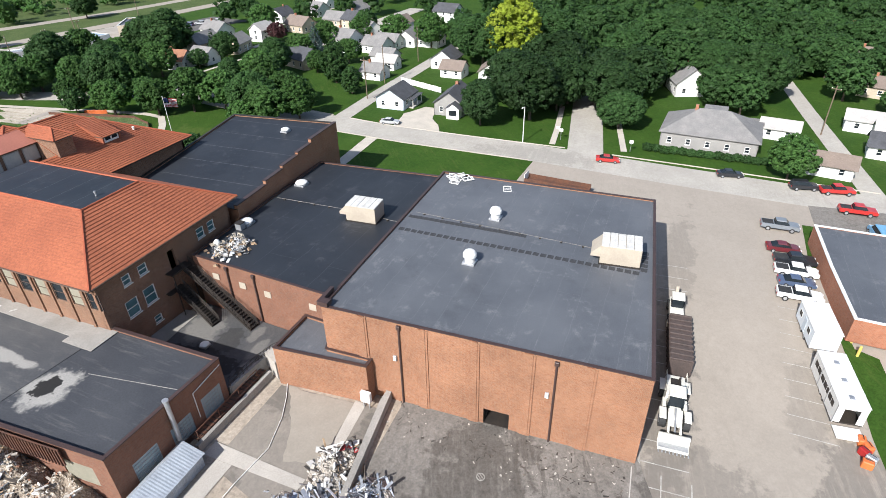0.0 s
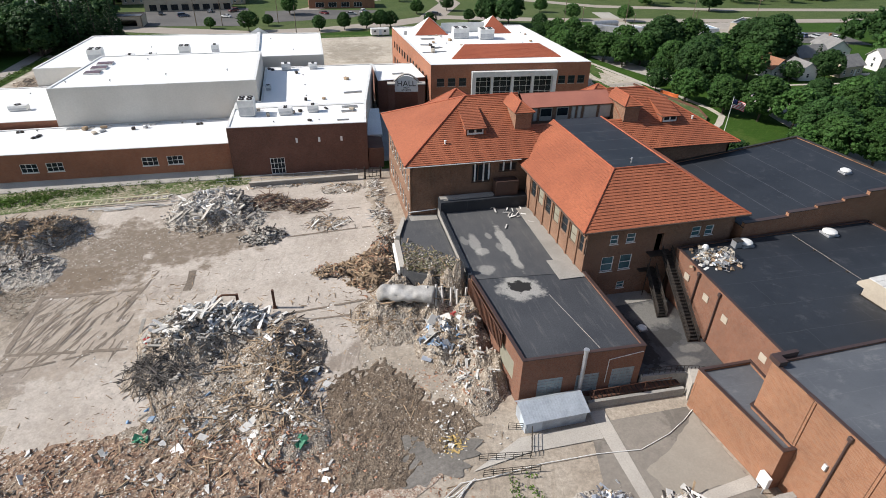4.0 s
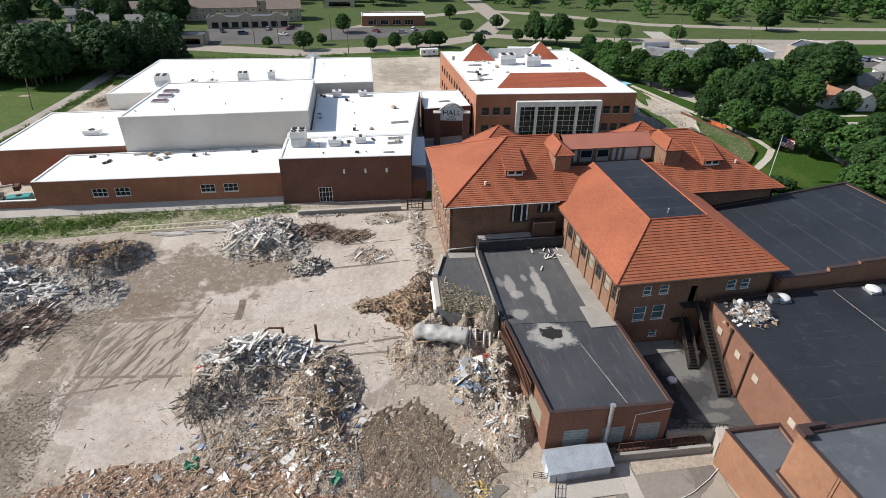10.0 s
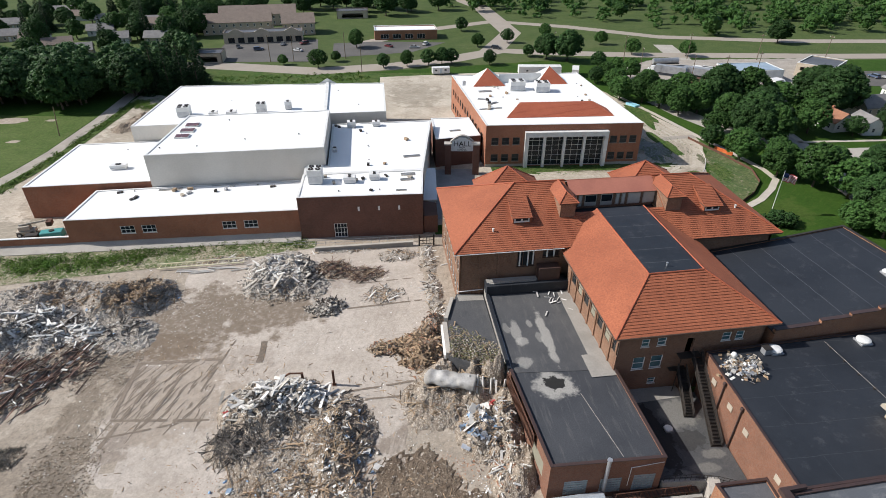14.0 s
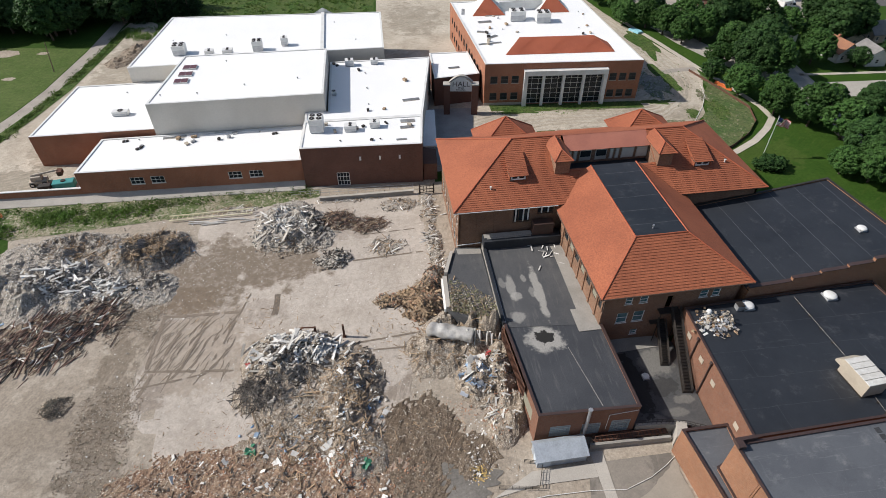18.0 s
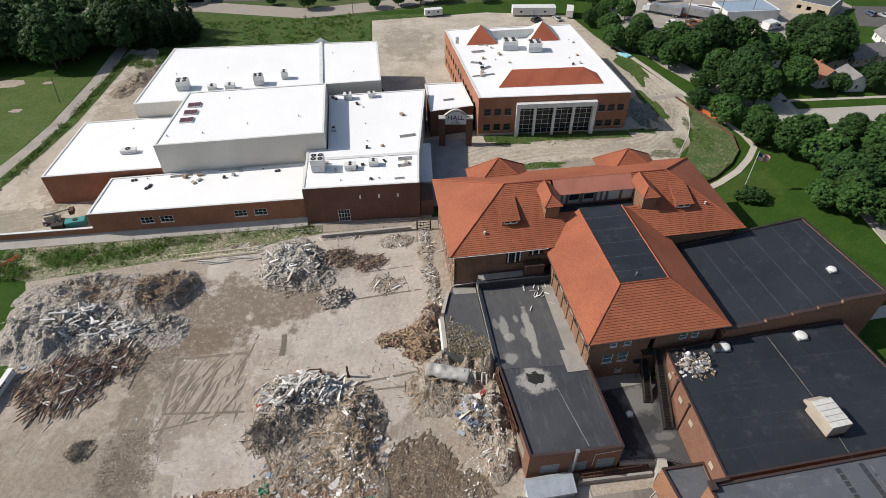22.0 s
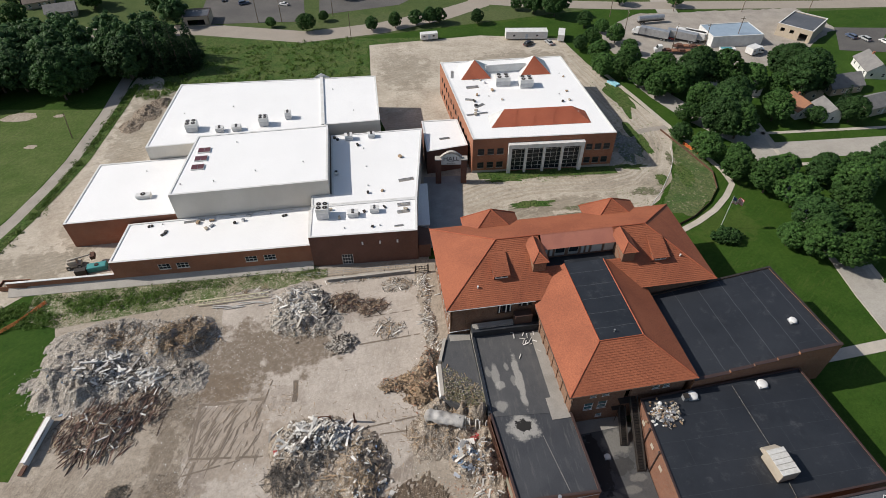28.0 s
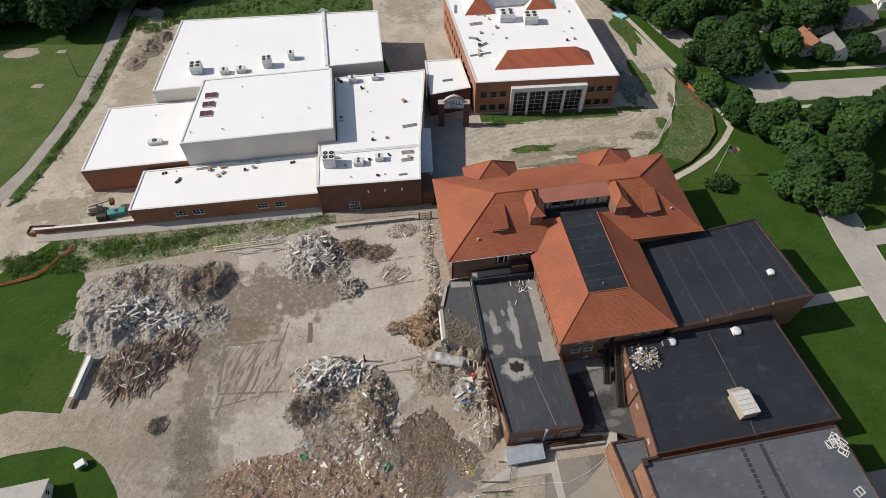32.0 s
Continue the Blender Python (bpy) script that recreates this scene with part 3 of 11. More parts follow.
M["slab"] = scraped("dusty_concrete_slab", (0.475, 0.418, 0.36), (0.38, 0.328, 0.275), (0.19, 0.148, 0.113),
                    [(-68, 8, 3.0, 10, 0.6), (-29, -4, 4, 3, 0.7), (-36, 34, 5, 2, 0.4), (-56, 15, 8, 2.4, 0.35)], 0.3, share=0.22, grain=0.2, silt=[(-63, 8.5, 9, 8, (0.335, 0.28, 0.225)), (-63.5, 25.5, 8.5, 9.5, (0.185, 0.145, 0.107)), (-51.5, 27, 9.5, 6.5, (0.185, 0.145, 0.107)), (-66, 19, 4.5, 3.6, (0.17, 0.128, 0.09))])
M["ground_blue_grey"] = speckle("blue_grey_ground", (0.20, 0.205, 0.20), (0.07, 0.105, 0.04), (0.12, 0.125, 0.125), (0.33, 0.33, 0.32), 2.5, 0.2)
M["dirt_thin"] = speckle("thin_weeds_on_dirt", (0.22, 0.185, 0.135), (0.10, 0.12, 0.05), (0.12, 0.095, 0.065), (0.34, 0.30, 0.24), 3.0, 0.2)
M["slab_damp"] = mat("damp_slab", (0.215, 0.172, 0.132), (0.17, 0.135, 0.103), 0.85, 0.8, 3.0, 0.25, 0.3)
M["slab_wet"] = mat("stained_slab", (0.13, 0.102, 0.078), (0.17, 0.137, 0.106), 0.9, 0.6, 3.0, 0.3, 0.4)
M["soil_red"] = speckle("brick_dust", (0.33, 0.225, 0.16), (0.36, 0.30, 0.24), (0.2, 0.105, 0.07), (0.46, 0.41, 0.35), 4.0)

M["field"] = scraped("dry_mown_grass", (0.064, 0.103, 0.024), (0.092, 0.125, 0.038), (0.125, 0.135, 0.06), [(-160, 95, 9, 16, 0.5), (-146, 70, 8, 8, 0.5)], 0.5, 0.4, 0.6)
for nm in ("grass", "weeds", "bank", "field"):
    turf = M[nm].node_tree.nodes["Principled BSDF"]
    turf.inputs["Specular IOR Level"].default_value = 0.12
xs = [-3500, -1200, -500, -250, -150] + [i * 4.0 for i in range(-30, 31)] + [150, 250, 500, 1200, 3500]
ys = [-3000, -1000, -400, -200, -120] + [i * 4.0 for i in range(-20, 41)] + [200, 300, 500, 1200, 4500]
bm = bmesh.new()
G = [[bm.verts.new((x, y, lie(x, y))) for x in xs] for y in ys]
for j in range(len(ys) - 1):
    for i in range(len(xs) - 1):
        bm.faces.new((G[j][i], G[j][i + 1], G[j + 1][i + 1], G[j + 1][i]))
solo("ground", bm, M["grass"], "mown green grass over level town ground", "grass", kind="structure")

# demolition yard
sheet("yard_dirt", [(-101, 5), (-98, 24), (-104, 40), (-106, 54), (-48, 53.5), (-19, 53.5), (-17.5, 22), (13, 21), (13, -20), (8, -60), (-20, -75), (-60, -75), (-80, -30), (-84.5, -18), (-87, -12), (-90, -7.4), (-94, -3.8), (-98.5, -2.0), (-108, -2.2), (-150, -8), (-150, 2), (-110, 7)],
      0.03, M["dirt"], "dusty bare dirt of the demolition yard", "ground")
sheet("yard_slab", ragged([(-66, 47), (-23.5, 47), (-21.5, 24), (-22.5, 12), (-28, 2), (-30, -16), (-58, -18), (-71, -3), (-70, 26)], 1.6, 3.1), 0.06, M["slab"], "dusty concrete floor slab left by the demolition", "floor slab")
for a, b, w in (((-38.5, 5.8), (-27.2, 6.8), 0.55), ((-34.6, 4.2), (-26.4, 4.2), 0.5), ((-69.4, 15.6), (-56.6, 15.2), 1.1), ((-70, 4.6), (-56.4, 3.2), 0.8), ((-58.6, 8.5), (-55.4, 19.5), 0.5), ((-69.8, 5), (-69.2, 15.4), 1.2),
                ((-71, 1.5), (-60.5, 3.2), 0.6), ((-39.5, 25.5), (-24, 26.5), 0.7), ((-70, 0), (-66, 12), 1.0), ((-64.5, 5), (-62, 12.5), 0.7), ((-36, 33), (-25, 33.6), 0.5)):
    n = max(3, int(math.hypot(b[0] - a[0], b[1] - a[1]) / 0.7))
    ux, uy = (b[0] - a[0]) / n, (b[1] - a[1]) / n
    i = 0
    while i < n:
        k = min(n - i, random.randint(2, 7))
        lefts, rights = [], []
        for j in range(k + 1):
            x, y = a[0] + ux * (i + j), a[1] + uy * (i + j)
            q = w * random.uniform(0.22, 0.36) * (0.7 if j in (0, k) else 1)
            h = math.hypot(ux, uy)
            lefts.append((x - uy / h * q, y + ux / h * q))
            q = w * random.uniform(0.22, 0.36) * (0.7 if j in (0, k) else 1)
            rights.append((x + uy / h * q, y - ux / h * q))
        sheet("slab_seam", lefts + rights[::-1], 0.10 + random.uniform(0, 0.004), M["slab_damp"], "dark broken line of a removed wall on the slab", "stain", step=50)
        i += k + (1 if random.random() < 0.35 else 0)
sheet("dark_strip", ragged([(-51.4, 13.7), (-50.3, 13.6), (-50.2, 18.6), (-51.3, 18.7)], 0.18, 1.7, 0.5), 0.082, M["slab_wet"], "short dark strip where a wall stood", "stain", step=50)
for i in range(95):
    x, y = random.uniform(-69.5, -56.5), random.choice((15.4, 14.4, 12, 10, 7.5, 5.5)) + random.uniform(-0.8, 0.8)
    ln, w = random.uniform(1.0, 5.6), random.uniform(0.05, 0.19)
    lefts, rights = [], []
    for j in range(8):
        u = j / 7
        cx, cy = x - (0.3 + 0.025 * (i % 13)) * ln * u + 0.25 * math.sin(3 * u + i), y - 0.89 * ln * u
        k = w * math.sin(math.pi * (0.08 + 0.84 * u)) * random.uniform(0.45, 1.2)
        lefts.append((cx - k, cy + 0.4 * k))
        rights.append((cx + k, cy - 0.4 * k))
    sheet("scrape_mark", lefts + rights[::-1], 0.074 + 0.0001 * i, M["slab_damp"], "dark damp stroke scraped across the slab", "stain", step=50)
sheet("brown_soil", ragged(blob(-28, -14, 8, 6.5, 4.9, 60, 0.7), 0.6, 2.1, 0.6), 0.092, M["soil_brown"], "damp brown soil scraped by machines", "ground")
sheet("red_soil", blob(-44, -24, 16, 9, 2.7, 70, 0.6), 0.094, M["soil_red"], "reddish brick dust over the yard", "ground")
sheet("pool", blob(-24, -19, 4.6, 3.4, 8.8, 110, 0.5), 0.11, M["asphalt_mid"], "shallow dried grey puddle", "stain")
# access road to the west and lots
sheet("weed_bank", [(-112, 44), (-104, 40.5), (-75, 43.2), (-58, 44.5), (-44, 47), (-44, 50.5), (-58, 51.5), (-112, 53.5)], 0.09, M["bank"], "sandy bank with green weeds along the new school wall", "weeds", kind="structure")
sheet("wall_strip", ragged([(-23, 20), (-17, 20), (-17, 49), (-23, 49)], 0.3, 2.2, 1.0), 0.105, M["dirt"], "dusty bare ground along the old school wall", "ground")
sheet("rear_dirt", [(-48, 50), (-20, 50), (-20, 53.5), (-48, 53.5)], 0.10, M["gravel"], "pale gravel along the new building", "ground")
sheet("west_lot", [(-128, 40), (-112, 54), (-92, 54), (-92, 98), (-94, 135), (-88, 140), (-88, 160), (-112.5, 160), (-114.5, 146), (-118, 108), (-125, 80), (-131, 68)], 0.03, M["dirt_graded"], "bare dirt construction ground beside the new school", "ground")
sheet("gravel_road", ribbon([(-146, 42), (-130.5, 73), (-127, 80), (-122.6, 95), (-119.8, 108), (-116.9, 135), (-115.8, 160), (-113, 180), (-108, 200)], 4.4), 0.08, M["gravel"], "pale gravel lane along the ball field", "road")
sheet("weed_strip", ribbon([(-128, 68), (-123.6, 80), (-119.4, 95), (-116.4, 108), (-113.3, 135), (-111.8, 152)], 3.4), 0.10, M["weeds"], "weedy strip beside the gravel lane", "weeds")
sheet("ball_field", [(-265, 40), (-150, 40), (-134.5, 70), (-127.5, 86), (-122.4, 108), (-119.4, 138), (-150, 143), (-190, 148), (-265, 150)], 0.02, M["field"], "dry mown grass of the ball field", "grass", step=20)
# front of the new school
sheet("front_dirt",
      [(-20, 53), (8, 56), (32, 57.5), (43, 59), (48, 62.5), (51, 66.5), (55.5, 70.5), (57, 75), (61, 81), (62.5, 86), (65.5, 92), (66, 99), (63, 112), (56, 140), (52, 168), (20, 176), (-26, 174), (-28, 128), (-20, 84)], 0.05, M["dirt_graded"], "graded bare dirt round the new school", "ground")
M["apron_grey"] = mat("grey_gravel", (0.34, 0.34, 0.335), (0.27, 0.27, 0.265), 0.95, 0.25, 7, 0.2, 0.3)
sheet("access_apron", [(-19.8, 56), (-9.3, 55), (-4.6, 82), (-15.8, 83)], 0.08, M["apron_grey"], "grey gravel apron before the school entrance", "ground")
sheet("front_weeds", [(0, 79.5), (41, 76), (41, 79.8), (0, 83)], 0.09, M["weeds"], "weeds along the front of the new school", "weeds")
sheet("front_weeds", ragged(blob(22, 59.6, 12, 1.6, 2.2, 40, 0.8), 0.5, 4.4, 0.8), 0.09, M["dirt_thin"], "thin weeds in the graded dirt", "weeds")
for cx, cy, rx, ry, sd in ((54, 92, 2.4, 8, 3.3), (58, 118, 3, 12, 5.1), (44, 104, 3, 7, 9.1), (60, 72, 3, 5, 6.4)):
    sheet("weed_patch", blob(cx, cy, rx, ry, sd, 36, 0.7), 0.088, M["weeds"], "thin weeds spreading over the graded dirt", "weeds")
sheet("gravel_patch", blob(48.5, 89, 4.0, 8.0, 4.4, 40, 0.6), 0.09, M["ground_blue_grey"], "blue-grey patch flecked with green beside the school", "gravel")
M["haul"] = scraped("rutted_track", (0.46, 0.41, 0.335), (0.36, 0.315, 0.25), (0.20, 0.165, 0.125), [(56, 84, 5, 9, 0.5), (36, 71, 10, 3, 0.4)], 0.2, 0.5, 0.35)
sheet("haul_track", ribbon([(-8, 70), (6, 75), (20, 74.5), (34, 71.6), (45, 74.2), (53, 81), (57.6, 90.5), (57.8, 104), (55.4, 122), (51, 150)], 5.4), 0.075, M["haul"], "pale rutted haul track curving over the dirt", "track")
M["rut"] = scraped("pressed_earth", (0.41, 0.355, 0.28), (0.35, 0.298, 0.23), (0.20, 0.165, 0.122), [(40, 74, 8, 4, 0.4)], 1.3, 0.5, 0.6)
for off, w in ((-4.2, 0.9), (-2.6, 0.5), (-0.6, 0.8), (1.4, 0.5), (3.6, 1.1), (5.2, 0.6), (7.4, 0.8)):
    line = [(-6, 69.4 + off), (4, 73.4 + off), (14, 74.6 + off * 0.9), (26, 73.4 + off * 0.8), (36, 72 + off * 0.8), (44.6 - off * 0.2, 73.8 + off * 0.8), (51.6 - off * 0.6, 79.6 + off * 0.5), (56 - off * 0.8, 88 + off * 0.2), (57.4 - off, 98), (56.6 - off, 110), (54 - off, 126), (50 - off, 150)]
    sheet("tyre_band", ragged(ribbon(line, w), 0.35, off + 11, 1.2), 0.0765 + 0.0004 * abs(off), M["rut"], "broad brown band of tyre marks in the dirt", "track", step=50)
sheet("pale_track", ribbon([(52, 95.6), (59, 97), (66, 97.4)], 2.4), 0.086, M["gravel"], "pale gravel crossing beside the school", "track")
for cx, cy, rx, ry, sd in ((30, 62.4, 8, 1.6, 1.4), (46, 66.6, 4, 1.6, 2.5), (12, 66, 7, 1.2, 6.2), (52.4, 71.5, 1.6, 2.6, 8.4), (59.4, 80, 1.3, 3.0, 3.9), (46, 78.6, 4.0, 1.6, 5.6), (8, 78.2, 7, 1.3, 7.1), (28, 77.4, 9, 1.3, 4.6)):
    sheet("damp_patch", blob(cx, cy, rx, ry, sd, 40, 0.8), 0.0865, M["weeds" if sd > 5 else "dirt_thin"], "thin weeds and brown earth on the dirt", "ground")
M["thin_grass"] = speckle("thin_grass_on_earth", (0.05, 0.098, 0.019), (0.115, 0.125, 0.05), (0.035, 0.065, 0.012), (0.25, 0.22, 0.145), 2.2, 0.14, 0.5, 0.2, 0.05)
sheet("thin_grass", ragged([(44, 58.5), (49, 62), (53, 66.5), (57, 72), (60, 78), (63.5, 86), (66, 94), (67.6, 86), (69.6, 74), (67, 65.5), (61.5, 60), (54, 55)], 1.2, 2.4), 0.084, M["thin_grass"], "patchy yellow-green grass over bare earth", "grass")
sheet("rough_grass", ragged([(-100, 150), (-88, 142), (-88, 130), (-28, 127), (-27, 171), (2, 177), (-30, 181), (-60, 186), (-84, 192), (-104, 190), (-110, 172)], 1.5, 5.2, 3.0), 0.04, M["weeds"], "rank green weeds behind the sports hall", "weeds", step=20)
# streets to the east
sheet("street",
      ribbon([(76, -130), (77.5, -92), (79, -60), (81, -30), (81.3, 0), (83, 24), (88, 60), (96, 120), (106, 180), (112, 215)], 9.0), 0.06, M["street"], "pale worn street with concrete kerbs", "road")
sheet("side_street", ribbon([(82, -39.5), (112, -34.5), (150, -28), (200, -20)], 7.5), 0.055, M["street"], "side street running between houses", "road")
sheet("alley", ribbon([(86, 22), (112, 23), (152, 23.2), (200, 24)], 4.5), 0.055, M["street"], "pale narrow lane between the back gardens", "road")
sheet("alley", ribbon([(80, -91), (105, -88), (131, -85), (180, -80)], 4.0), 0.055, M["street"], "pale narrow lane between the back gardens", "road")
sheet("cross_street", ribbon([(84, 80), (106, 78.6), (128, 77.4), (170, 75), (240, 71)], 9.0), 0.055, M["street"], "side street lined with houses", "road")
sheet("stub_street", ribbon([(96, 76), (86, 88), (78, 102), (72.5, 118), (70, 132)], 8.0), 0.05, M["street"], "dead-end stub of street by the school", "road")
# parking lot
sheet("parking_lot", [(9, -57), (46, -54), (47.5, -30), (67, -29.4), (78, -30), (78, -130), (0, -130), (-40, -100), (-30, -62)], 0.045, M["asphalt_pale"], "wide pale worn asphalt parking lot", "parking lot")
sheet("rear_yard", [(11.5, -33), (11.5, -58), (-6, -66), (-26, -60), (-30, -40), (-6, -33.5)], 0.08, M["asphalt_mid"], "dirty patched asphalt yard", "ground")
sheet("court_slab", [(5.9, -18.5), (-6, -18.5), (-9, -30), (-3, -33), (7, -32)], 0.10, M["court_floor"], "dusty grey concrete delivery court", "floor slab")
# Pale sheet: dust, with the court's sunlit patch put into its colour.
M["dust"] = mat("pale_dust", (0.315, 0.28, 0.232), (0.275, 0.244, 0.202), 0.95, 0.3, 5, 0.1, 0.1)
sheet("dust_patch", ragged([(6.2, -19.4), (6.0, -22), (7.0, -28.4), (3, -28.2), (-1.8, -28.8), (-3.0, -25), (0.8, -23.4), (3.4, -21.4)], 0.5, 3.3, 0.7), 0.12, M["dust"], "pale dust on the delivery court, brightened for sunlight", "dust")
# sidewalks and paths
M["walk"] = mat("sidewalk", (0.50, 0.45, 0.38), (0.42, 0.38, 0.32), 0.9, 0.3, 5, 0.12, 0.2)
sheet("path", ribbon([(46, 48.5), (54, 52), (61, 56), (67, 61), (71.5, 66), (72, 72), (70, 84), (67, 97), (63, 118), (58, 140)], 1.7), 0.10, M["walk"], "curving concrete footpath", "path")
sheet("path", [(55, 5.4), (77, 6.6), (77, 9.4), (55, 8.0)], 0.10, M["walk"], "straight concrete footpath", "path")
sheet("path", ribbon([(87.8, 26), (91, 60), (99, 120)], 1.4), 0.09, M["walk"], "concrete sidewalk along the street", "path")
sheet("driveway", ragged([(85.9, 7), (94.8, 8.6), (101.6, 5.4), (101.4, 1.8), (94, 0.4), (90, -3), (85.8, -5)], 0.25, 3.1, 2.0), 0.085, M["walk"], "broad pale concrete driveway between two cottages", "driveway")
for line in ([(87.0, -31.4), (96, -30.4), (114, -27.8)], [(88.0, -46.6), (104, -43.4), (120, -41)]):
    sheet("path", ribbon(line, 1.3), 0.09, M["walk"], "concrete sidewalk along the street", "path")
for yy in (71.2, 88.4):
    sheet("path", ribbon([(91, yy + 1), (112, yy - 0.4), (150, yy - 3)], 1.4), 0.09, M["walk"], "concrete sidewalk along the cross street", "path")
# kerbs
def kerb(pts):
    bm = bmesh.new()
    for a, b in zip(pts, pts[1:]):
        d = Vector((b[0] - a[0], b[1] - a[1])).normalized()
        nx, ny = -d.y * 0.09, d.x * 0.09
        vs = [bm.verts.new((p[0] + s * nx, p[1] + s * ny, z)) for z in (-0.05, 0.17) for p in (a, b) for s in (-1, 1)]
        for f in ((0, 1, 5, 4), (2, 6, 7, 3), (0, 4, 6, 2), (1, 3, 7, 5), (4, 5, 7, 6)):
            bm.faces.new([vs[i] for i in f])
    bmesh.ops.recalc_face_normals(bm, faces=bm.faces[:])
    return solo("kerb", bm, M["walk"], "concrete kerb along the street", "kerb", kind="structure")


kerb([(85.9, -34.5), (85.6, -11), (85.9, 8), (87.3, 20)])
kerb([(76.7, -29), (76.8, 0), (78.2, 22), (83.5, 60)])
kerb([(83.5, -92), (85, -60), (85.4, -44.5)])
kerb([(88, 25), (92.3, 58), (93.5, 72)])
# distant roads, car parks and fields to the north
sheet("far_road", ribbon([(-300, 210), (-140, 205), (-94, 200), (-52, 186), (-20, 190), (8, 200), (26, 210), (45, 250), (44, 330), (20, 420)], 11), 0.08, M["asphalt_pale"], "pale through road beyond the school", "road")
sheet("far_road", ribbon([(26, 214), (50, 206), (90, 197), (140, 190), (180, 184), (320, 170)], 9), 0.075, M["asphalt_pale"], "pale through road beyond the school", "road")
sheet("far_road", ribbon([(-30, 236), (0, 262), (42, 282), (80, 262), (118, 232), (180, 215), (300, 200)], 8), 0.085, M["asphalt_pale"], "curving pale road beyond the school", "road")
sheet("far_lot", [(-98, 206), (-52, 202), (-54, 246), (-98, 240)], 0.09, M["asphalt"], "dark asphalt car park of the shops", "parking lot")
sheet("far_lot", [(-46, 208), (-10, 214), (8, 232), (-26, 238), (-46, 236)], 0.09, M["asphalt"], "dark asphalt car park of the restaurant", "parking lot")
sheet("truck_yard", ragged([(68, 151), (88, 140), (109, 128), (142, 138), (150, 146), (170, 160), (166, 182), (92, 187), (70, 172)], 1.0, 3.3), 0.07, M["gravel"], "pale gravel lorry yard", "ground")
# Olive tone puts the haze of distance into the grass colour.
M["park"] = scraped("park_grass", (0.058, 0.088, 0.028), (0.078, 0.105, 0.036), (0.105, 0.12, 0.055), [(0, 196, 60, 9, 0.5), (60, 222, 40, 9, 0.5)], 0.9, 0.5, 0.5, grain=0.26)
M["park"].node_tree.nodes["Principled BSDF"].inputs["Specular IOR Level"].default_value = 0.12
sheet("park_grass", [(-420, 176), (-60, 178), (80, 196), (160, 178), (420, 165), (520, 420), (-520, 420)], 0.03, M["park"], "mown grass beyond the school, dulled for distant haze", "grass", step=60)
sheet("infield", blob(-145, 137, 5.5, 2.8, 1.3, 24, 0.3), 0.05, M["dirt"], "bare dirt infield of the ball field", "ground")
sheet("infield", blob(-132.3, 136.0, 1.7, 1.0, 1.9, 20, 0.3), 0.05, M["dirt"], "bare dirt plate of the ball field", "ground")
sheet("infield", blob(-135.2, 117.8, 1.8, 1.1, 1.9, 20, 0.3), 0.05, M["dirt"], "bare dirt mound of the ball field", "ground")

# ---- the old school ----
def flat_block(name, label, poly, z0, z1, wall_mat, roof_mat, cope, sunk=0.45, parapet=0.35, holes=None, category="building", bare=()):
    """A flat-roofed wing: walls with openings, a roof deck behind a parapet, and a coping. The outline runs counter-clockwise."""
    b = thing(name, label, category)
    n = len(poly)
    holes = holes or {}
    for i in range(n):
        wall("wall", poly[i], poly[(i + 1) % n], z0, z1 - sunk - 0.02 if i in bare else z1, parapet, holes.get(i, []), wall_mat, b)
    bm = bmesh.new()
    prism(bm, poly, z1 - sunk - 0.3, z1 - sunk)
    for v in bm.verts:
        c = Vector((sum(p[0] for p in poly) / n, sum(p[1] for p in poly) / n))
        v.co.x += (0.05 if v.co.x < c.x else -0.05)
        v.co.y += (0.05 if v.co.y < c.y else -0.05)
    part("roof_deck", bm, roof_mat, b)
    if cope is not None:
        big = []
        for i in range(n):
            a, q, c = Vector(poly[i - 1]), Vector(poly[i]), Vector(poly[(i + 1) % n])
            d0, d1 = (q - a).normalized(), (c - q).normalized()
            k = Vector((-d0.y - d1.y, d0.x + d1.x))
            k = k / max(0.2, k.dot(Vector((-d0.y, d0.x))))
            big.append((q.x - k.x * 0.06, q.y - k.y * 0.06))
        if not bare:
            rim(big, z1 + 0.002, z1 + 0.1, parapet + 0.12, "coping", cope, b)
        for i in range(n if bare else 0):
            if i not in bare:
                a, c = Vector(big[i]), Vector(big[(i + 1) % n])
                d = (c - a).normalized()
                k = Vector((-d.y, d.x)) * (parapet + 0.12)
                part("coping", prism(bmesh.new(), [tuple(a), tuple(c), tuple(c + k), tuple(a + k)], z1 + 0.002 + 0.004 * i, z1 + 0.1 + 0.004 * i), cope, b)
    return b


def tilt(b, above, x0, kx):
    """Slopes the top of a block: all that lies higher than above rises by kx a metre east of x0."""
    for o in b.children_recursive:
        for v in o.data.vertices:
            if v.co.z > above:
                v.co.z += kx * (v.co.x - x0)


def mid_deck(x):
    """Height of the middle block's roof, which falls to the east."""
    return 7.56 - 0.022 * (x - 12.5)


# main block with its hipped tile roof
main = thing("main_school_building", "old brick school block under a red clay tile hip roof", "building", (0, 0, 0))
MX0, MX1, MY0, MY1, MZ = -18.9, 39.3, 22.0, 47.0, 12.1
wx0, wx1, wy0, wy1 = MX0 + 1.1, MX1 - 1.1, MY0 + 1.1, MY1 - 1.1
south_holes = [(9.8, 12.9, 8.2, 11.2), (14.2, 17.2, 9.7, 11.1)]
wall("wall", (wx0, wy0), (wx1, wy0), 0, MZ - 0.2, 0.4, south_holes, M["brick_old"], main)
for h in south_holes:
    window((wx0, wy0), (wx1, wy0), h, main, M["soffit"], M["glass"], 3, 1, 0.12, sill=M["soffit"])
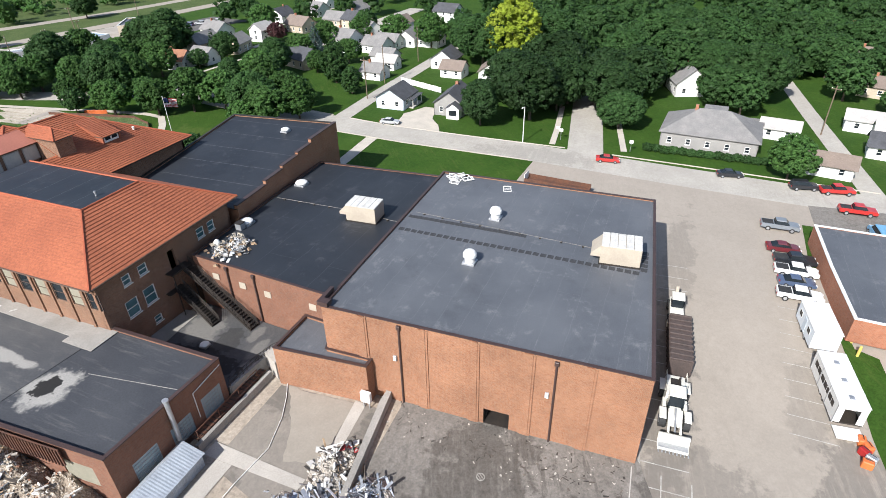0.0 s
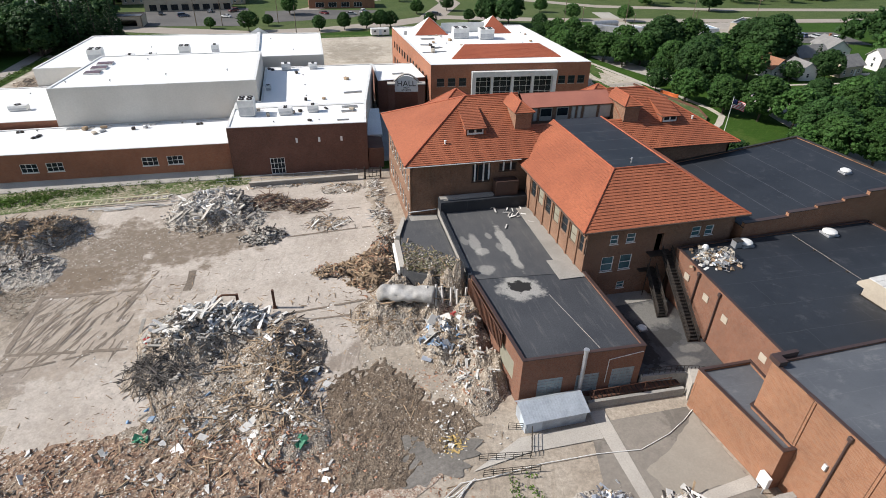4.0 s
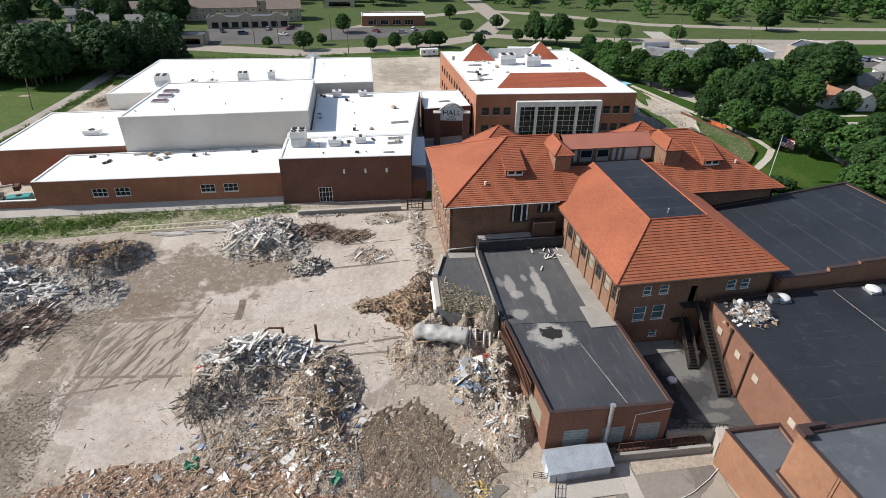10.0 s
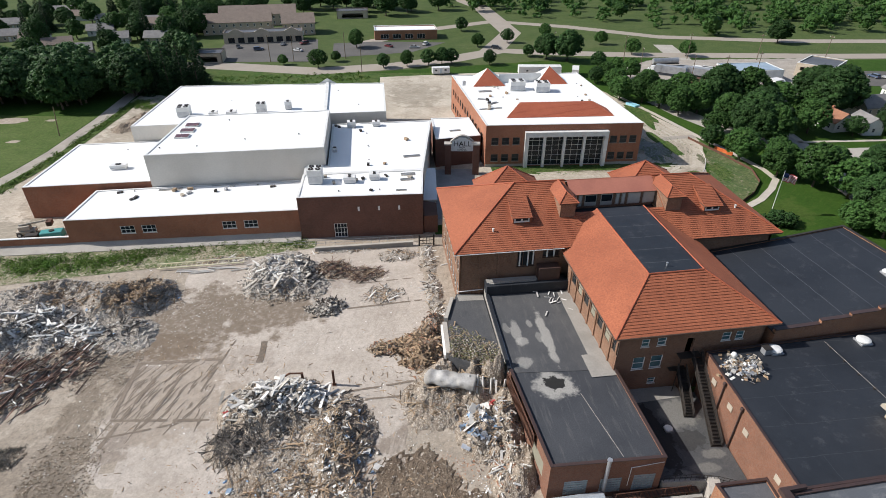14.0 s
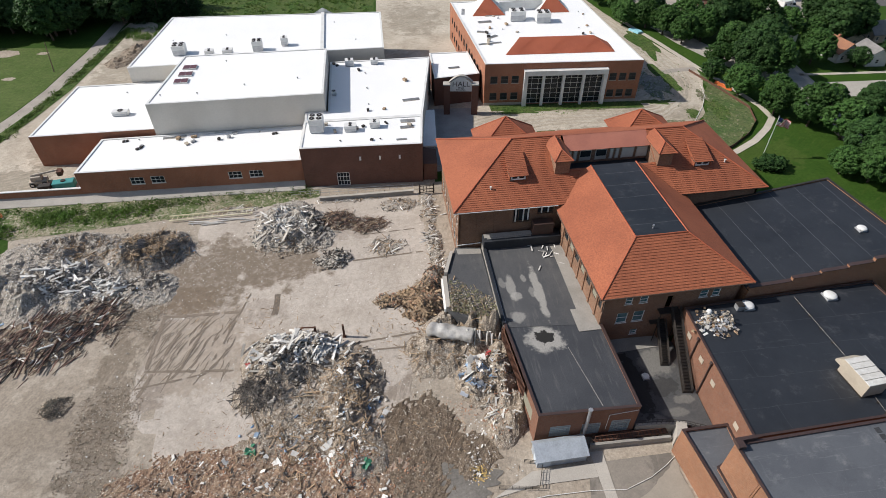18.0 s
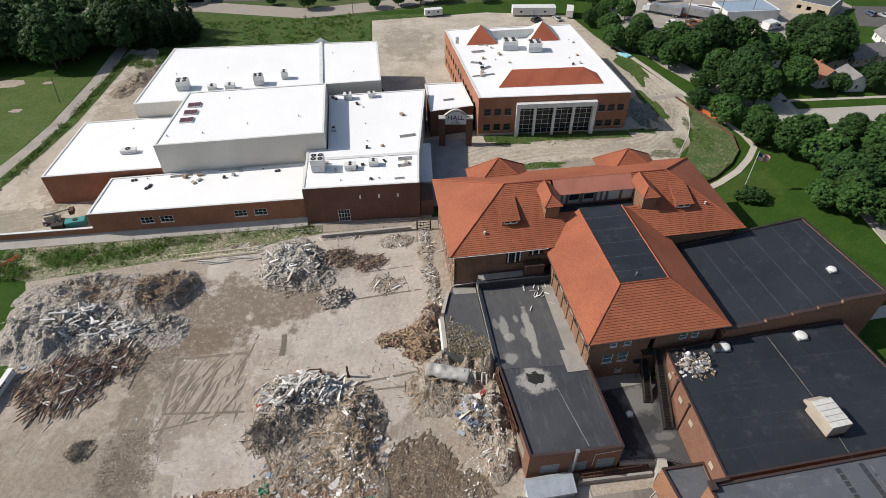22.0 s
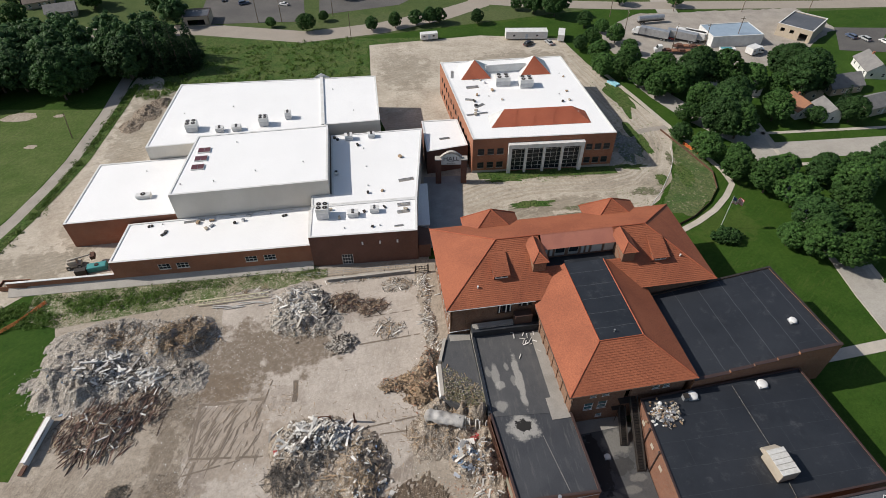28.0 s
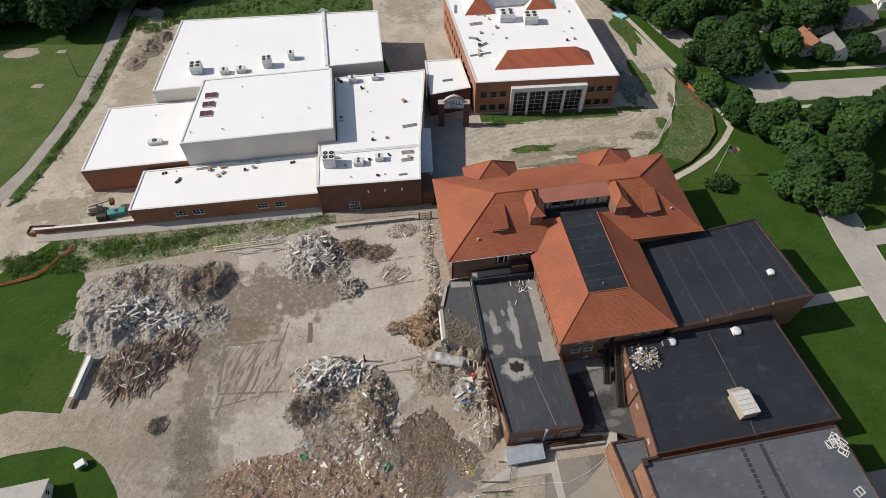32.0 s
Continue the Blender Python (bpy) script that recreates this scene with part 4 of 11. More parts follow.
for x, z0, z1 in ((-7.5, 8.3, 11.3), (-6.1, 8.3, 11.3), (-5.2, 8.5, 11.3), (-2.8, 9.8, 11.3), (-1.6, 9.8, 11.3)):
    part("window_post", boxed(x - 0.11, x + 0.11, wy0 - 0.1, wy0 + 0.08, z0, z1), M["white_paint"], main)
part("gutter", bar(bmesh.new(), (MX0 - 0.02, MY0 - 0.06, MZ - 0.1), (-0.3, MY0 - 0.06, MZ - 0.1), 0.08, 6), M["white_metal"], main, "pale metal gutter")
part("wall_pipe", bar(bmesh.new(), (wx0 - 0.3, wy0 - 0.2, 3.9), (-13.7, wy0 - 0.2, 4.1), 0.09, 6), M["white_paint"], main, "white pipe along the wall")
west_holes = [(u, u + 1.3, z, z + 2.3) for u in (2.0, 4.6, 7.2, 9.8, 12.4, 15.0, 17.6, 20.2) for z in (2.2, 7.0)]
wall("wall", (wx0, wy1), (wx0, wy0), 0, MZ - 0.2, 0.4, west_holes, M["brick_old"], main)
for h in west_holes:
    window((wx0, wy1), (wx0, wy0), h, main, M["white_paint"], M["glass"], 1, 2, sill=M["concrete_pale"])
wall("wall", (wx1, wy0), (wx1, wy1), 0, MZ - 0.2, 0.4, [], M["brick_old"], main)
wall("wall", (wx1, wy1), (wx0, wy1), 0, MZ - 0.2, 0.4, [], M["brick_old"], main)
RUN, RISE = 12.5, 6.4
xa, xb, ym, zt = MX0 + RUN, MX1 - RUN, (MY0 + MY1) / 2, MZ + RISE
C0, C1 = 2.9, 19.4
slopes = (((MX0, MY0), (C0, MY0), (C0, ym), (xa, ym)), ((C1, MY0), (MX1, MY0), (xb, ym), (C1, ym)), ((MX1, MY0), (MX1, MY1), (xb, ym), (xb, ym)),
          ((MX1, MY1), (MX0, MY1), (xa, ym), (xb, ym)), ((MX0, MY1), (MX0, MY0), (xa, ym), (xa, ym)))
for A, B, C, D in slopes:
    bm = bmesh.new()
    courses(bm, (*A, MZ), (*B, MZ), (*C, zt), (*D, zt))
    part("roof_slope", bm, M["tile"], main)
for a, b in (((MX0, MY0, MZ), (xa, ym, zt)), ((MX1, MY0, MZ), (xb, ym, zt)), ((MX1, MY1, MZ), (xb, ym, zt)), ((MX0, MY1, MZ), (xa, ym, zt)), ((xa, ym, zt), (C0, ym, zt)), ((C1, ym, zt), (xb, ym, zt))):
    part("ridge_cap", bar(bmesh.new(), Vector(a) + Vector((0, 0, 0.08)), Vector(b) + Vector((0, 0, 0.08)), 0.15, 6), M["tile_cap"], main)
for xl, xr in ((C0, 7.6), (15.6, C1)):
    bm = bmesh.new()
    courses(bm, (xl, MY0, MZ), (xr, MY0, MZ), (xr, 28.2, MZ + 6.2 * RISE / RUN), (xl, 28.2, MZ + 6.2 * RISE / RUN))
    part("roof_slope", bm, M["tile"], main)
part("valley_deck", boxed(C0 + 0.13, C1 - 0.13, 28.0, 32.0, 13.6, 13.9), M["roof_black"], main)
part("soffit", boxed(MX0 + 0.05, MX1 - 0.05, MY0 + 0.05, MY1 - 0.05, MZ - 0.22, MZ - 0.02), M["soffit"], main)
for x in (wx0 + 3.2, wx0 + 6.4):
    part("pilaster", boxed(x, x + 0.5, wy0 - 0.12, wy0 + 0.05, 0, MZ - 0.25), M["brick_old"], main)
# two front pavilions on the north side
for x, zt in ((-4.5, 16.1), (24.6, 15.7)):
    p, q, yc = 6.6, 2.6, 47.2
    corners = [(x - p, yc - p), (x + p, yc - p), (x + p, yc + q), (x - p, yc + q)]
    for k in range(4):
        A, B = corners[k], corners[(k + 1) % 4]
        bm = bmesh.new()
        courses(bm, (*A, MZ), (*B, MZ), (x, yc, zt), (x, yc, zt))
        part("pavilion_roof", bm, M["tile"], main)
        part("ridge_cap", bar(bmesh.new(), (*A, MZ + 0.06), (x, yc, zt + 0.06), 0.13, 6), M["tile_cap"], main)
    part("pavilion_wall", boxed(x - p + 1, x + p - 1, 44, yc + q - 0.7, 0, MZ - 0.02), M["brick_old"], main)
M["tile_pink"] = mat("pink_red_roofing", (0.40, 0.155, 0.105), (0.34, 0.13, 0.09), 0.6, 0.3, 4, 0.1, 0.2)
# clerestory between two stair towers
part("clerestory_wall", boxed(C0 + 0.13, C1 - 0.13, 31.9, 34.6, 13.9, 16.85), M["brick_old"], main)
for x, wd, glazed in ((3.9, 0.7, False), (5.0, 0.7, False), (6.2, 2.2, True), (9.2, 2.2, True), (12.0, 0.7, False), (13.1, 0.7, False), (14.3, 2.4, False), (17.2, 2.2, False)):
    w = part("clerestory_window", boxed(x, x + wd, 31.82, 31.9, 14.4, 16.6), M["concrete_pale"], main)
    part("pane" if glazed else "infill_panel", boxed(x + 0.14, x + wd - 0.14, 31.79, 31.82, 14.55 if not glazed else 15.2, 16.45), M["glass"] if glazed else M["precast"], w)
bm = bmesh.new()
courses(bm, (3.3, 31.4, 16.9), (19.8, 31.4, 16.9), (19.8, 34.6, 18.5), (3.3, 34.6, 18.5), 3.9, 0.05)
part("clerestory_roof", bm, M["tile_pink"], main)
for x in (1.55, 20.85):
    t0, t1, y0 = x - 1.35, x + 1.35, 27.4
    part("stair_tower", boxed(t0, t1, y0, 33.4, 13.4, 17.6), M["brick_old"], main)
    part("tower_trim", boxed(t0 - 0.06, t1 + 0.06, y0 - 0.06, 33.2, 17.35, 17.6), M["concrete"], main)
    q0, q1, f0, zr = x - 1.75, x + 1.75, 27.0, 18.85
    for A, B, C, D in (((q0, f0), (q1, f0), (x, 29.2), (x, 29.2)), ((q0, 34.0), (q0, f0), (x, 29.2), (x, 34.0)), ((q1, f0), (q1, 34.0), (x, 34.0), (x, 29.2))):
        bm = bmesh.new()
        courses(bm, (*A, 17.65), (*B, 17.65), (*C, zr), (*D, zr), 0.4, 0.06)
        part("tower_roof", bm, M["tile"], main)
    for c in (q0, q1):
        part("ridge_cap", bar(bmesh.new(), (c, f0, 17.71), (x, 29.2, zr + 0.06), 0.1, 6), M["tile_cap"], main)
    part("ridge_cap", bar(bmesh.new(), (x, 29.2, zr + 0.05), (x, 34.0, zr + 0.05), 0.1, 6), M["tile_cap"], main)
    part("tower_eave", boxed(q0 + 0.06, q1 - 0.06, f0 + 0.06, 33.8, 17.5, 17.64), M["soffit"], main)
# dormers
for x in (-6.6, 28.0):
    d = part("dormer", boxed(x - 1.35, x + 1.35, 26.9, 29.6, 14.3, 15.75), M["white_paint"], main)
    for k in (-0.62, 0.62):
        part("dormer_window", boxed(x + k - 0.45, x + k + 0.45, 26.84, 26.9, 15.0, 15.6), M["glass"], d)
    bm = bmesh.new()
    courses(bm, (x - 1.75, 26.4, 15.75), (x + 1.75, 26.4, 15.75), (x + 1.75, 31.9, 17.5), (x - 1.75, 31.9, 17.5), 0.4, 0.06)
    bmesh.ops.recalc_face_normals(bm, faces=bm.faces[:])
    part("dormer_roof", bm, M["tile"], d)
    for k in (-1.55, 1.55):
        bm = bmesh.new()
        vs = [bm.verts.new((x + k + e, y, z)) for e in (-0.1, 0.1) for y, z in ((26.7, 14.6), (31.6, 17.2), (31.6, 17.38), (26.7, 15.8))]
        for f in ((3, 2, 1, 0), (4, 5, 6, 7), (0, 4, 7, 3), (3, 7, 6, 2), (1, 2, 6, 5), (0, 1, 5, 4)):
            bm.faces.new([vs[i] for i in f])
        bmesh.ops.recalc_face_normals(bm, faces=bm.faces[:])
        part("dormer_cheek", bm, M["tile"], d)
    part("dormer_soffit", boxed(x - 1.7, x + 1.7, 26.5, 28.4, 15.6, 15.73), M["soffit"], d)
for x, y in ((-11.8, 25.6), (32.6, 27.2)):
    part("roof_vent", lathe(bmesh.new(), [(0.14, 0), (0.14, 0.45), (0.2, 0.45), (0.2, 0.6)], 8, (x, y, MZ + (y - MY0) * RISE / RUN)), M["white_metal"], main)

# south wing with a flat top between tile slopes
wing = thing("south_school_wing", "old brick wing with red tile slopes round a flat black top", "building", (-0.15, -0.4, 0), 1.0)
HX, HY, HZ, HT = 24.6, 28.0, 11.2, 15.95
sh = [(2.9, 4.7, 4.2, 6.5), (5.6, 7.4, 4.2, 6.55), (3.6, 4.8, 8.4, 9.8), (5.95, 7.3, 8.4, 9.8), (5.9, 7.1, 1.1, 2.2), (10.5, 11.6, 6.4, 9.2), (15.8, 17.2, 8.1, 9.6), (17.9, 19.2, 8.1, 9.6)]
wall("wall", (1.0, 1.0), (23.3, 1.0), -2.2, HZ - 0.2, 0.4, sh, M["brick_old"], wing)
for h in sh[:5] + sh[6:]:
    window((1.0, 1.0), (23.3, 1.0), h, wing, M["white_paint"], M["glass_teal"], 1, 2, 0.09, sill=M["white_paint"])
wh = []
for i in range(7):
    wh += [(2.2 + i * 2.8, 4.0 + i * 2.8, 7.4, 9.8)]
wall("wall", (1.0, 21.5), (1.0, 1.0), -2.2, HZ - 0.2, 0.4, wh, M["brick_old"], wing)
for i, h in enumerate(wh):
    window((1.0, 21.5), (1.0, 1.0), h, wing, M["soffit"], M["board"] if i % 2 else M["glass"], 1, 2)
    part("pilaster", boxed(0.82, 1.02, 21.5 - h[0] + 0.2, 21.5 - h[0] + 0.6, -2, HZ - 0.25), M["brick_old"], wing)
wall("wall", (23.3, 1.0), (23.3, 21.5), -2.2, HZ - 0.2, 0.4, [], M["brick_old"], wing)
A0, B0, A1, B1 = 7.5, 16.1, 7.8, HY
bm = bmesh.new()
courses(bm, (0, 0, HZ), (HX, 0, HZ), (B0, A1, HT), (A0, A1, HT))
part("roof_slope", bm, M["tile"], wing)
bm = bmesh.new()
courses(bm, (0, HY, HZ), (0, 0, HZ), (A0, A1, HT), (A0, HY, HT))
part("roof_slope", bm, M["tile"], wing)
bm = bmesh.new()
courses(bm, (HX, 0, HZ), (HX, HY, HZ), (B0, HY, HT), (B0, A1, HT))
part("roof_slope", bm, M["tile"], wing)
for a, b in (((0, 0, HZ), (A0, A1, HT)), ((HX, 0, HZ), (B0, A1, HT)), ((A0, A1, HT), (A0, HY, HT)), ((B0, A1, HT), (B0, HY, HT)), ((A0, A1, HT), (B0, A1, HT))):
    part("ridge_cap", bar(bmesh.new(), Vector(a) + Vector((0, 0, 0.06)), Vector(b) + Vector((0, 0, 0.06)), 0.13, 6), M["tile_cap"], wing)
part("flat_top", boxed(A0, B0, A1, HY, HT - 0.2, HT + 0.02), M["roof_lapped"], wing)
part("soffit", boxed(0.05, HX - 0.05, 0.05, 21.8, HZ - 0.22, HZ - 0.02), M["soffit"], wing)
bm = bmesh.new()
bar(bm, (0, -0.08, HZ - 0.05), (HX, -0.08, HZ - 0.05), 0.1, 6)
part("gutter", bm, M["soffit"], wing)
bm = bmesh.new()
bar(bm, (-0.08, 0, HZ - 0.05), (-0.08, 21.5, HZ - 0.05), 0.1, 6)
part("gutter", bm, M["soffit"], wing)
part("roof_vent", lathe(bmesh.new(), [(0.1, 0), (0.1, 0.5), (0.16, 0.5), (0.16, 0.7)], 8, (11, 9.4, HT)), M["galv"], wing)

# low wing, with a puddle on its roof
M["roof_pond"] = ponded("ponded_black_roofing", (0.034, 0.037, 0.044), (0.05, 0.053, 0.06), (0.36, 0.345, 0.315), (1.4, 0.16), [(-8.3, -1.1, 2.8, 2.6, 0.8)], [(-8.3, -0.9, 1.5, 1.2, 1.0)])
M["roof_dry"] = ponded("dusty_black_roofing", (0.055, 0.057, 0.062), (0.085, 0.085, 0.087), (0.36, 0.345, 0.315), (1.2, 0.2),
                       [(-10.9, 10.2, 0.75, 2.9, 0.6), (-10.4, 8.2, 1.0, 1.0, 0.6), (-6.55, 8.8, 0.75, 6.0, 0.75), (-11.2, 3.7, 1.2, 1.1, 0.55), (-8.4, 12.2, 0.5, 1.0, 0.5), (-7.6, 9.0, 0.5, 1.2, 0.4), (-12.2, 11.4, 0.5, 1.2, 0.35)], [])
# First dark spot paints the low wing's shadow over the damp deck.
M["deck_mix"] = ponded("dusty_deck_roofing", (0.052, 0.054, 0.058), (0.082, 0.081, 0.08), (0.27, 0.255, 0.225), (0.6, 0.6),
                       [(9.3, -4.5, 2.6, 2.6, 0.45), (8.5, -13.5, 2.0, 0.8, 0.35), (10.8, -11.5, 1.6, 0.8, 0.35), (5.2, -14.3, 1.6, 0.8, 0.4)], [(4.4, -8, 2.0, 5.6, 0.8), (8.5, -9, 2.6, 1.6, 0.5)])

M["brick_mid"] = brick_mat("brick_mid", (0.23, 0.092, 0.05), (0.17, 0.068, 0.038), (0.2, 0.12, 0.085), 0.24, 0.08)
lowp = [(-12.7, -14.3), (1.6, -14.75), (1.3, 1.0), (-13.8, 2.2)]
low_holes = {0: [(2.0, 4.95, -0.8, 1.85), (6.55, 9.3, -0.95, 1.75), (10.75, 13.55, -0.95, 2.0)], 3: [(1.2, 3.6, 0.0, 2.6), (10.5, 14.5, 0.2, 3.0)]}
low = flat_block("low_brick_wing", "low brick wing with black roofing and a dried puddle", lowp, -2.2, 4.9, M["brick_mid"], M["roof_pond"], M["coping"], 0.25, 0.3, low_holes, bare=(2,))
part("roof_strip", prism(bmesh.new(), [(-13.7, 1.75), (0.9, 0.6), (0.9, 1.5), (-13.7, 2.75)], 4.655, 4.71), M["roof_dry"], low)
for h in low_holes[0]:
    window(lowp[0], lowp[1], h, low, M["mullion_pale"], M["glass_block"], 7, 6, 0.035, 0.1, "glass-block panel", "glass_block_panel")
for u0, u1, z0, z1, mt in ((1.2, 3.6, 0.0, 2.6, "board"), (10.5, 14.5, 0.2, 3.0, "board")):
    A, B = Vector(lowp[3]), Vector(lowp[0])
    d = (B - A).normalized()
    inn = Vector((-d.y, d.x)) * 0.1
    q = [A + d * u0 + inn, A + d * u1 + inn, A + d * u1 + inn * 1.8, A + d * u0 + inn * 1.8]
    part("infill_board", prism(bmesh.new(), [tuple(v) for v in q], z0, z1), M[mt], low)
lowN = flat_block("low_link_roof", "low link wing with black roofing beside the tile-roofed wing", [(-13.9, 2.3), (0.9, 1.2), (0.6, 21.4), (-13.6, 22.4)], -2.0, 4.68, M["concrete"], M["roof_dry"], None, 0.03, 0.3)
part("roof_curb", prism(bmesh.new(), [(-14.02, 2.4), (-13.55, 2.4), (-13.25, 20.2), (-13.72, 20.2)], 4.5, 5.05), M["roof_black"], lowN)
part("curb_edge", prism(bmesh.new(), [(-13.55, 2.4), (-13.43, 2.4), (-13.13, 20.2), (-13.25, 20.2)], 4.6, 4.8), M["galv"], lowN)
part("platform", boxed(-13.6, 0.5, 20.2, 22.4, 4.6, 6.5), M["roof_black"], lowN)
part("platform_top", boxed(-13.0, -4.9, 20.9, 21.15, 6.5, 6.53), M["concrete"], lowN)
M["brown_metal"] = mat("brown_sheet_metal", (0.075, 0.04, 0.03), (0.055, 0.032, 0.026), 0.6, 0.5, 6, 0.2, 0.1)
part("stair_bulkhead", boxed(-4.6, -0.9, 20.9, 22.6, 6.5, 8.9, 0.03), M["brown_metal"], lowN)
part("platform_cap", boxed(-13.4, -4.7, 21.2, 22.38, 6.504, 6.6), M["concrete"], lowN)
bm = bmesh.new()
prism(bm, [(-2.6, -0.6), (1.0, -0.6), (0.7, 19.5), (-1.5, 19.5), (-1.6, 4), (-2.6, 4)], 4.72, 4.79)
part("tile_walkway", bm, M["concrete"], lowN)

# gymnasium annex east
annp = [(24.5, 0.6), (55.1, 2.6), (53.0, 24.3), (39.8, 23.4), (24.5, 22.5)]
annex = flat_block("annex_building", "brick annex with wide sloping black roof and stepped parapet", annp, 0, 8.75, M["brick_orange"], M["roof_lapped_long"], None, 0.15, 0.35)
rim([(24.45, 0.55), (55.15, 2.55), (53.05, 24.35), (39.8, 23.45), (24.45, 22.55)], 8.752, 8.87, 0.45, "coping", M["dark_metal"], annex)
tilt(annex, 5.0, 24.5, 0.09)
for f0, f1, zt in ((0.0, 0.24, 9.45), (0.24, 0.40, 10.05), (0.40, 0.555, 10.5), (0.555, 0.70, 10.95), (0.70, 1.0, 11.62)):
    a, b = Vector(annp[0]).lerp(Vector(annp[1]), f0), Vector(annp[0]).lerp(Vector(annp[1]), f1)
    d = (b - a).normalized()
    nrm = Vector((-d.y, d.x))
    off = [(p.x, p.y) for p in (a - nrm * 0.07, b - nrm * 0.07, b + nrm * 0.47, a + nrm * 0.47)]
    top = [(p.x, p.y) for p in (a - nrm * 0.14 - d * 0.06, b - nrm * 0.14, b + nrm * 0.52, a + nrm * 0.52 - d * 0.06)]
    part("stepped_parapet", prism(bmesh.new(), off, 8.0, zt), M["brick_orange"], annex)
    part("coping_stone", prism(bmesh.new(), top, zt, zt + 0.12), M["coping"], annex)

# middle block
midp = [(12.5, -22.6), (49.4, -21.2), (47.4, 1.6), (25.2, 0.2), (13.8, -0.6)]
mid = flat_block("middle_block", "brick block with flat black roof", midp, -2.2, 7.7, M["brick_mid"], M["roof_black"], M["coping"], 0.14, 0.2)
tilt(mid, 5.0, 12.5, -0.022)

# big gymnasium block
bigp = [(10.0, -58.2), (46.9, -55.0), (45.7, -22.9), (8.5, -24.0)]
big = flat_block("gymnasium_block", "big orange brick gymnasium with grey roofing", bigp, -2.2, 9.6, M["brick_orange"], M["roof_grey"], M["coping"], 0.16, 0.24, {3: [(18.4, 21.2, -2.0, 0.5)]})

# ---- the new school ----
M["mullion"] = mat("grey_window_metal", (0.11, 0.11, 0.115), (0.09, 0.09, 0.095), 0.5, 1, 5, 0.1, 0.05, 0.4)
# sports hall group of white flat roofs
def white_block(name, label, poly, z0, z1, wall_mat, band=None, holes=None, base=1.0):
    b = flat_block(name, label, poly, z0, z1, wall_mat, M["roof_white"], None, 0.06, 0.35, holes)
    rim(poly, z1 + 0.002, z1 + 0.1, 0.5, "white_edge", M["white_metal"], b)
    return b


white_block("auditorium_block", "tall precast hall with a white membrane roof", [(-80.3, 67.0), (-41.8, 67.0), (-41.5, 92.9), (-77.0, 92.9)], 0, 13.95, M["precast"])
gymB = white_block("sports_hall", "large precast sports hall with a white roof", [(-91.8, 93.1), (-42.4, 93.4), (-42.4, 97.2), (-26.6, 97.2), (-26.0, 124.9), (-88.2, 128.7)], 0, 11.6, M["precast"])
white_block("west_classrooms", "low brick classroom wing with a white roof", [(-107.4, 67.7), (-80.6, 67.7), (-77.3, 92.8), (-105.2, 92.8)], 0, 7.6, M["brick_new"])
sh2 = [(10.4, 13.2, 2.9, 4.6), (14.6, 17.4, 2.9, 4.6), (30.6, 33.4, 2.9, 4.6), (35.0, 37.8, 2.9, 4.6)]
pS, pE = (-93.6, 53.2), (-47.2, 52.0)
lowS = white_block("south_classrooms", "low brick classroom wing with a white roof", [pS, pE, (-47.2, 66.8), (-92.1, 66.8)], 0, 6.4, M["brick_new"], holes={0: sh2})
for h in sh2:
    window(pS, pE, h, lowS, M["white_paint"], M["glass"], 3, 2, 0.07, 0.1, name="window", sill=M["white_paint"])
part("base_course", prism(bmesh.new(), [(-93.66, 53.14), (-47.2, 51.94), (-47.2, 52.0), (-93.6, 53.2)], 0, 1.3), M["concrete_pale"], lowS)
gw = thing("garden_wall", "low brick screen wall beside the classroom wing", "wall", kind="structure")
part("wall", prism(bmesh.new(), [(-118, 53.9), (-93.7, 53.25), (-93.7, 53.6), (-118, 54.25)], 1.2, 2.6), M["brick_new"], gw)
for a, b in (((-118, 53.84), (-93.7, 53.18)), ((-93.66, 53.12), (-47.2, 51.92))):
    bm = bmesh.new()
    vs = [bm.verts.new(v) for v in ((*a, 1.15), (*b, 1.15), (b[0], b[1] - 2.0, 0.2), (a[0], a[1] - 2.0, 0.2), (a[0], a[1] - 2.0, -0.1), (b[0], b[1] - 2.0, -0.1))]
    bm.faces.new((vs[3], vs[2], vs[1], vs[0]))
    bm.faces.new((vs[4], vs[5], vs[2], vs[3]))
    bmesh.ops.recalc_face_normals(bm, faces=bm.faces[:])
    if bm.faces[:][0].normal.z < 0:
        bmesh.ops.reverse_faces(bm, faces=bm.faces[:])
    solo("apron", bm, M["concrete_pale"], "sloping pale concrete apron below the brick wall", "apron", kind="structure")
part("base", prism(bmesh.new(), [(-118, 53.86), (-93.7, 53.21), (-93.7, 53.64), (-118, 54.29)], 0, 1.2), M["concrete_pale"], gw)
part("cap", prism(bmesh.new(), [(-118.05, 53.8), (-93.7, 53.15), (-93.7, 53.7), (-118.05, 54.35)], 2.6, 2.75), M["white_metal"], gw)
pS2, pE2 = (-47.1, 51.1), (-21.4, 49.8)
eh = [(7.0, 9.7, 0.1, 3.4)]
ent = white_block("brick_link_block", "dark brick block with rooftop machines", [pS2, pE2, (-20.0, 62.0), (-46.6, 62.6)], 0, 9.65, M["brick_dark"], holes={0: eh})
window(pS2, pE2, eh[0], ent, M["white_paint"], M["glass"], 4, 3, 0.08, 0.1, "white-framed double door", "double_door")
for u in (12.4, 16.6, 20.8):
    d = (Vector(pE2) - Vector(pS2)).normalized()
    c = Vector(pS2) + d * u
    part("wall_light", boxed(c.x - 0.2, c.x + 0.2, c.y - 0.16, c.y + 0.02, 6.3, 7.2), M["white_paint"], ent)
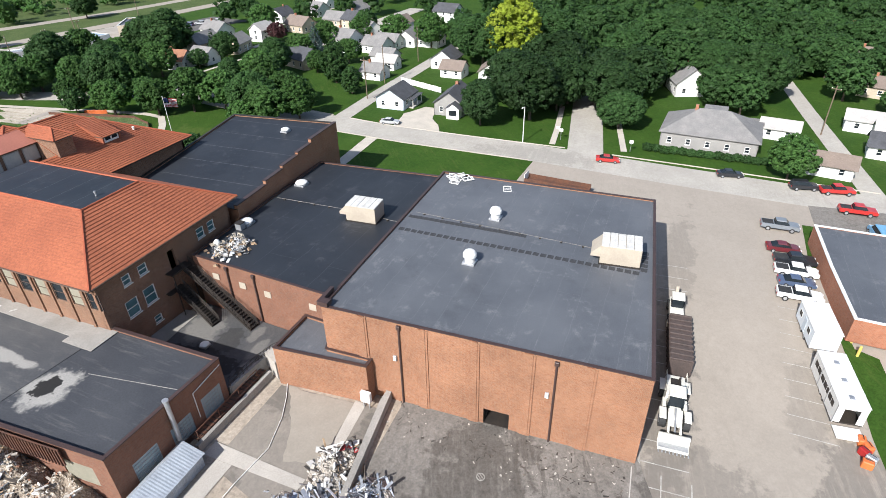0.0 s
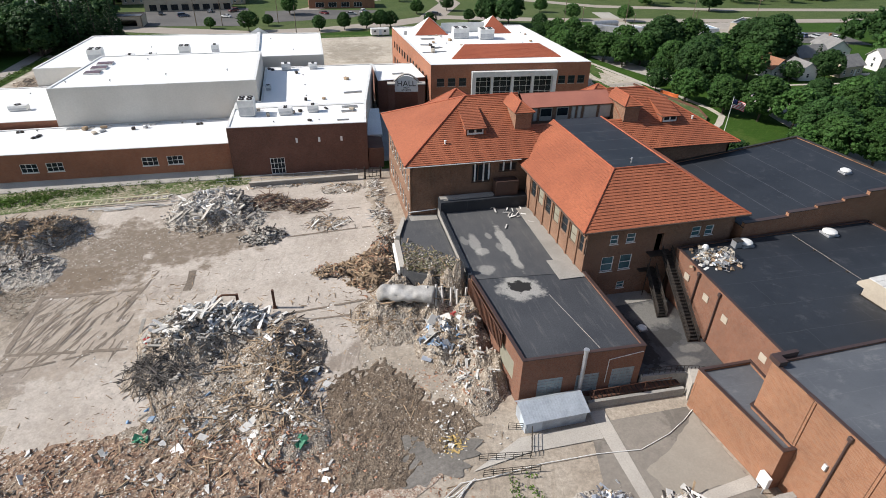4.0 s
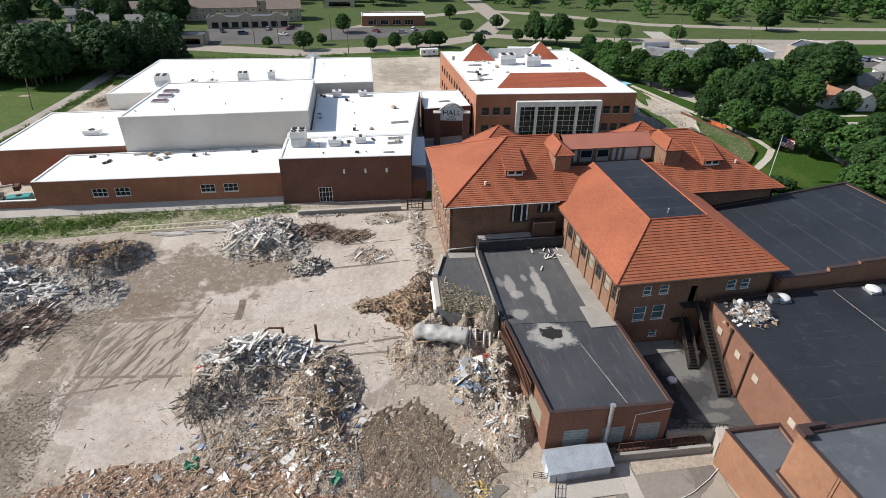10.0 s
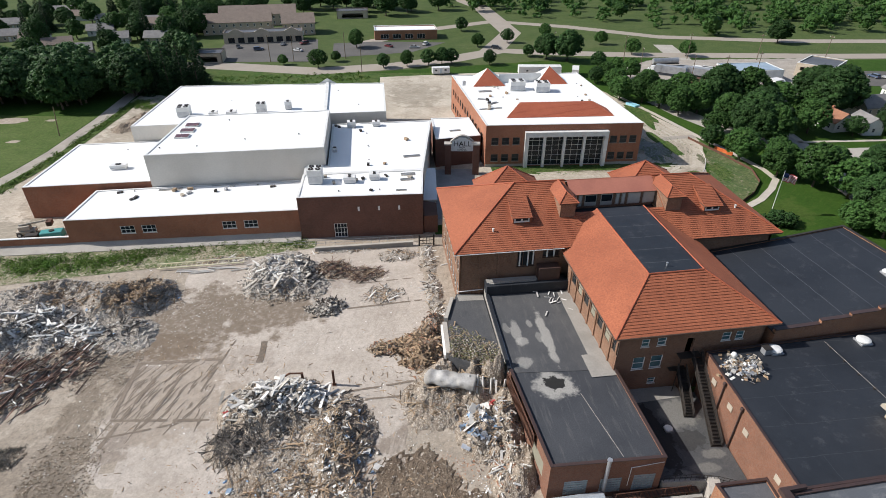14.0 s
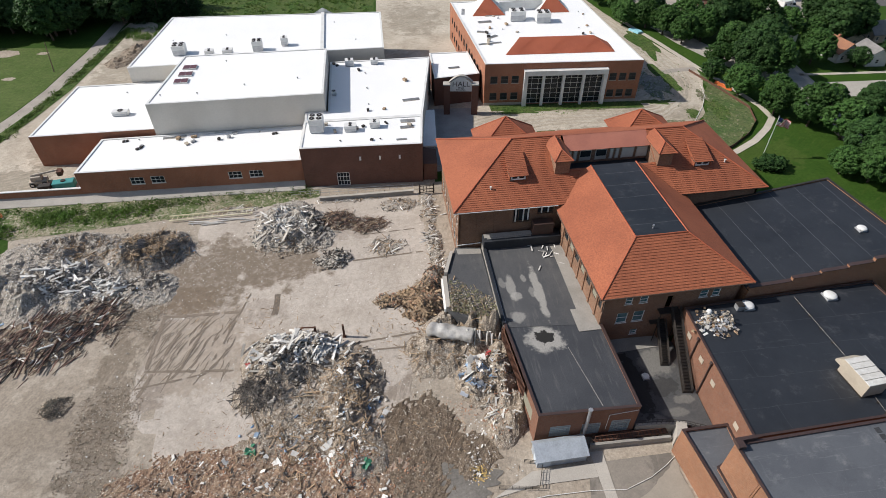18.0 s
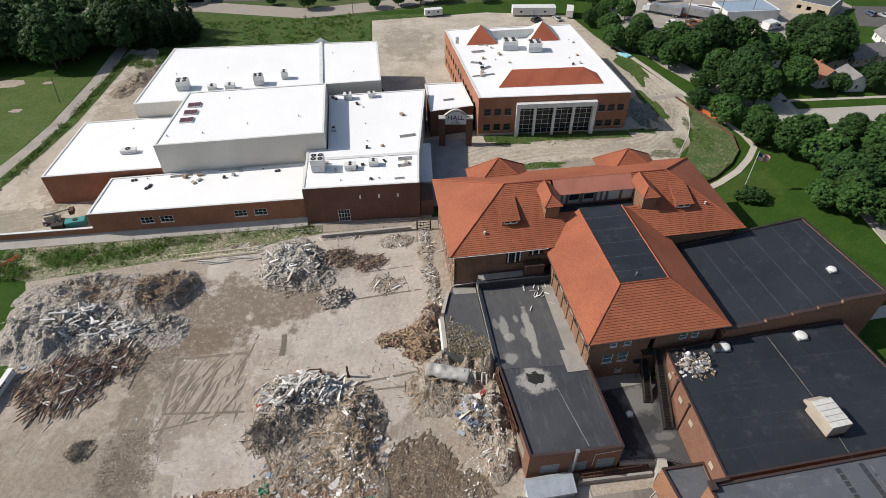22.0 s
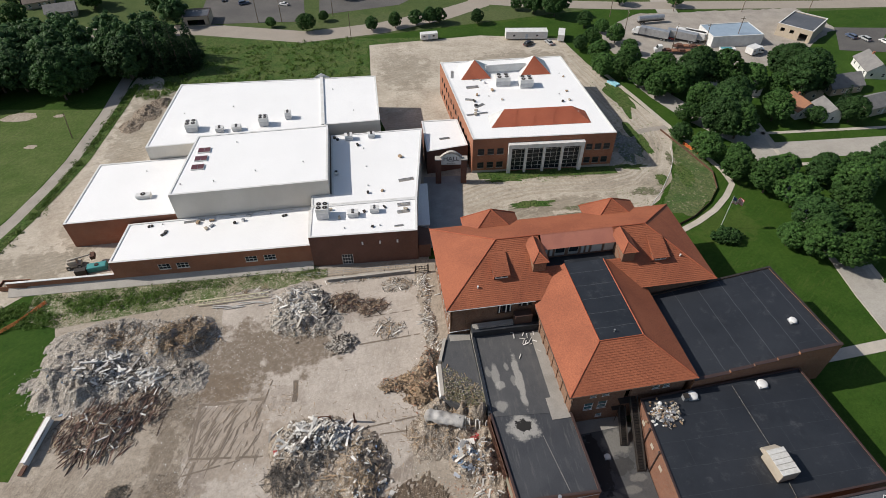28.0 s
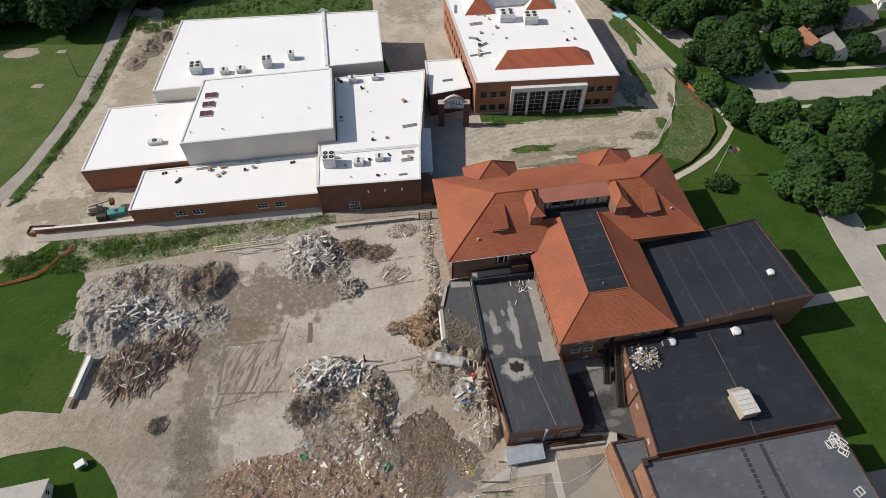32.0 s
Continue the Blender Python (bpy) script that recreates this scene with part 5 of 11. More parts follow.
white_block("east_link_block", "brick block with a white membrane roof", [(-46.5, 62.7), (-20.0, 62.1), (-14.6, 94.2), (-41.2, 94.3), (-41.4, 66.85), (-46.5, 66.85)], 0, 9.6, M["precast"])
white_block("entrance_link", "low link between the hall and the classroom block", [(-14.5, 84.5), (-2.3, 86.0), (-3.0, 100.5), (-14.0, 101.0)], 0, 7.8, M["brick_dark"])
can = thing("side_canopy", "flat white canopy at the side of the brick block", "canopy")
part("roof", prism(bmesh.new(), [(-20.8, 57.5), (-17.4, 57.3), (-15.8, 74.5), (-18.0, 74.6)], 4.0, 4.3), M["roof_white"], can)
part("wall", prism(bmesh.new(), [(-21.2, 50.3), (-18.2, 50.2), (-17.8, 56), (-20.6, 57.5)], 0, 4.2), M["brick_dark"], can)
part("post", boxed(-16.4, -16.1, 73.6, 73.9, 0, 4.0), M["white_metal"], can)
part("post", boxed(-17.9, -17.6, 58.5, 58.8, 0, 4.0), M["white_metal"], can)

# three-storey classroom block
n0, n1, n2, n3 = (-1.5, 83.0), (39.8, 80.1), (38.4, 129.5), (-3.6, 131.0)
nl = (Vector(n1) - Vector(n0)).length
nh = []
for z in (1.6, 6.2):
    for u in (1.6, 4.4, 7.2, 33.2, 35.8, 38.4):
        nh.append((u - 0.1, u + 1.8, z, z + 2.0))
port = (10.8, 31.6, 0.3, 9.2)
wl = (Vector(n3) - Vector(n0)).length
wh3 = [(3.0 + i * 3.6, 4.8 + i * 3.6, z, z + 2.0) for i in range(12) for z in (1.4, 6.0)]
newb = white_block("new_classroom_block", "new orange brick school block with a glazed front", [n0, n1, n2, n3], 0, 11.5, M["brick_new"], holes={0: nh + [(10.8, 31.6, 0.3, 8.6)], 3: wh3})
for h in nh:
    window(n0, n1, h, newb, M["mullion"], M["glass"], 1, 2, 0.06, 0.12, sill=M["concrete_pale"])
for h in wh3:
    window(n3, n0, h, newb, M["dark_metal"], M["glass"], 2, 1, 0.06, 0.12)
window(n0, n1, (10.8, 31.6, 0.3, 8.6), newb, M["white_metal"], M["glass"], 12, 6, 0.075, 0.15, "dark glazed curtain wall", "curtain_wall")
nd = (Vector(n1) - Vector(n0)).normalized()
nn = Vector((nd.y, -nd.x))


def front(u, out):
    c = Vector(n0) + nd * u + nn * out
    return (c.x, c.y)


part("portico_beam", prism(bmesh.new(), [front(10.2, 1.4), front(32.2, 1.4), front(32.2, -0.1), front(10.2, -0.1)], 8.6, 9.9), M["white_metal"], newb)
for u in (10.2, 31.2):
    part("portico_side", prism(bmesh.new(), [front(u, 1.3), front(u + 1.0, 1.3), front(u + 1.0, -0.1), front(u, -0.1)], 0, 8.6), M["white_metal"], newb)
for u in (15.4, 20.7, 26.0):
    part("portico_column", prism(bmesh.new(), [front(u - 0.35, 1.1), front(u + 0.35, 1.1), front(u + 0.35, 0.3), front(u - 0.35, 0.3)], 0, 8.6), M["white_metal"], newb)
part("stone_band", prism(bmesh.new(), [front(0, 0.05), front(10.2, 0.05), front(10.2, -0.0), front(0, -0.0)], 0, 0.8), M["concrete_pale"], newb)
part("stone_band", prism(bmesh.new(), [front(32.2, 0.05), front(nl, 0.05), front(nl, -0.0), front(32.2, -0.0)], 0, 0.8), M["concrete_pale"], newb)
# red roof skirts on the white roof
def skirt(cx, cy, w, d, z0, z1, inset, rz=-3.5, tile=True):
    s = new("roof_skirt")
    s.parent = newb
    s.matrix_local = pose(cx, cy, 0, 0, 0, rz)
    P = [(-w / 2, -d / 2, z0), (w / 2, -d / 2, z0), (w / 2, d / 2, z0), (-w / 2, d / 2, z0)]
    Q = [(-w / 2 + inset, d / 2 - 0.6, z1), (w / 2 - inset, d / 2 - 0.6, z1)]
    for pts in ((P[0], P[1], Q[1], Q[0]), (P[3], P[0], Q[0], Q[0]), (P[1], P[2], Q[1], Q[1])):
        bm = bmesh.new()
        courses(bm, *pts, 0.35, 0.04)
        part("tile_slope", bm, M["white_metal" if pts[0] == P[3] else "tile_new"], s)
    bm = bmesh.new()
    bm.faces.new([bm.verts.new(v) for v in (P[2], P[3], Q[0], Q[1])])
    part("back_slope", bm, M["white_metal"], s)


skirt(19.8, 90.6, 29.4, 6.6, 11.5, 13.8, 4.6)
for x in (6.5, 26.5):
    s = new("pyramid_roof")
    s.parent = newb
    s.matrix_local = pose(x, 122.5, 0, 0, 0, -3)
    for i, (A, B) in enumerate((((-5, -5), (5, -5)), ((5, -5), (5, 5)), ((5, 5), (-5, 5)), ((-5, 5), (-5, -5)))):
        bm = bmesh.new()
        courses(bm, (*A, 11.5), (*B, 11.5), (0, 0, 15.8), (0, 0, 15.8), 0.35, 0.04)
        part("pyramid_slope", bm, M["tile_new"] if i == 0 else M["white_metal"], s)
part("roof_screen", boxed(10, 23.5, 121, 121.3, 11.3, 14.2), M["white_metal"], newb)

# entrance arch
arch = thing("entrance_arch", "brick entrance arch with a white curved sign panel", "entrance", (-8.3, 79.6, 0), -8)
for x in (-3.6, 3.6):
    part("pier", boxed(x - 0.8, x + 0.8, -0.8, 0.8, 0, 8.2), M["brick_dark"], arch)
    part("pier_cap", boxed(x - 0.95, x + 0.95, -0.95, 0.95, 8.2, 8.5), M["concrete_pale"], arch)
bm = bmesh.new()
pts = [(-2.8, 6.4)] + [(-2.8 + 5.6 * i / 12, 8.6 + 1.5 * math.sin(math.pi * i / 12)) for i in range(13)] + [(2.8, 6.4)]
lo = [bm.verts.new((x, -0.35, z)) for x, z in pts]
hi = [bm.verts.new((x, 0.35, z)) for x, z in pts]
bm.faces.new(lo)
bm.faces.new(hi[::-1])
for i in range(len(pts)):
    j = (i + 1) % len(pts)
    bm.faces.new((lo[j], lo[i], hi[i], hi[j]))
bmesh.ops.recalc_face_normals(bm, faces=bm.faces[:])
part("sign_panel", bm, M["white_paint"], arch, "white sign panel")
bm = bmesh.new()
a = [bm.verts.new((-3.0 + 6.0 * i / 14, -0.45, 8.7 + 1.7 * math.sin(math.pi * i / 14))) for i in range(15)]
for i in range(14):
    p, q = a[i].co, a[i + 1].co
    for dy0, dy1 in ((-0.0, 0.9),):
        vs = [bm.verts.new((p.x, p.y + dy0, p.z)), bm.verts.new((q.x, q.y + dy0, q.z)), bm.verts.new((q.x, q.y + dy1, q.z)), bm.verts.new((p.x, p.y + dy1, p.z)),
              bm.verts.new((p.x, p.y + dy0, p.z + 0.3)), bm.verts.new((q.x, q.y + dy0, q.z + 0.3)), bm.verts.new((q.x, q.y + dy1, q.z + 0.3)), bm.verts.new((p.x, p.y + dy1, p.z + 0.3))]
        for f in ((0, 3, 2, 1), (4, 5, 6, 7), (0, 1, 5, 4), (2, 3, 7, 6), (1, 2, 6, 5), (3, 0, 4, 7)):
            bm.faces.new([vs[k] for k in f])
bmesh.ops.delete(bm, geom=a, context="VERTS")
part("arch_trim", bm, M["concrete_pale"], arch)

# ---- demolition rubble ----
M["rub_conc"] = mat("broken_concrete", (0.45, 0.415, 0.365), (0.35, 0.318, 0.275), 0.93, 0.5, 5, 0.2, 0.3, island=0.3)
M["rub_pale"] = mat("plaster_bits", (0.66, 0.64, 0.605), (0.53, 0.51, 0.475), 0.9, 0.5, 5, 0.15, 0.2, island=0.3)
M["rub_wood"] = mat("splintered_timber", (0.36, 0.262, 0.165), (0.215, 0.145, 0.092), 0.9, 0.6, 6, 0.25, 0.3, island=0.55)
# Near-black scrap, which also paints the shaded gaps between pieces.
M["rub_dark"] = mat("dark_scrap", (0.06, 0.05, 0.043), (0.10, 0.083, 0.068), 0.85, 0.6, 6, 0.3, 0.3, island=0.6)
M["rub_rust"] = mat("rusty_beams", (0.15, 0.085, 0.062), (0.10, 0.062, 0.05), 0.85, 0.6, 6, 0.3, 0.3, island=0.5)
M["rub_brick"] = mat("brick_bits", (0.35, 0.18, 0.108), (0.29, 0.165, 0.108), 0.92, 0.6, 6, 0.25, 0.3, island=0.45)
M["rub_metal"] = mat("torn_sheet_metal", (0.46, 0.48, 0.52), (0.33, 0.35, 0.38), 0.4, 0.6, 5, 0.2, 0.2, 0.5, island=0.45)
M["rub_blue"] = mat("blue_scraps", (0.16, 0.27, 0.42), (0.28, 0.36, 0.46), 0.7, 0.8, 5, 0.2, 0.1, island=0.4)
M["rub_yellow"] = mat("yellow_insulation", (0.52, 0.36, 0.12), (0.42, 0.29, 0.11), 0.85, 0.8, 5, 0.2, 0.2, island=0.4)
M["rub_green"] = mat("green_sheeting", (0.03, 0.17, 0.09), (0.05, 0.22, 0.12), 0.6, 0.8, 5, 0.2, 0.1)
M["rub_red"] = mat("red_sheeting", (0.42, 0.05, 0.05), (0.34, 0.05, 0.05), 0.6, 0.8, 5, 0.2, 0.1)
M["scrap_grey"] = mat("grey_brown_scrap", (0.13, 0.115, 0.1), (0.09, 0.078, 0.068), 0.85, 0.6, 6, 0.3, 0.3, island=0.6)
# Part of the dark chips paints shaded voids in the heaps.
M["mound"] = speckle("rubble_soil", (0.325, 0.258, 0.19), (0.25, 0.192, 0.138), (0.10, 0.076, 0.056), (0.50, 0.44, 0.36), 4.6, 0.3, 0.8, 0.26, 0.1)
M["mound_grey"] = speckle("grey_rubble_soil", (0.375, 0.335, 0.285), (0.305, 0.265, 0.22), (0.15, 0.128, 0.105), (0.52, 0.48, 0.425), 4.6, 0.3, 0.8, 0.22, 0.16)
M["mound_dust"] = speckle("dusty_rubble_soil", (0.312, 0.26, 0.203), (0.25, 0.2, 0.15), (0.14, 0.108, 0.08), (0.49, 0.44, 0.375), 5.2, 0.3, 0.7, 0.2, 0.12)
M["mound_red"] = speckle("brick_rubble_soil", (0.24, 0.148, 0.094), (0.262, 0.195, 0.138), (0.105, 0.06, 0.04), (0.50, 0.45, 0.38), 3.6, dark_share=0.24, pale_share=0.08)
RNG = np.random.default_rng(11)
CUBE = np.array([(x, y, z) for z in (-0.5, 0.5) for y in (-0.5, 0.5) for x in (-0.5, 0.5)])
QUADS = np.array([(0, 2, 3, 1), (4, 5, 7, 6), (0, 1, 5, 4), (2, 6, 7, 3), (0, 4, 6, 2), (1, 3, 7, 5)])


def turns(n, tilt, yaw=None, spread=math.pi):
    a = RNG.uniform(-spread, spread, n) + (0 if yaw is None else yaw)
    b, c = RNG.normal(0, tilt, n), RNG.normal(0, tilt, n)
    ca, sa, cb, sb, cc, sc = np.cos(a), np.sin(a), np.cos(b), np.sin(b), np.cos(c), np.sin(c)
    z, o = np.zeros(n), np.ones(n)
    Rz = np.stack([ca, -sa, z, sa, ca, z, z, z, o], -1).reshape(n, 3, 3)
    Ry = np.stack([cb, z, sb, z, o, z, -sb, z, cb], -1).reshape(n, 3, 3)
    Rx = np.stack([o, z, z, z, cc, -sc, z, sc, cc], -1).reshape(n, 3, 3)
    return Rz @ Ry @ Rx


def bits(places, sizes, rots, name, bend=0.12):
    """One mesh of many broken pieces."""
    n = len(places)
    shape = CUBE[None] * (1 + RNG.uniform(-bend, bend, (n, 8, 3)))
    v = np.einsum("nij,nkj->nki", rots, shape * sizes[:, None]) + places[:, None]
    f = (QUADS[None] + 8 * np.arange(n)[:, None, None]).reshape(-1, 4)
    me = bpy.data.meshes.new(name)
    me.from_pydata(v.reshape(-1, 3).tolist(), [], f.tolist())
    return me


def heap_height(lobes, x, y, seed):
    h = 0.0
    wob = 0.45 * noise.noise(Vector((x * 0.22 + seed, y * 0.22, seed)))
    for cx, cy, rx, ry, top in lobes:
        r = ((x - cx) / rx) ** 2 + ((y - cy) / ry) ** 2 + wob
        if r < 1:
            h = max(h, top * (1 - max(r, 0.0)) ** 1.1)
    if h > 0:
        h *= 0.85 + 0.6 * noise.noise(Vector((x * 0.35 + seed, y * 0.35, seed))) + 0.5 * noise.noise(Vector((x * 0.9, y * 0.9 + seed, seed)))
        h += 0.16 * noise.noise(Vector((x * 2.1, y * 2.1, seed)))
    return max(h, 0.0)


def heap(name, label, lobes, seed, soil, mixes, category="rubble pile"):
    """A rubble heap: an uneven mound strewn with broken pieces. mixes: (part name, material, count, length, width, thickness, tilt, areas)."""
    t = thing(name, label, category)
    x0, x1 = min(l[0] - 1.25 * l[2] for l in lobes), max(l[0] + 1.25 * l[2] for l in lobes)
    y0, y1 = min(l[1] - 1.25 * l[3] for l in lobes), max(l[1] + 1.25 * l[3] for l in lobes)
    st = 0.5
    nx, ny = int((x1 - x0) / st) + 2, int((y1 - y0) / st) + 2
    bm = bmesh.new()
    grid, hs = {}, {}
    for i in range(nx):
        for j in range(ny):
            hs[i, j] = heap_height(lobes, x0 + i * st, y0 + j * st, seed)
    for i in range(nx - 1):
        for j in range(ny - 1):
            c = ((i, j), (i + 1, j), (i + 1, j + 1), (i, j + 1))
            if max(hs[k] for k in c) > 0.05:
                for k in c:
                    if k not in grid:
                        x, y = x0 + k[0] * st, y0 + k[1] * st
                        grid[k] = bm.verts.new((x, y, lie(x, y) + (hs[k] + 0.06 if hs[k] > 0.05 else -0.05)))
                bm.faces.new([grid[k] for k in c])
    part("mound", bm, soil, t)
    for pname, material, n, ln, wd, th, tilt, area, *lay in mixes:
        src = area or lobes
        w = np.array([l[2] * l[3] for l in src], float)
        pick = RNG.choice(len(src), n, p=w / w.sum())
        rr, aa = np.abs(RNG.normal(0, 0.52, n)), RNG.uniform(0, 2 * math.pi, n)
        rr = np.where(rr > 1.25, RNG.uniform(0, 1, n), rr)
        rr = np.sqrt(rr * 0.9) * np.where(RNG.uniform(0, 1, n) < 0.12, 1.2, 1.0)
        u = RNG.uniform(0, 1, n) ** 1.9
        S = np.stack([ln[0] * (ln[1] / ln[0]) ** u, wd[0] * (wd[1] / wd[0]) ** (0.6 * u + 0.4 * RNG.uniform(0, 1, n)), RNG.uniform(*th, n)], -1)
        P, keep = np.zeros((n, 3)), np.ones(n, bool)
        shift = seed * 3.7 + 1.9 * len(pname)
        for i in range(n):
            cx, cy, rx, ry = src[pick[i]][:4]
            x, y = cx + rx * rr[i] * math.cos(aa[i]), cy + ry * rr[i] * math.sin(aa[i])
            x += 0.8 * noise.noise(Vector((x * 0.5, y * 0.5, seed + 1)))
            y += 0.8 * noise.noise(Vector((x * 0.5, y * 0.5, seed + 9)))
            P[i] = (x, y, lie(x, y) + heap_height(lobes, x, y, seed) + S[i, 2] * 0.2 + 0.05 + (S[i, 0] * 0.04 if tilt > 0.2 else 0))
            drift = noise.noise(Vector((x * 0.42, y * 0.42, shift))) + 0.6 * noise.noise(Vector((x * 1.2, y * 1.2, shift)))
            keep[i] = n < 120 or drift > RNG.uniform(-0.55, 0.25)
        ob = part(pname, bits(P[keep], S[keep], turns(int(keep.sum()), tilt, *lay), pname), material, t)
        tagged(ob, kind="stuff")
    return t


C, Wd, Pl, Dk, Ru, Br, Me, Bl = (M[k] for k in ("rub_conc", "rub_wood", "rub_pale", "rub_dark", "rub_rust", "rub_brick", "rub_metal", "rub_blue"))
GRIT = ((0.06, 0.32), (0.05, 0.2), (0.04, 0.13))
bigl = [(-47, 4.5, 8.5, 5.5, 2.9), (-38.5, -2, 5.5, 8, 1.9), (-51, -1.5, 5, 4, 1.0), (-38, -12, 5, 7, 1.3), (-46, -9, 9, 8, 0.6)]
heap("rubble_pile", "high heap of broken concrete and splintered timber on the slab", bigl, 1.7, M["mound_dust"], [
    # Pale broken concrete; its share on top also paints the top light.
    ("broken_concrete", Pl, 400, (0.6, 3.4), (0.18, 0.55), (0.08, 0.22), 0.3, [(-48, 5.5, 6.5, 3.8), (-43, 5, 5, 3)]),
    ("broken_beam", C, 200, (0.5, 3.4), (0.14, 0.5), (0.08, 0.22), 0.3, [(-48, 5, 7, 4.4), (-42, 4, 5, 4)]),
    # These pieces paint the shaded gaps between the slabs.
    ("dark_scrap", M["rub_dark"], 140, (0.3, 1.6), (0.1, 0.5), (0.05, 0.15), 0.4, [(-47, 5, 7, 4), (-50, 0, 5, 3)]),
    ("concrete_shard", C, 1100, (0.15, 1.1), (0.08, 0.4), (0.05, 0.18), 0.35, [(-47, 4.5, 8.5, 5.5), (-47, 4.5, 8.5, 5.5), (-43, -4, 8, 8)]),
    ("splintered_timber", Wd, 1900, (0.25, 3.8), (0.035, 0.13), (0.03, 0.09), 0.28, [(-37.5, -3, 4, 8), (-38, -10, 5, 6), (-41, -5, 6, 8), (-46, -11, 9, 8)]),
    ("brown_scrap", M["mound"], 1200, (0.12, 1.2), (0.05, 0.22), (0.03, 0.12), 0.35, [(-38, -4, 5, 9), (-43, -8, 8, 9)]),
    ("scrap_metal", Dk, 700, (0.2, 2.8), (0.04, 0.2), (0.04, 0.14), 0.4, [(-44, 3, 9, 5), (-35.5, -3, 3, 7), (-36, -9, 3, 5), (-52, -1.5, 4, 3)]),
    ("reinforcing_steel", M["scrap_grey"], 420, (1.0, 3.8), (0.04, 0.08), (0.04, 0.08), 0.25, [(-52, -1.5, 3.8, 3.0)]),
    ("crushed_brick", Br, 1500, (0.1, 0.5), (0.08, 0.25), (0.05, 0.16), 0.5, [(-45, -15, 10, 6), (-40, -16, 7, 5)]),
    ("rubble_gravel", C, 1900, *GRIT, 0.5, None),
    ("loose_plaster", Pl, 700, (0.12, 1.2), (0.08, 0.6), (0.03, 0.1), 0.3, [(-38, -4, 6, 10), (-42, -12, 10, 8)]),
    ("pale_panel", Pl, 16, (0.8, 2.4), (0.5, 1.3), (0.04, 0.12), 0.35, [(-38, -6, 6, 9), (-44, -13, 9, 7)]),
    ("long_plank", Wd, 36, (2.5, 5.5), (0.1, 0.24), (0.05, 0.1), 0.2, [(-40, -6, 7, 9), (-45, -14, 9, 7)]),
    ("blue_scrap", Bl, 26, (0.3, 1.0), (0.2, 0.7), (0.05, 0.2), 0.5, [(-37, -3, 4, 7), (-50, -10, 6, 6)]),
    ("green_sheeting", M["rub_green"], 14, (0.4, 1.2), (0.3, 0.9), (0.05, 0.2), 0.5, [(-52.5, -10.5, 0.9, 0.9), (-36.5, -15, 0.8, 0.8)]),
    ("red_sheeting", M["rub_red"], 12, (0.3, 0.8), (0.2, 0.5), (0.05, 0.15), 0.5, [(-54, 3.5, 0.5, 0.5), (-45, -17, 0.5, 0.5), (-42, -20, 0.6, 0.6)])])
heap("brick_spread", "low reddish spread of crushed brick and splinters", [(-53, -15, 12, 6, 0.5), (-43, -19, 12, 7, 0.6), (-62, -17, 10, 8, 0.5), (-48, -25, 15, 6, 0.4)], 3.3, M["mound_red"], [
    ("crushed_brick", Br, 2600, (0.07, 0.32), (0.06, 0.18), (0.04, 0.1), 0.5, None),
    ("rubble_gravel", C, 900, (0.07, 0.34), (0.06, 0.2), (0.04, 0.1), 0.5, None),
    ("splintered_timber", Wd, 800, (0.2, 3.2), (0.04, 0.13), (0.03, 0.08), 0.15, None),
    ("pale_panel", Pl, 9, (0.7, 2.0), (0.4, 1.1), (0.04, 0.12), 0.3, None),
    ("scrap_metal", Dk, 500, (0.2, 1.2), (0.06, 0.3), (0.04, 0.12), 0.3, None),
    ("grey_sheeting", Me, 22, (0.4, 1.6), (0.3, 1.0), (0.05, 0.3), 0.5, [(-59.5, -19.5, 1.3, 1.0)]),
    ("loose_plaster", Pl, 260, (0.15, 1.2), (0.1, 0.5), (0.03, 0.1), 0.2, None)])
heap("rubble_pile", "heap of tumbled concrete lumps near the wall", [(-50, 38, 7.6, 7.8, 2.0), (-46, 34, 5.5, 5.5, 1.2), (-53, 34, 4, 4, 0.8)], 4.2, M["mound_grey"], [
    ("broken_beam", C, 240, (0.6, 3.6), (0.16, 0.5), (0.1, 0.25), 0.35, None),
    ("broken_concrete", Pl, 170, (0.7, 4.4), (0.16, 0.5), (0.12, 0.26), 0.35, [(-50.5, 38, 5.5, 6)]),
    ("concrete_shard", C, 1100, (0.2, 1.5), (0.1, 0.5), (0.08, 0.3), 0.4, None),
    ("rubble_gravel", C, 2600, *GRIT, 0.5, None),
    ("brown_scrap", M["mound"], 700, (0.2, 1.4), (0.08, 0.4), (0.04, 0.15), 0.35, [(-49, 31.5, 6, 3)]),
    ("scrap_metal", Dk, 260, (0.3, 2.0), (0.06, 0.3), (0.05, 0.2), 0.5, [(-44.5, 36, 2, 4)])])
heap("scrap_heap", "tangle of dark reinforcing bars and pipes", [(-40, 38, 4.0, 3.2, 1.1), (-34, 36, 4, 2.6, 0.3)], 2.9, M["mound"], [
    ("reinforcing_steel", Ru, 420, (1.0, 4.5), (0.04, 0.09), (0.04, 0.09), 0.2, None), ("scrap_metal", Dk, 300, (0.3, 2.2), (0.05, 0.2), (0.05, 0.15), 0.3, None),
    ("splintered_timber", Wd, 300, (0.4, 3.0), (0.05, 0.16), (0.04, 0.1), 0.2, None), ("rubble_gravel", C, 500, *GRIT, 0.5, None)], "scrap heap")
heap("scrap_heap", "low heap of dark rubble on the slab", [(-41, 26.5, 3.4, 2.6, 1.0)], 6.1, M["mound_grey"], [
    ("broken_concrete", C, 260, (0.25, 1.4), (0.15, 0.5), (0.1, 0.3), 0.4, None), ("scrap_metal", Dk, 360, (0.3, 1.8), (0.05, 0.3), (0.05, 0.15), 0.4, None),
    ("rubble_gravel", C, 500, *GRIT, 0.5, None)], "scrap heap")
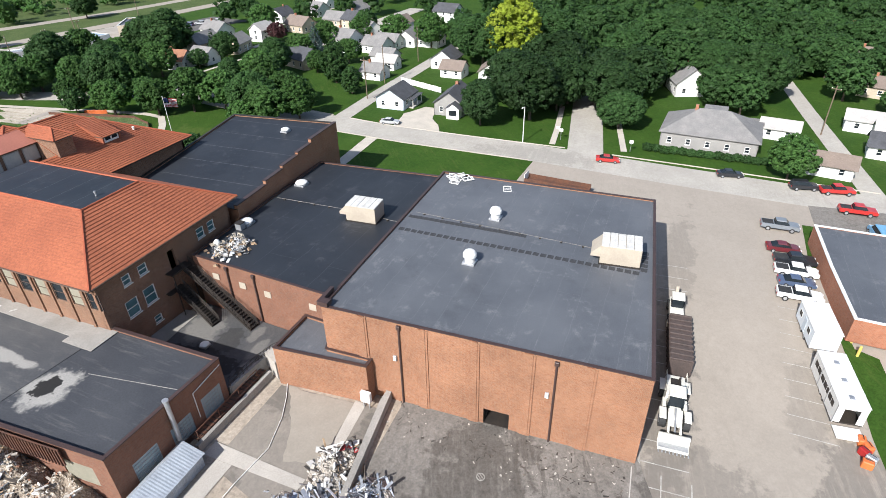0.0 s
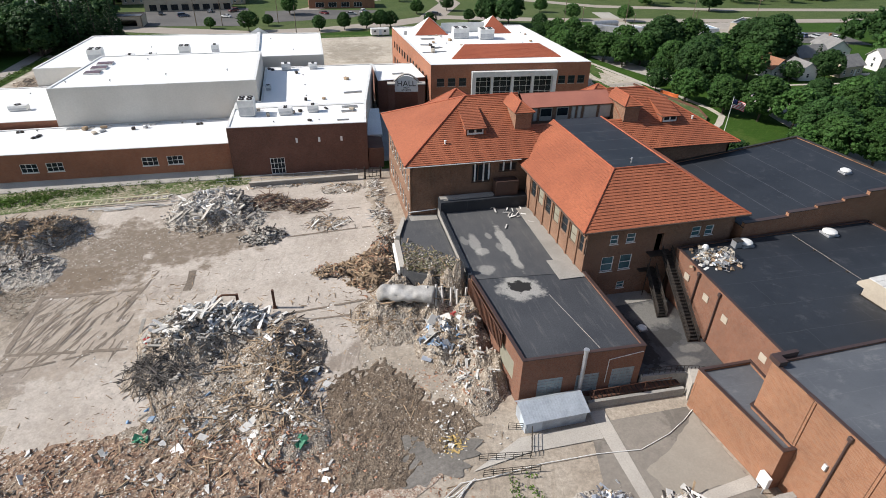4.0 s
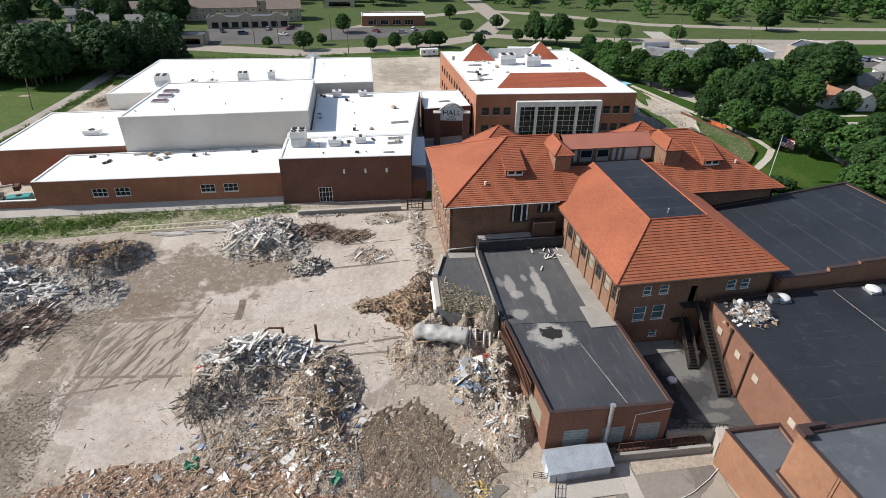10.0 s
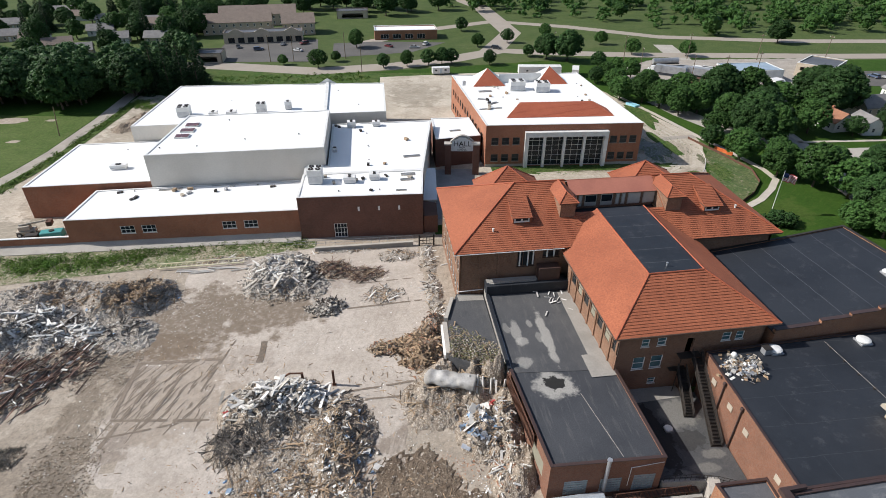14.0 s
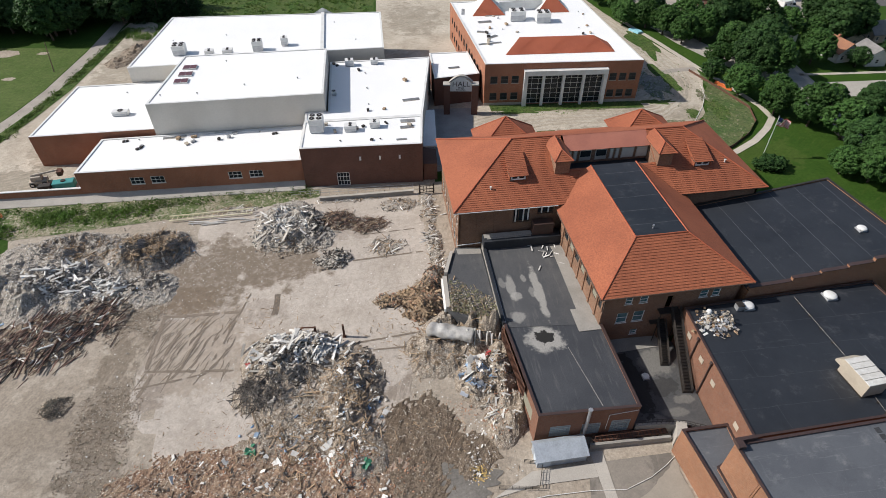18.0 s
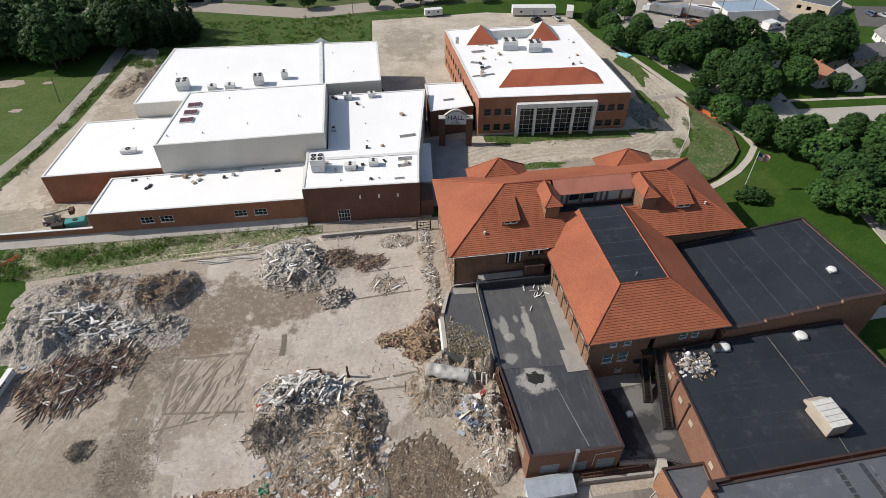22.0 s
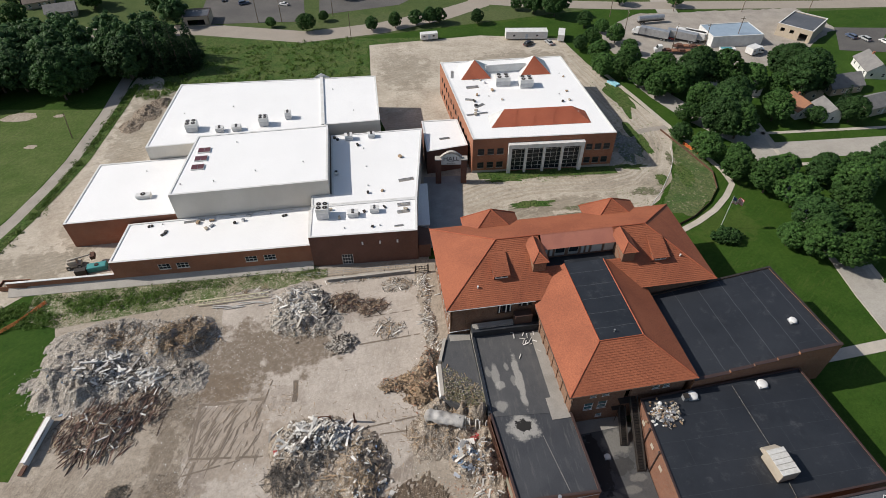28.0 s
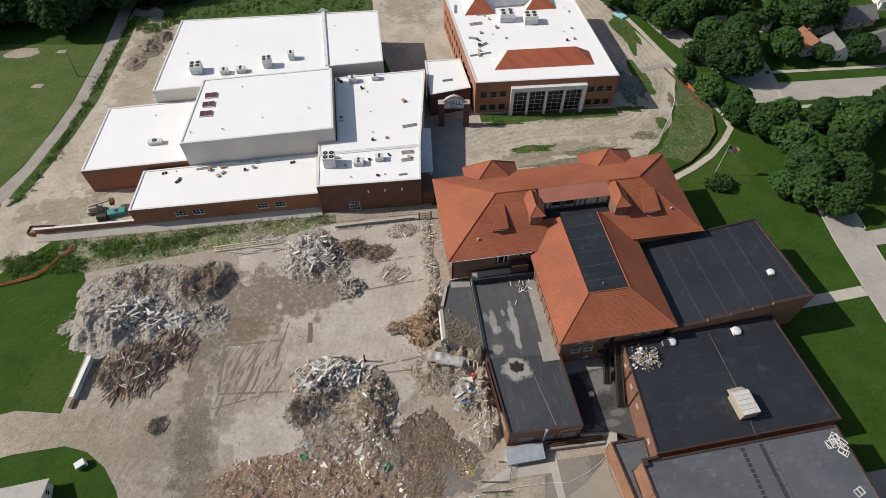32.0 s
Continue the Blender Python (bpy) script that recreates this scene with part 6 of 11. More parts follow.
west = [(-93, 26, 12.5, 9.5, 2.8), (-76, 33, 9, 6.5, 2.6), (-90, 36, 13, 5, 1.8), (-74, 23, 5.5, 5, 1.2), (-84, 23, 9, 6, 1.7)]
heap("rubble_pile", "long grey heap of crushed concrete and debris", west, 8.3, M["mound_grey"], [
    ("broken_concrete", Pl, 340, (0.5, 3.4), (0.16, 0.55), (0.1, 0.26), 0.35, [(-88, 26, 7, 5), (-82, 24, 6, 4)]),
    ("concrete_shard", C, 1600, (0.2, 1.2), (0.1, 0.45), (0.06, 0.25), 0.4, None),
    ("splintered_timber", Wd, 2300, (0.3, 3.2), (0.04, 0.15), (0.03, 0.1), 0.35, [(-75, 33, 6.5, 5.5), (-75, 33, 6.5, 5.5), (-88, 34, 7, 3)]),
    ("dead_brush", M["scrap_grey"], 1200, (0.4, 2.2), (0.03, 0.09), (0.03, 0.08), 0.4, [(-74.5, 33, 6.5, 5.5)]),
    ("brown_scrap", M["mound"], 1300, (0.2, 1.6), (0.08, 0.4), (0.04, 0.15), 0.35, [(-75, 33, 7, 5.5), (-90, 37, 10, 2)]),
    ("scrap_metal", Dk, 800, (0.3, 2.2), (0.05, 0.22), (0.05, 0.15), 0.4, [(-86, 26, 7, 5), (-74, 24, 4, 3)]),
    ("rubble_gravel", C, 7500, *GRIT, 0.5, None),
    ("white_gravel", Pl, 1500, (0.08, 0.45), (0.07, 0.25), (0.05, 0.14), 0.5, [(-90, 25, 13, 8), (-80, 22, 8, 5), (-95, 33, 7, 4)]),
    ("blue_scrap", Bl, 30, (0.3, 1.0), (0.2, 0.6), (0.05, 0.2), 0.5, None)])
heap("beam_pile", "loose stack of rusty steel beams and pipes", [(-88, 13, 9, 6.5, 1.3), (-81, 17, 6, 5, 1.0)], 5.5, M["mound"], [
    ("beam_tangle", Ru, 300, (2.0, 8.5), (0.06, 0.18), (0.06, 0.16), 0.12, None, 1.15, 0.4), ("loose_pipe", Ru, 160, (1.5, 7.0), (0.05, 0.12), (0.05, 0.12), 0.15, None), ("scrap_metal", Dk, 260, (0.6, 3.0), (0.06, 0.25), (0.05, 0.2), 0.3, None),
    ("broken_board", Pl, 60, (0.8, 4.5), (0.1, 0.3), (0.08, 0.2), 0.2, None), ("splintered_timber", Wd, 300, (0.4, 3.5), (0.06, 0.2), (0.05, 0.12), 0.2, None),
    ("rubble_gravel", C, 1500, *GRIT, 0.5, None)], "scrap heap")
heap("soil_heap", "brown heap of dug earth and clods beside the lane", [(-103.5, 133, 5, 6, 1.6), (-106.5, 126, 4, 5, 1.0), (-100, 139, 4, 4, 1.2)], 5.3, M["mound"], [
    ("soil_clod", M["mound"], 700, (0.1, 0.6), (0.08, 0.4), (0.06, 0.25), 0.5, None), ("rubble_gravel", C, 160, *GRIT, 0.5, None)])
M["twig"] = mat("dead_brush", (0.15, 0.135, 0.11), (0.10, 0.088, 0.072), 0.95, 1, 6, 0.2, 0.3, island=0.4)
heap("brush_heap", "small grey heap of dead brush on the drive", [(-81, -0.4, 2.4, 2.0, 0.5)], 1.1, M["mound"], [
    ("twig", M["twig"], 700, (0.3, 1.5), (0.02, 0.05), (0.02, 0.05), 0.3, None)], "brush heap")
heap("timber_pile", "brown heap of broken brick and boards beside the low roof", [(-25, 13, 4.2, 5, 2.9), (-31, 14.5, 4, 1.8, 0.5), (-22.5, 19, 2.4, 4, 1.2)], 3.6, M["mound"], [
    ("splintered_timber", Wd, 1500, (0.25, 2.4), (0.08, 0.4), (0.04, 0.12), 0.4, [(-26, 13, 4, 4.6), (-30, 14.5, 4, 1.6)]), ("crushed_brick", Br, 700, (0.15, 0.6), (0.1, 0.3), (0.06, 0.18), 0.5, None),
    ("scrap_metal", Dk, 500, (0.3, 1.6), (0.05, 0.3), (0.04, 0.14), 0.4, [(-22.5, 18, 2.6, 4), (-30, 14, 4, 1.6)]),
    ("rubble_gravel", C, 1100, *GRIT, 0.5, None)])
heap("rubble_pile", "mixed rubble spilling along the broken wing wall", [(-23.5, 4, 6, 3.6, 1.3), (-18, -3.5, 4.2, 5, 2.0), (-16.6, -11, 2.6, 4.5, 1.0), (-19, 4.2, 5.5, 3.4, 3.3), (-22.6, 7.0, 3.4, 3.4, 3.6), (-24, 0.5, 5, 3, 0.7), (-20.6, 7.0, 2.6, 2.2, 5.6), (-18.2, 5.4, 2.8, 2.2, 5.8), (-15.8, 4.0, 2.6, 2.0, 5.8), (-14.8, -2.5, 2.6, 5.5, 3.8), (-14.6, -9, 2.2, 4.5, 2.6)], 7.7, M["mound_dust"], [
    ("broken_concrete", Pl, 90, (0.2, 2.4), (0.06, 0.38), (0.06, 0.25), 0.45, [(-18.5, -2, 3.5, 3.5), (-16.5, -9, 2.4, 5)]),
    ("concrete_shard", C, 300, (0.15, 1.0), (0.08, 0.35), (0.05, 0.2), 0.45, [(-17.5, -5, 3.6, 7)]), ("brown_scrap", M["mound"], 500, (0.12, 1.0), (0.05, 0.22), (0.03, 0.12), 0.35, None), ("pale_panel", Pl, 14, (1.0, 2.2), (0.8, 1.6), (0.04, 0.1), 0.4, [(-18.5, -2.2, 2.4, 2)]),
    ("splintered_timber", Wd, 560, (0.3, 2.4), (0.05, 0.16), (0.04, 0.1), 0.35, [(-24, 3, 6, 4), (-18, -2, 4, 8)]), ("crushed_brick", Br, 160, (0.12, 0.5), (0.1, 0.25), (0.06, 0.16), 0.5, [(-17, -8, 3, 6)]),
    ("scrap_metal", Dk, 420, (0.3, 1.6), (0.05, 0.3), (0.04, 0.14), 0.45, [(-18, -4, 3.5, 5), (-20, 4, 5, 3)]),
    ("rubble_gravel", C, 1700, *GRIT, 0.5, None), ("grey_sheeting", Me, 60, (0.3, 1.6), (0.2, 0.9), (0.03, 0.15), 0.6, [(-18.5, -3.5, 3, 3)]),
    ("blue_scrap", Bl, 34, (0.3, 1.2), (0.25, 0.8), (0.05, 0.2), 0.5, [(-19, -3.5, 2.6, 2.2)]), ("red_sheeting", M["rub_red"], 10, (0.5, 1.2), (0.4, 0.9), (0.05, 0.2), 0.5, [(-16.6, 0.5, 0.8, 0.8)])])
heap("sheet_metal_pile", "heap of torn grey sheet metal and ducting", [(-9, -31, 5.5, 4.6, 2.6), (-2, -30.2, 3.5, 2.2, 1.1), (-6, -35, 5, 3, 1.6)], 9.4, M["mound_grey"], [
    ("torn_sheet_metal", Me, 1500, (0.4, 3.2), (0.06, 0.5), (0.02, 0.05), 0.6, [(-9, -31, 5.2, 4.2), (-6, -35, 4.5, 2.6)]), ("dented_duct", M["galv"], 60, (0.8, 2.4), (0.12, 0.35), (0.1, 0.25), 0.4, [(-9, -31, 4.5, 3.6)]), ("broken_concrete", C, 160, (0.2, 1.2), (0.15, 0.5), (0.1, 0.3), 0.45, None),
    ("loose_plaster", Pl, 110, (0.3, 2.4), (0.2, 1.1), (0.04, 0.12), 0.5, [(-2, -30, 3.4, 2.2), (-13, -31, 2.5, 3)]), ("splintered_timber", Wd, 120, (0.4, 2.6), (0.05, 0.2), (0.04, 0.1), 0.3, None), ("red_sheeting", M["rub_red"], 8, (0.4, 0.9), (0.3, 0.6), (0.04, 0.12), 0.4, [(0.5, -31, 1.5, 1)]), ("scrap_metal", Dk, 700, (0.3, 2.2), (0.04, 0.2), (0.04, 0.14), 0.5, None),
    ("rubble_gravel", C, 900, *GRIT, 0.5, None)], "scrap heap")
heap("soil_heap", "flattened brown soil mixed with chips of brick", [(-29, -10.5, 6.5, 6.5, 0.35), (-31, -18, 7, 4.5, 0.35), (-22, -15, 4, 4, 0.3)], 2.2, M["soil_brown"], [
    ("crushed_brick", Br, 260, (0.08, 0.35), (0.06, 0.2), (0.04, 0.1), 0.4, [(-33, -17, 6, 4)]), ("splintered_timber", Wd, 170, (0.2, 1.9), (0.04, 0.12), (0.03, 0.08), 0.12, [(-29, -9.5, 4, 2.2), (-28, -12, 8, 5)]),
    ("rubble_gravel", C, 350, (0.06, 0.3), (0.05, 0.2), (0.04, 0.1), 0.4, None), ("soil_clod", M["soil_brown"], 500, (0.06, 0.24), (0.05, 0.16), (0.03, 0.09), 0.4, None),
    ("loose_plaster", Pl, 150, (0.1, 0.5), (0.08, 0.3), (0.03, 0.1), 0.3, [(-20.5, -13, 3, 4), (-21, -18, 2.6, 2.4)]),
    ("yellow_scrap", M["rub_yellow"], 90, (0.15, 0.9), (0.06, 0.25), (0.03, 0.1), 0.3, [(-21, -18.3, 1.8, 1.4)])])
M["tank_grey"] = mat("dusty_tank", (0.42, 0.41, 0.395), (0.27, 0.255, 0.235), 0.7, 0.5, 4, 0.25, 0.5)
heap("wall_debris", "narrow spill of boards and plaster along the old school wall", [(-21.6, 28, 1.9, 6.5, 0.55), (-21.4, 39, 1.7, 7, 0.5), (-20.5, 22.5, 2.2, 2.2, 0.5)], 6.6, M["mound_grey"], [
    ("broken_board", Pl, 90, (0.5, 3.6), (0.08, 0.3), (0.04, 0.12), 0.2, None), ("splintered_timber", Wd, 260, (0.3, 2.2), (0.04, 0.14), (0.03, 0.09), 0.25, None),
    ("rubble_gravel", C, 900, *GRIT, 0.5, None), ("scrap_metal", Dk, 160, (0.3, 1.8), (0.04, 0.2), (0.04, 0.12), 0.3, None)])
heap("edge_debris", "scattered boards and rubble along the slab edge", [(-62, 44.6, 6, 1.4, 0.35), (-37, 45.4, 8, 1.2, 0.35), (-27.5, 42, 4.5, 2.6, 0.25), (-31, 29, 4, 3, 0.12)], 4.9, M["mound_grey"], [
    ("broken_board", Pl, 120, (0.4, 4.0), (0.06, 0.3), (0.03, 0.1), 0.12, None), ("splintered_timber", Wd, 420, (0.3, 3.4), (0.04, 0.14), (0.03, 0.09), 0.15, None),
    ("rubble_gravel", C, 1100, *GRIT, 0.5, None), ("scrap_metal", Dk, 260, (0.3, 2.4), (0.03, 0.16), (0.03, 0.1), 0.2, None)])
tank = thing("steel_tank", "badly crumpled grey cylindrical tank lying in rubble", "tank")
bm = bmesh.new()
a0, a1 = Vector((-25.6, 6.2, 1.3)), Vector((-18.4, 2.9, 2.2))
ax = (a1 - a0).normalized()
sx = Vector((-ax.y, ax.x, 0)).normalized()
rings = []
for i in range(23):
    u = i / 22
    r = 1.0 * (min(1.0, 0.35 + 0.65 * math.sin(math.pi * min(u * 6, 0.5))) if u < 0.09 else 1.0) * 1.15 * (1.0 - 0.22 * abs(noise.noise(Vector((u * 7, 2.2, 0)))))
    rings.append([bm.verts.new(a0.lerp(a1, u) + sx * (r * math.cos(q * math.pi / 10) * (1.15 + 0.34 * noise.noise(Vector((u * 9, q * 0.6, 1))))) + Vector((0, 0, r * math.sin(q * math.pi / 10) * (0.95 + 0.26 * noise.noise(Vector((u * 7, q * 0.4, 5))))))) for q in range(20)])
for i in range(22):
    for q in range(20):
        bm.faces.new((rings[i][q], rings[i][(q + 1) % 20], rings[i + 1][(q + 1) % 20], rings[i + 1][q]))
bm.faces.new(rings[0][::-1])
bm.faces.new(rings[-1])
for f in bm.faces:
    f.smooth = len(f.verts) == 4
part("shell", bm, M["tank_grey"], tank)
for i in range(9):
    x = -19.4 + i * 0.62
    solo("leaning_board", bar(bmesh.new(), (x + 0.4 * (i % 3), 2.2 - 0.1 * i, 0.9), (x + 0.3 * ((i * 2) % 3), 3.5 - 0.25 * i, 3.3 + 0.25 * (i % 2)), 0.17, 4), M["rub_pale"], "broken white board leaning on the slab edge", "board")


def litter(name, label, n, area, material, ln, wd, th, tilt=0.12):
    """Loose bits strewn over the open yard, in drifts."""
    out = []
    while len(out) < n:
        x, y = RNG.uniform(area[0], area[1]), RNG.uniform(area[2], area[3])
        if noise.noise(Vector((x * 0.09, y * 0.09, len(name)))) + 0.35 * noise.noise(Vector((x * 0.4, y * 0.4, 3))) > RNG.uniform(-0.35, 0.5):
            out.append((x, y, lie(x, y) + 0.07))
    P = np.array(out)
    S = np.stack([RNG.uniform(*ln, n), RNG.uniform(*wd, n), RNG.uniform(*th, n)], -1)
    ob = new(name, bits(P, S, turns(n, tilt), name))
    ob.data.materials.append(material)
    return tagged(ob, label, "litter", kind="stuff")


litter("concrete_litter", "small broken concrete strewn over the yard", 4600, (-78, -15, -22, 47), C, (0.06, 0.22), (0.05, 0.16), (0.02, 0.05))
litter("timber_litter", "splinters of wood strewn over the yard", 800, (-68, -15, -24, 20), Wd, (0.2, 1.2), (0.03, 0.1), (0.02, 0.06))
litter("brick_litter", "brick chips strewn over the yard", 4200, (-70, -16, -42, -6), Br, (0.06, 0.25), (0.05, 0.16), (0.02, 0.05))
litter("pale_litter", "pale plaster bits strewn over the yard", 420, (-76, -15, -30, 47), Pl, (0.08, 0.3), (0.06, 0.22), (0.03, 0.06))
litter("loose_soil", "clods along the edge of the drive", 4500, (-78, -69, -30, 25), M["mound"], (0.06, 0.24), (0.05, 0.18), (0.03, 0.08))

litter("wall_litter", "rubble strewn at the foot of the gymnasium wall", 60, (3.5, 9.2, -58, -32), C, (0.08, 0.3), (0.06, 0.2), (0.03, 0.1))
litter("wall_litter", "dark scraps strewn at the foot of the gymnasium wall", 120, (4.5, 9.2, -58, -32), Dk, (0.1, 0.7), (0.04, 0.2), (0.03, 0.08))

# ---- houses ----
M["siding_white"] = mat("white_siding", (0.74, 0.73, 0.70), (0.66, 0.65, 0.62), 0.7, 0.5, 6, 0.05, 0.1)
M["siding_blue"] = mat("pale_blue_siding", (0.52, 0.58, 0.63), (0.47, 0.53, 0.58), 0.7, 0.5, 6, 0.05, 0.1)
M["siding_grey"] = mat("grey_siding", (0.30, 0.29, 0.27), (0.25, 0.24, 0.23), 0.75, 0.5, 6, 0.08, 0.1)
M["siding_tan"] = mat("tan_siding", (0.50, 0.42, 0.32), (0.44, 0.37, 0.28), 0.75, 0.5, 6, 0.08, 0.1)
M["shingle_dark"] = mat("dark_shingles", (0.075, 0.077, 0.085), (0.055, 0.056, 0.06), 0.9, 0.5, 4, 0.25, 0.4)
M["shingle_grey"] = mat("grey_shingles", (0.22, 0.21, 0.20), (0.17, 0.165, 0.16), 0.9, 0.5, 4, 0.22, 0.4)
M["shingle_brown"] = mat("brown_shingles", (0.21, 0.165, 0.135), (0.17, 0.135, 0.112), 0.9, 0.5, 4, 0.22, 0.4)
M["shingle_red"] = mat("red_shingles", (0.29, 0.135, 0.075), (0.23, 0.11, 0.066), 0.9, 0.5, 4, 0.2, 0.4)
M["shingle_pale"] = mat("pale_shingles", (0.42, 0.40, 0.37), (0.36, 0.34, 0.32), 0.9, 0.5, 4, 0.15, 0.3)


def house(x, y, rz, w, d, h, rise, walls, roof, label, hip=False, chimney=True, rows=(0.9,), garage=False, name="house", category="house", over=0.45):
    """A house w along its ridge and d deep, with openings, eaves and a gabled or hipped roof."""
    b = thing(name, label, category, (x, y, lie(x, y)), rz)
    P = [(-w / 2, -d / 2), (w / 2, -d / 2), (w / 2, d / 2), (-w / 2, d / 2)]
    for i in range(4):
        p0, p1 = P[i], P[(i + 1) % 4]
        L = (Vector(p1) - Vector(p0)).length
        holes = []
        if garage and i == 0:
            holes = [(L * 0.2, L * 0.8, 0.02, 2.2)]
        else:
            n = max(1, int(L / 3.2))
            for z in rows:
                for k in range(n):
                    u = L * (k + 0.5) / n
                    holes.append((u - 0.5, u + 0.5, z, min(z + 1.3, h - 0.3)))
            if i == 0 and not garage:
                u = L * 0.5 - 0.5 if n % 2 == 0 else L * 0.5 + L / n / 2 - 0.5
                holes.append((u, u + 1.0, 0.02, 2.1))
        wall("wall", p0, p1, 0, h, 0.2, holes, walls, b)
        for hh in holes:
            if hh[2] < 0.1:
                window(p0, p1, hh, b, M["white_paint"], M["white_paint"], 1, 4 if garage else 2, 0.05, 0.08, name="door")
            else:
                window(p0, p1, hh, b, M["white_paint"], M["glass"], 1, 2, 0.07, 0.06, sill=M["white_paint"])
    X, Y = w / 2 + over, d / 2 + over
    zt, ze = h + rise, h - over * rise / (d / 2)
    if hip:
        run = d / 2 + over
        a = max(0.0, w / 2 + over - run)
        quads = [((-X, -Y, ze), (X, -Y, ze), (a, 0, zt), (-a, 0, zt)), ((X, -Y, ze), (X, Y, ze), (a, 0, zt)), ((X, Y, ze), (-X, Y, ze), (-a, 0, zt), (a, 0, zt)), ((-X, Y, ze), (-X, -Y, ze), (-a, 0, zt))]
    else:
        quads = [((-X, -Y, ze), (X, -Y, ze), (X, 0, zt), (-X, 0, zt)), ((X, Y, ze), (-X, Y, ze), (-X, 0, zt), (X, 0, zt))]
        for s in (-1, 1):
            bm = bmesh.new()
            vs = [bm.verts.new(v) for v in ((s * w / 2, -d / 2, h), (s * w / 2, d / 2, h), (s * w / 2, 0, zt - 0.1), (s * (w / 2 - 0.2), -d / 2, h), (s * (w / 2 - 0.2), d / 2, h), (s * (w / 2 - 0.2), 0, zt - 0.1))]
            for f in ((0, 1, 2), (5, 4, 3), (0, 2, 5, 3), (2, 1, 4, 5)):
                bm.faces.new([vs[i] for i in f])
            bmesh.ops.recalc_face_normals(bm, faces=bm.faces[:])
            part("gable", bm, walls, b)
    for q in quads:
        bm = bmesh.new()
        up = [bm.verts.new((v[0], v[1], v[2] + 0.14)) for v in q]
        dn = [bm.verts.new(v) for v in q]
        bm.faces.new(up)
        bm.faces.new(dn[::-1])
        for i in range(len(q)):
            j = (i + 1) % len(q)
            bm.faces.new((dn[i], dn[j], up[j], up[i]))
        bmesh.ops.recalc_face_normals(bm, faces=bm.faces[:])
        part("roof_slope", bm, roof, b)
    if hip:
        part("ceiling", boxed(-w / 2, w / 2, -d / 2, d / 2, h - 0.05, h - 0.01), walls, b)
    if chimney:
        part("chimney", boxed(w * 0.18, w * 0.18 + 0.6, -0.3, 0.4, h, zt + 0.8), M["brick_new"], b)
    return b


S = M
cot = house(101.2, 13.6, 2, 8.6, 7.8, 2.9, 2.3, S["siding_blue"], S["shingle_dark"], "pale blue cottage with a dark shingle roof", chimney=False)
part("porch_floor", boxed(-2.0, 4.0, -5.6, -3.95, 0, 0.3), M["walk"], cot)
for x in (-1.8, 1.0, 3.8):
    part("porch_post", boxed(x - 0.08, x + 0.08, -5.5, -5.34, 0.3, 2.35), S["white_paint"], cot)
part("porch_roof", prism(bmesh.new(), [(-2.3, -5.8), (4.3, -5.8), (4.3, -4.3), (-2.3, -4.3)], 2.35, 2.5), S["shingle_dark"], cot)
cot = house(102.4, -2.4, 4, 10.5, 7.6, 3.2, 2.7, S["siding_grey"], S["shingle_dark"], "grey cottage with a dark gabled roof and a white porch")
part("porch", boxed(-7.6, -5.26, -3.4, -0.2, 0, 2.6), S["siding_white"], cot)
part("porch_window", boxed(-7.64, -7.6, -2.8, -0.8, 0.9, 2.2), M["glass"], cot)
for a, b in ((-3.8, -1.8), (0.2, -1.8)):
    bm = bmesh.new()
    vs = [bm.verts.new(v) for v in ((-7.9, a, 2.5), (-5.2, a, 2.5), (-5.2, b, 3.9), (-7.9, b, 3.9), (-7.9, a, 2.62), (-5.2, a, 2.62), (-5.2, b, 4.02), (-7.9, b, 4.02))]
    for f in ((0, 1, 2, 3), (4, 5, 6, 7), (0, 1, 5, 4), (3, 2, 6, 7), (0, 3, 7, 4), (1, 2, 6, 5)):
        bm.faces.new([vs[k] for k in f])
    bmesh.ops.recalc_face_normals(bm, faces=bm.faces[:])
    part("porch_roof", bm, S["shingle_dark"], cot)
bm = bmesh.new()
bm.faces.new([bm.verts.new(v) for v in ((-7.6, -3.4, 2.6), (-7.6, -0.2, 2.6), (-7.6, -1.8, 3.75))])
part("porch_gable", bm, S["siding_white"], cot)
fence = thing("garden_fence", "white board fence round a back garden", "fence", (0, 0, 0))
fa, fb = Vector((120.2, 21.6, 0)), Vector((114.2, 6.4, 0))
for i in range(8):
    p, q = fa.lerp(fb, i / 7), fa.lerp(fb, (i + 1) / 7)
    part("post", boxed(p.x - 0.07, p.x + 0.07, p.y - 0.07, p.y + 0.07, 0, 1.75), S["white_paint"], fence)
    if i < 7:
        wall("panel", (p.x, p.y), (q.x, q.y), 0.12, 1.65, 0.04, [], S["white_paint"], fence)
g = house(100.5, -63, 86, 19.0, 13.0, 3.4, 3.6, S["siding_grey"], S["shingle_grey"], "long grey bungalow with a hipped shingle roof", hip=True)
part("roof_dormer", boxed(-1.8, 1.8, -5.2, -1.5, 4.4, 6.2), S["siding_grey"], g)
bm = bmesh.new()
prism(bm, [(-2.4, -5.7), (2.4, -5.7), (2.4, -0.5), (-2.4, -0.5)], 6.2, 6.4)
part("dormer_roof", bm, S["shingle_grey"], g)
part("dormer_window", boxed(-1.2, 1.2, -5.26, -5.2, 4.9, 5.7), S["white_paint"], g)
part("sun_porch", boxed(-9.8, -5.6, -9.4, -6.5, 0, 3.0), S["siding_grey"], g)
part("porch_windows", boxed(-9.6, -5.8, -9.46, -9.4, 1.0, 2.6), S["white_paint"], g)
bm = bmesh.new()
prism(bm, [(-10.2, -9.9), (-5.2, -9.9), (-5.2, -6.2), (-10.2, -6.2)], 3.0, 3.25)
part("porch_roof", bm, S["shingle_grey"], g)
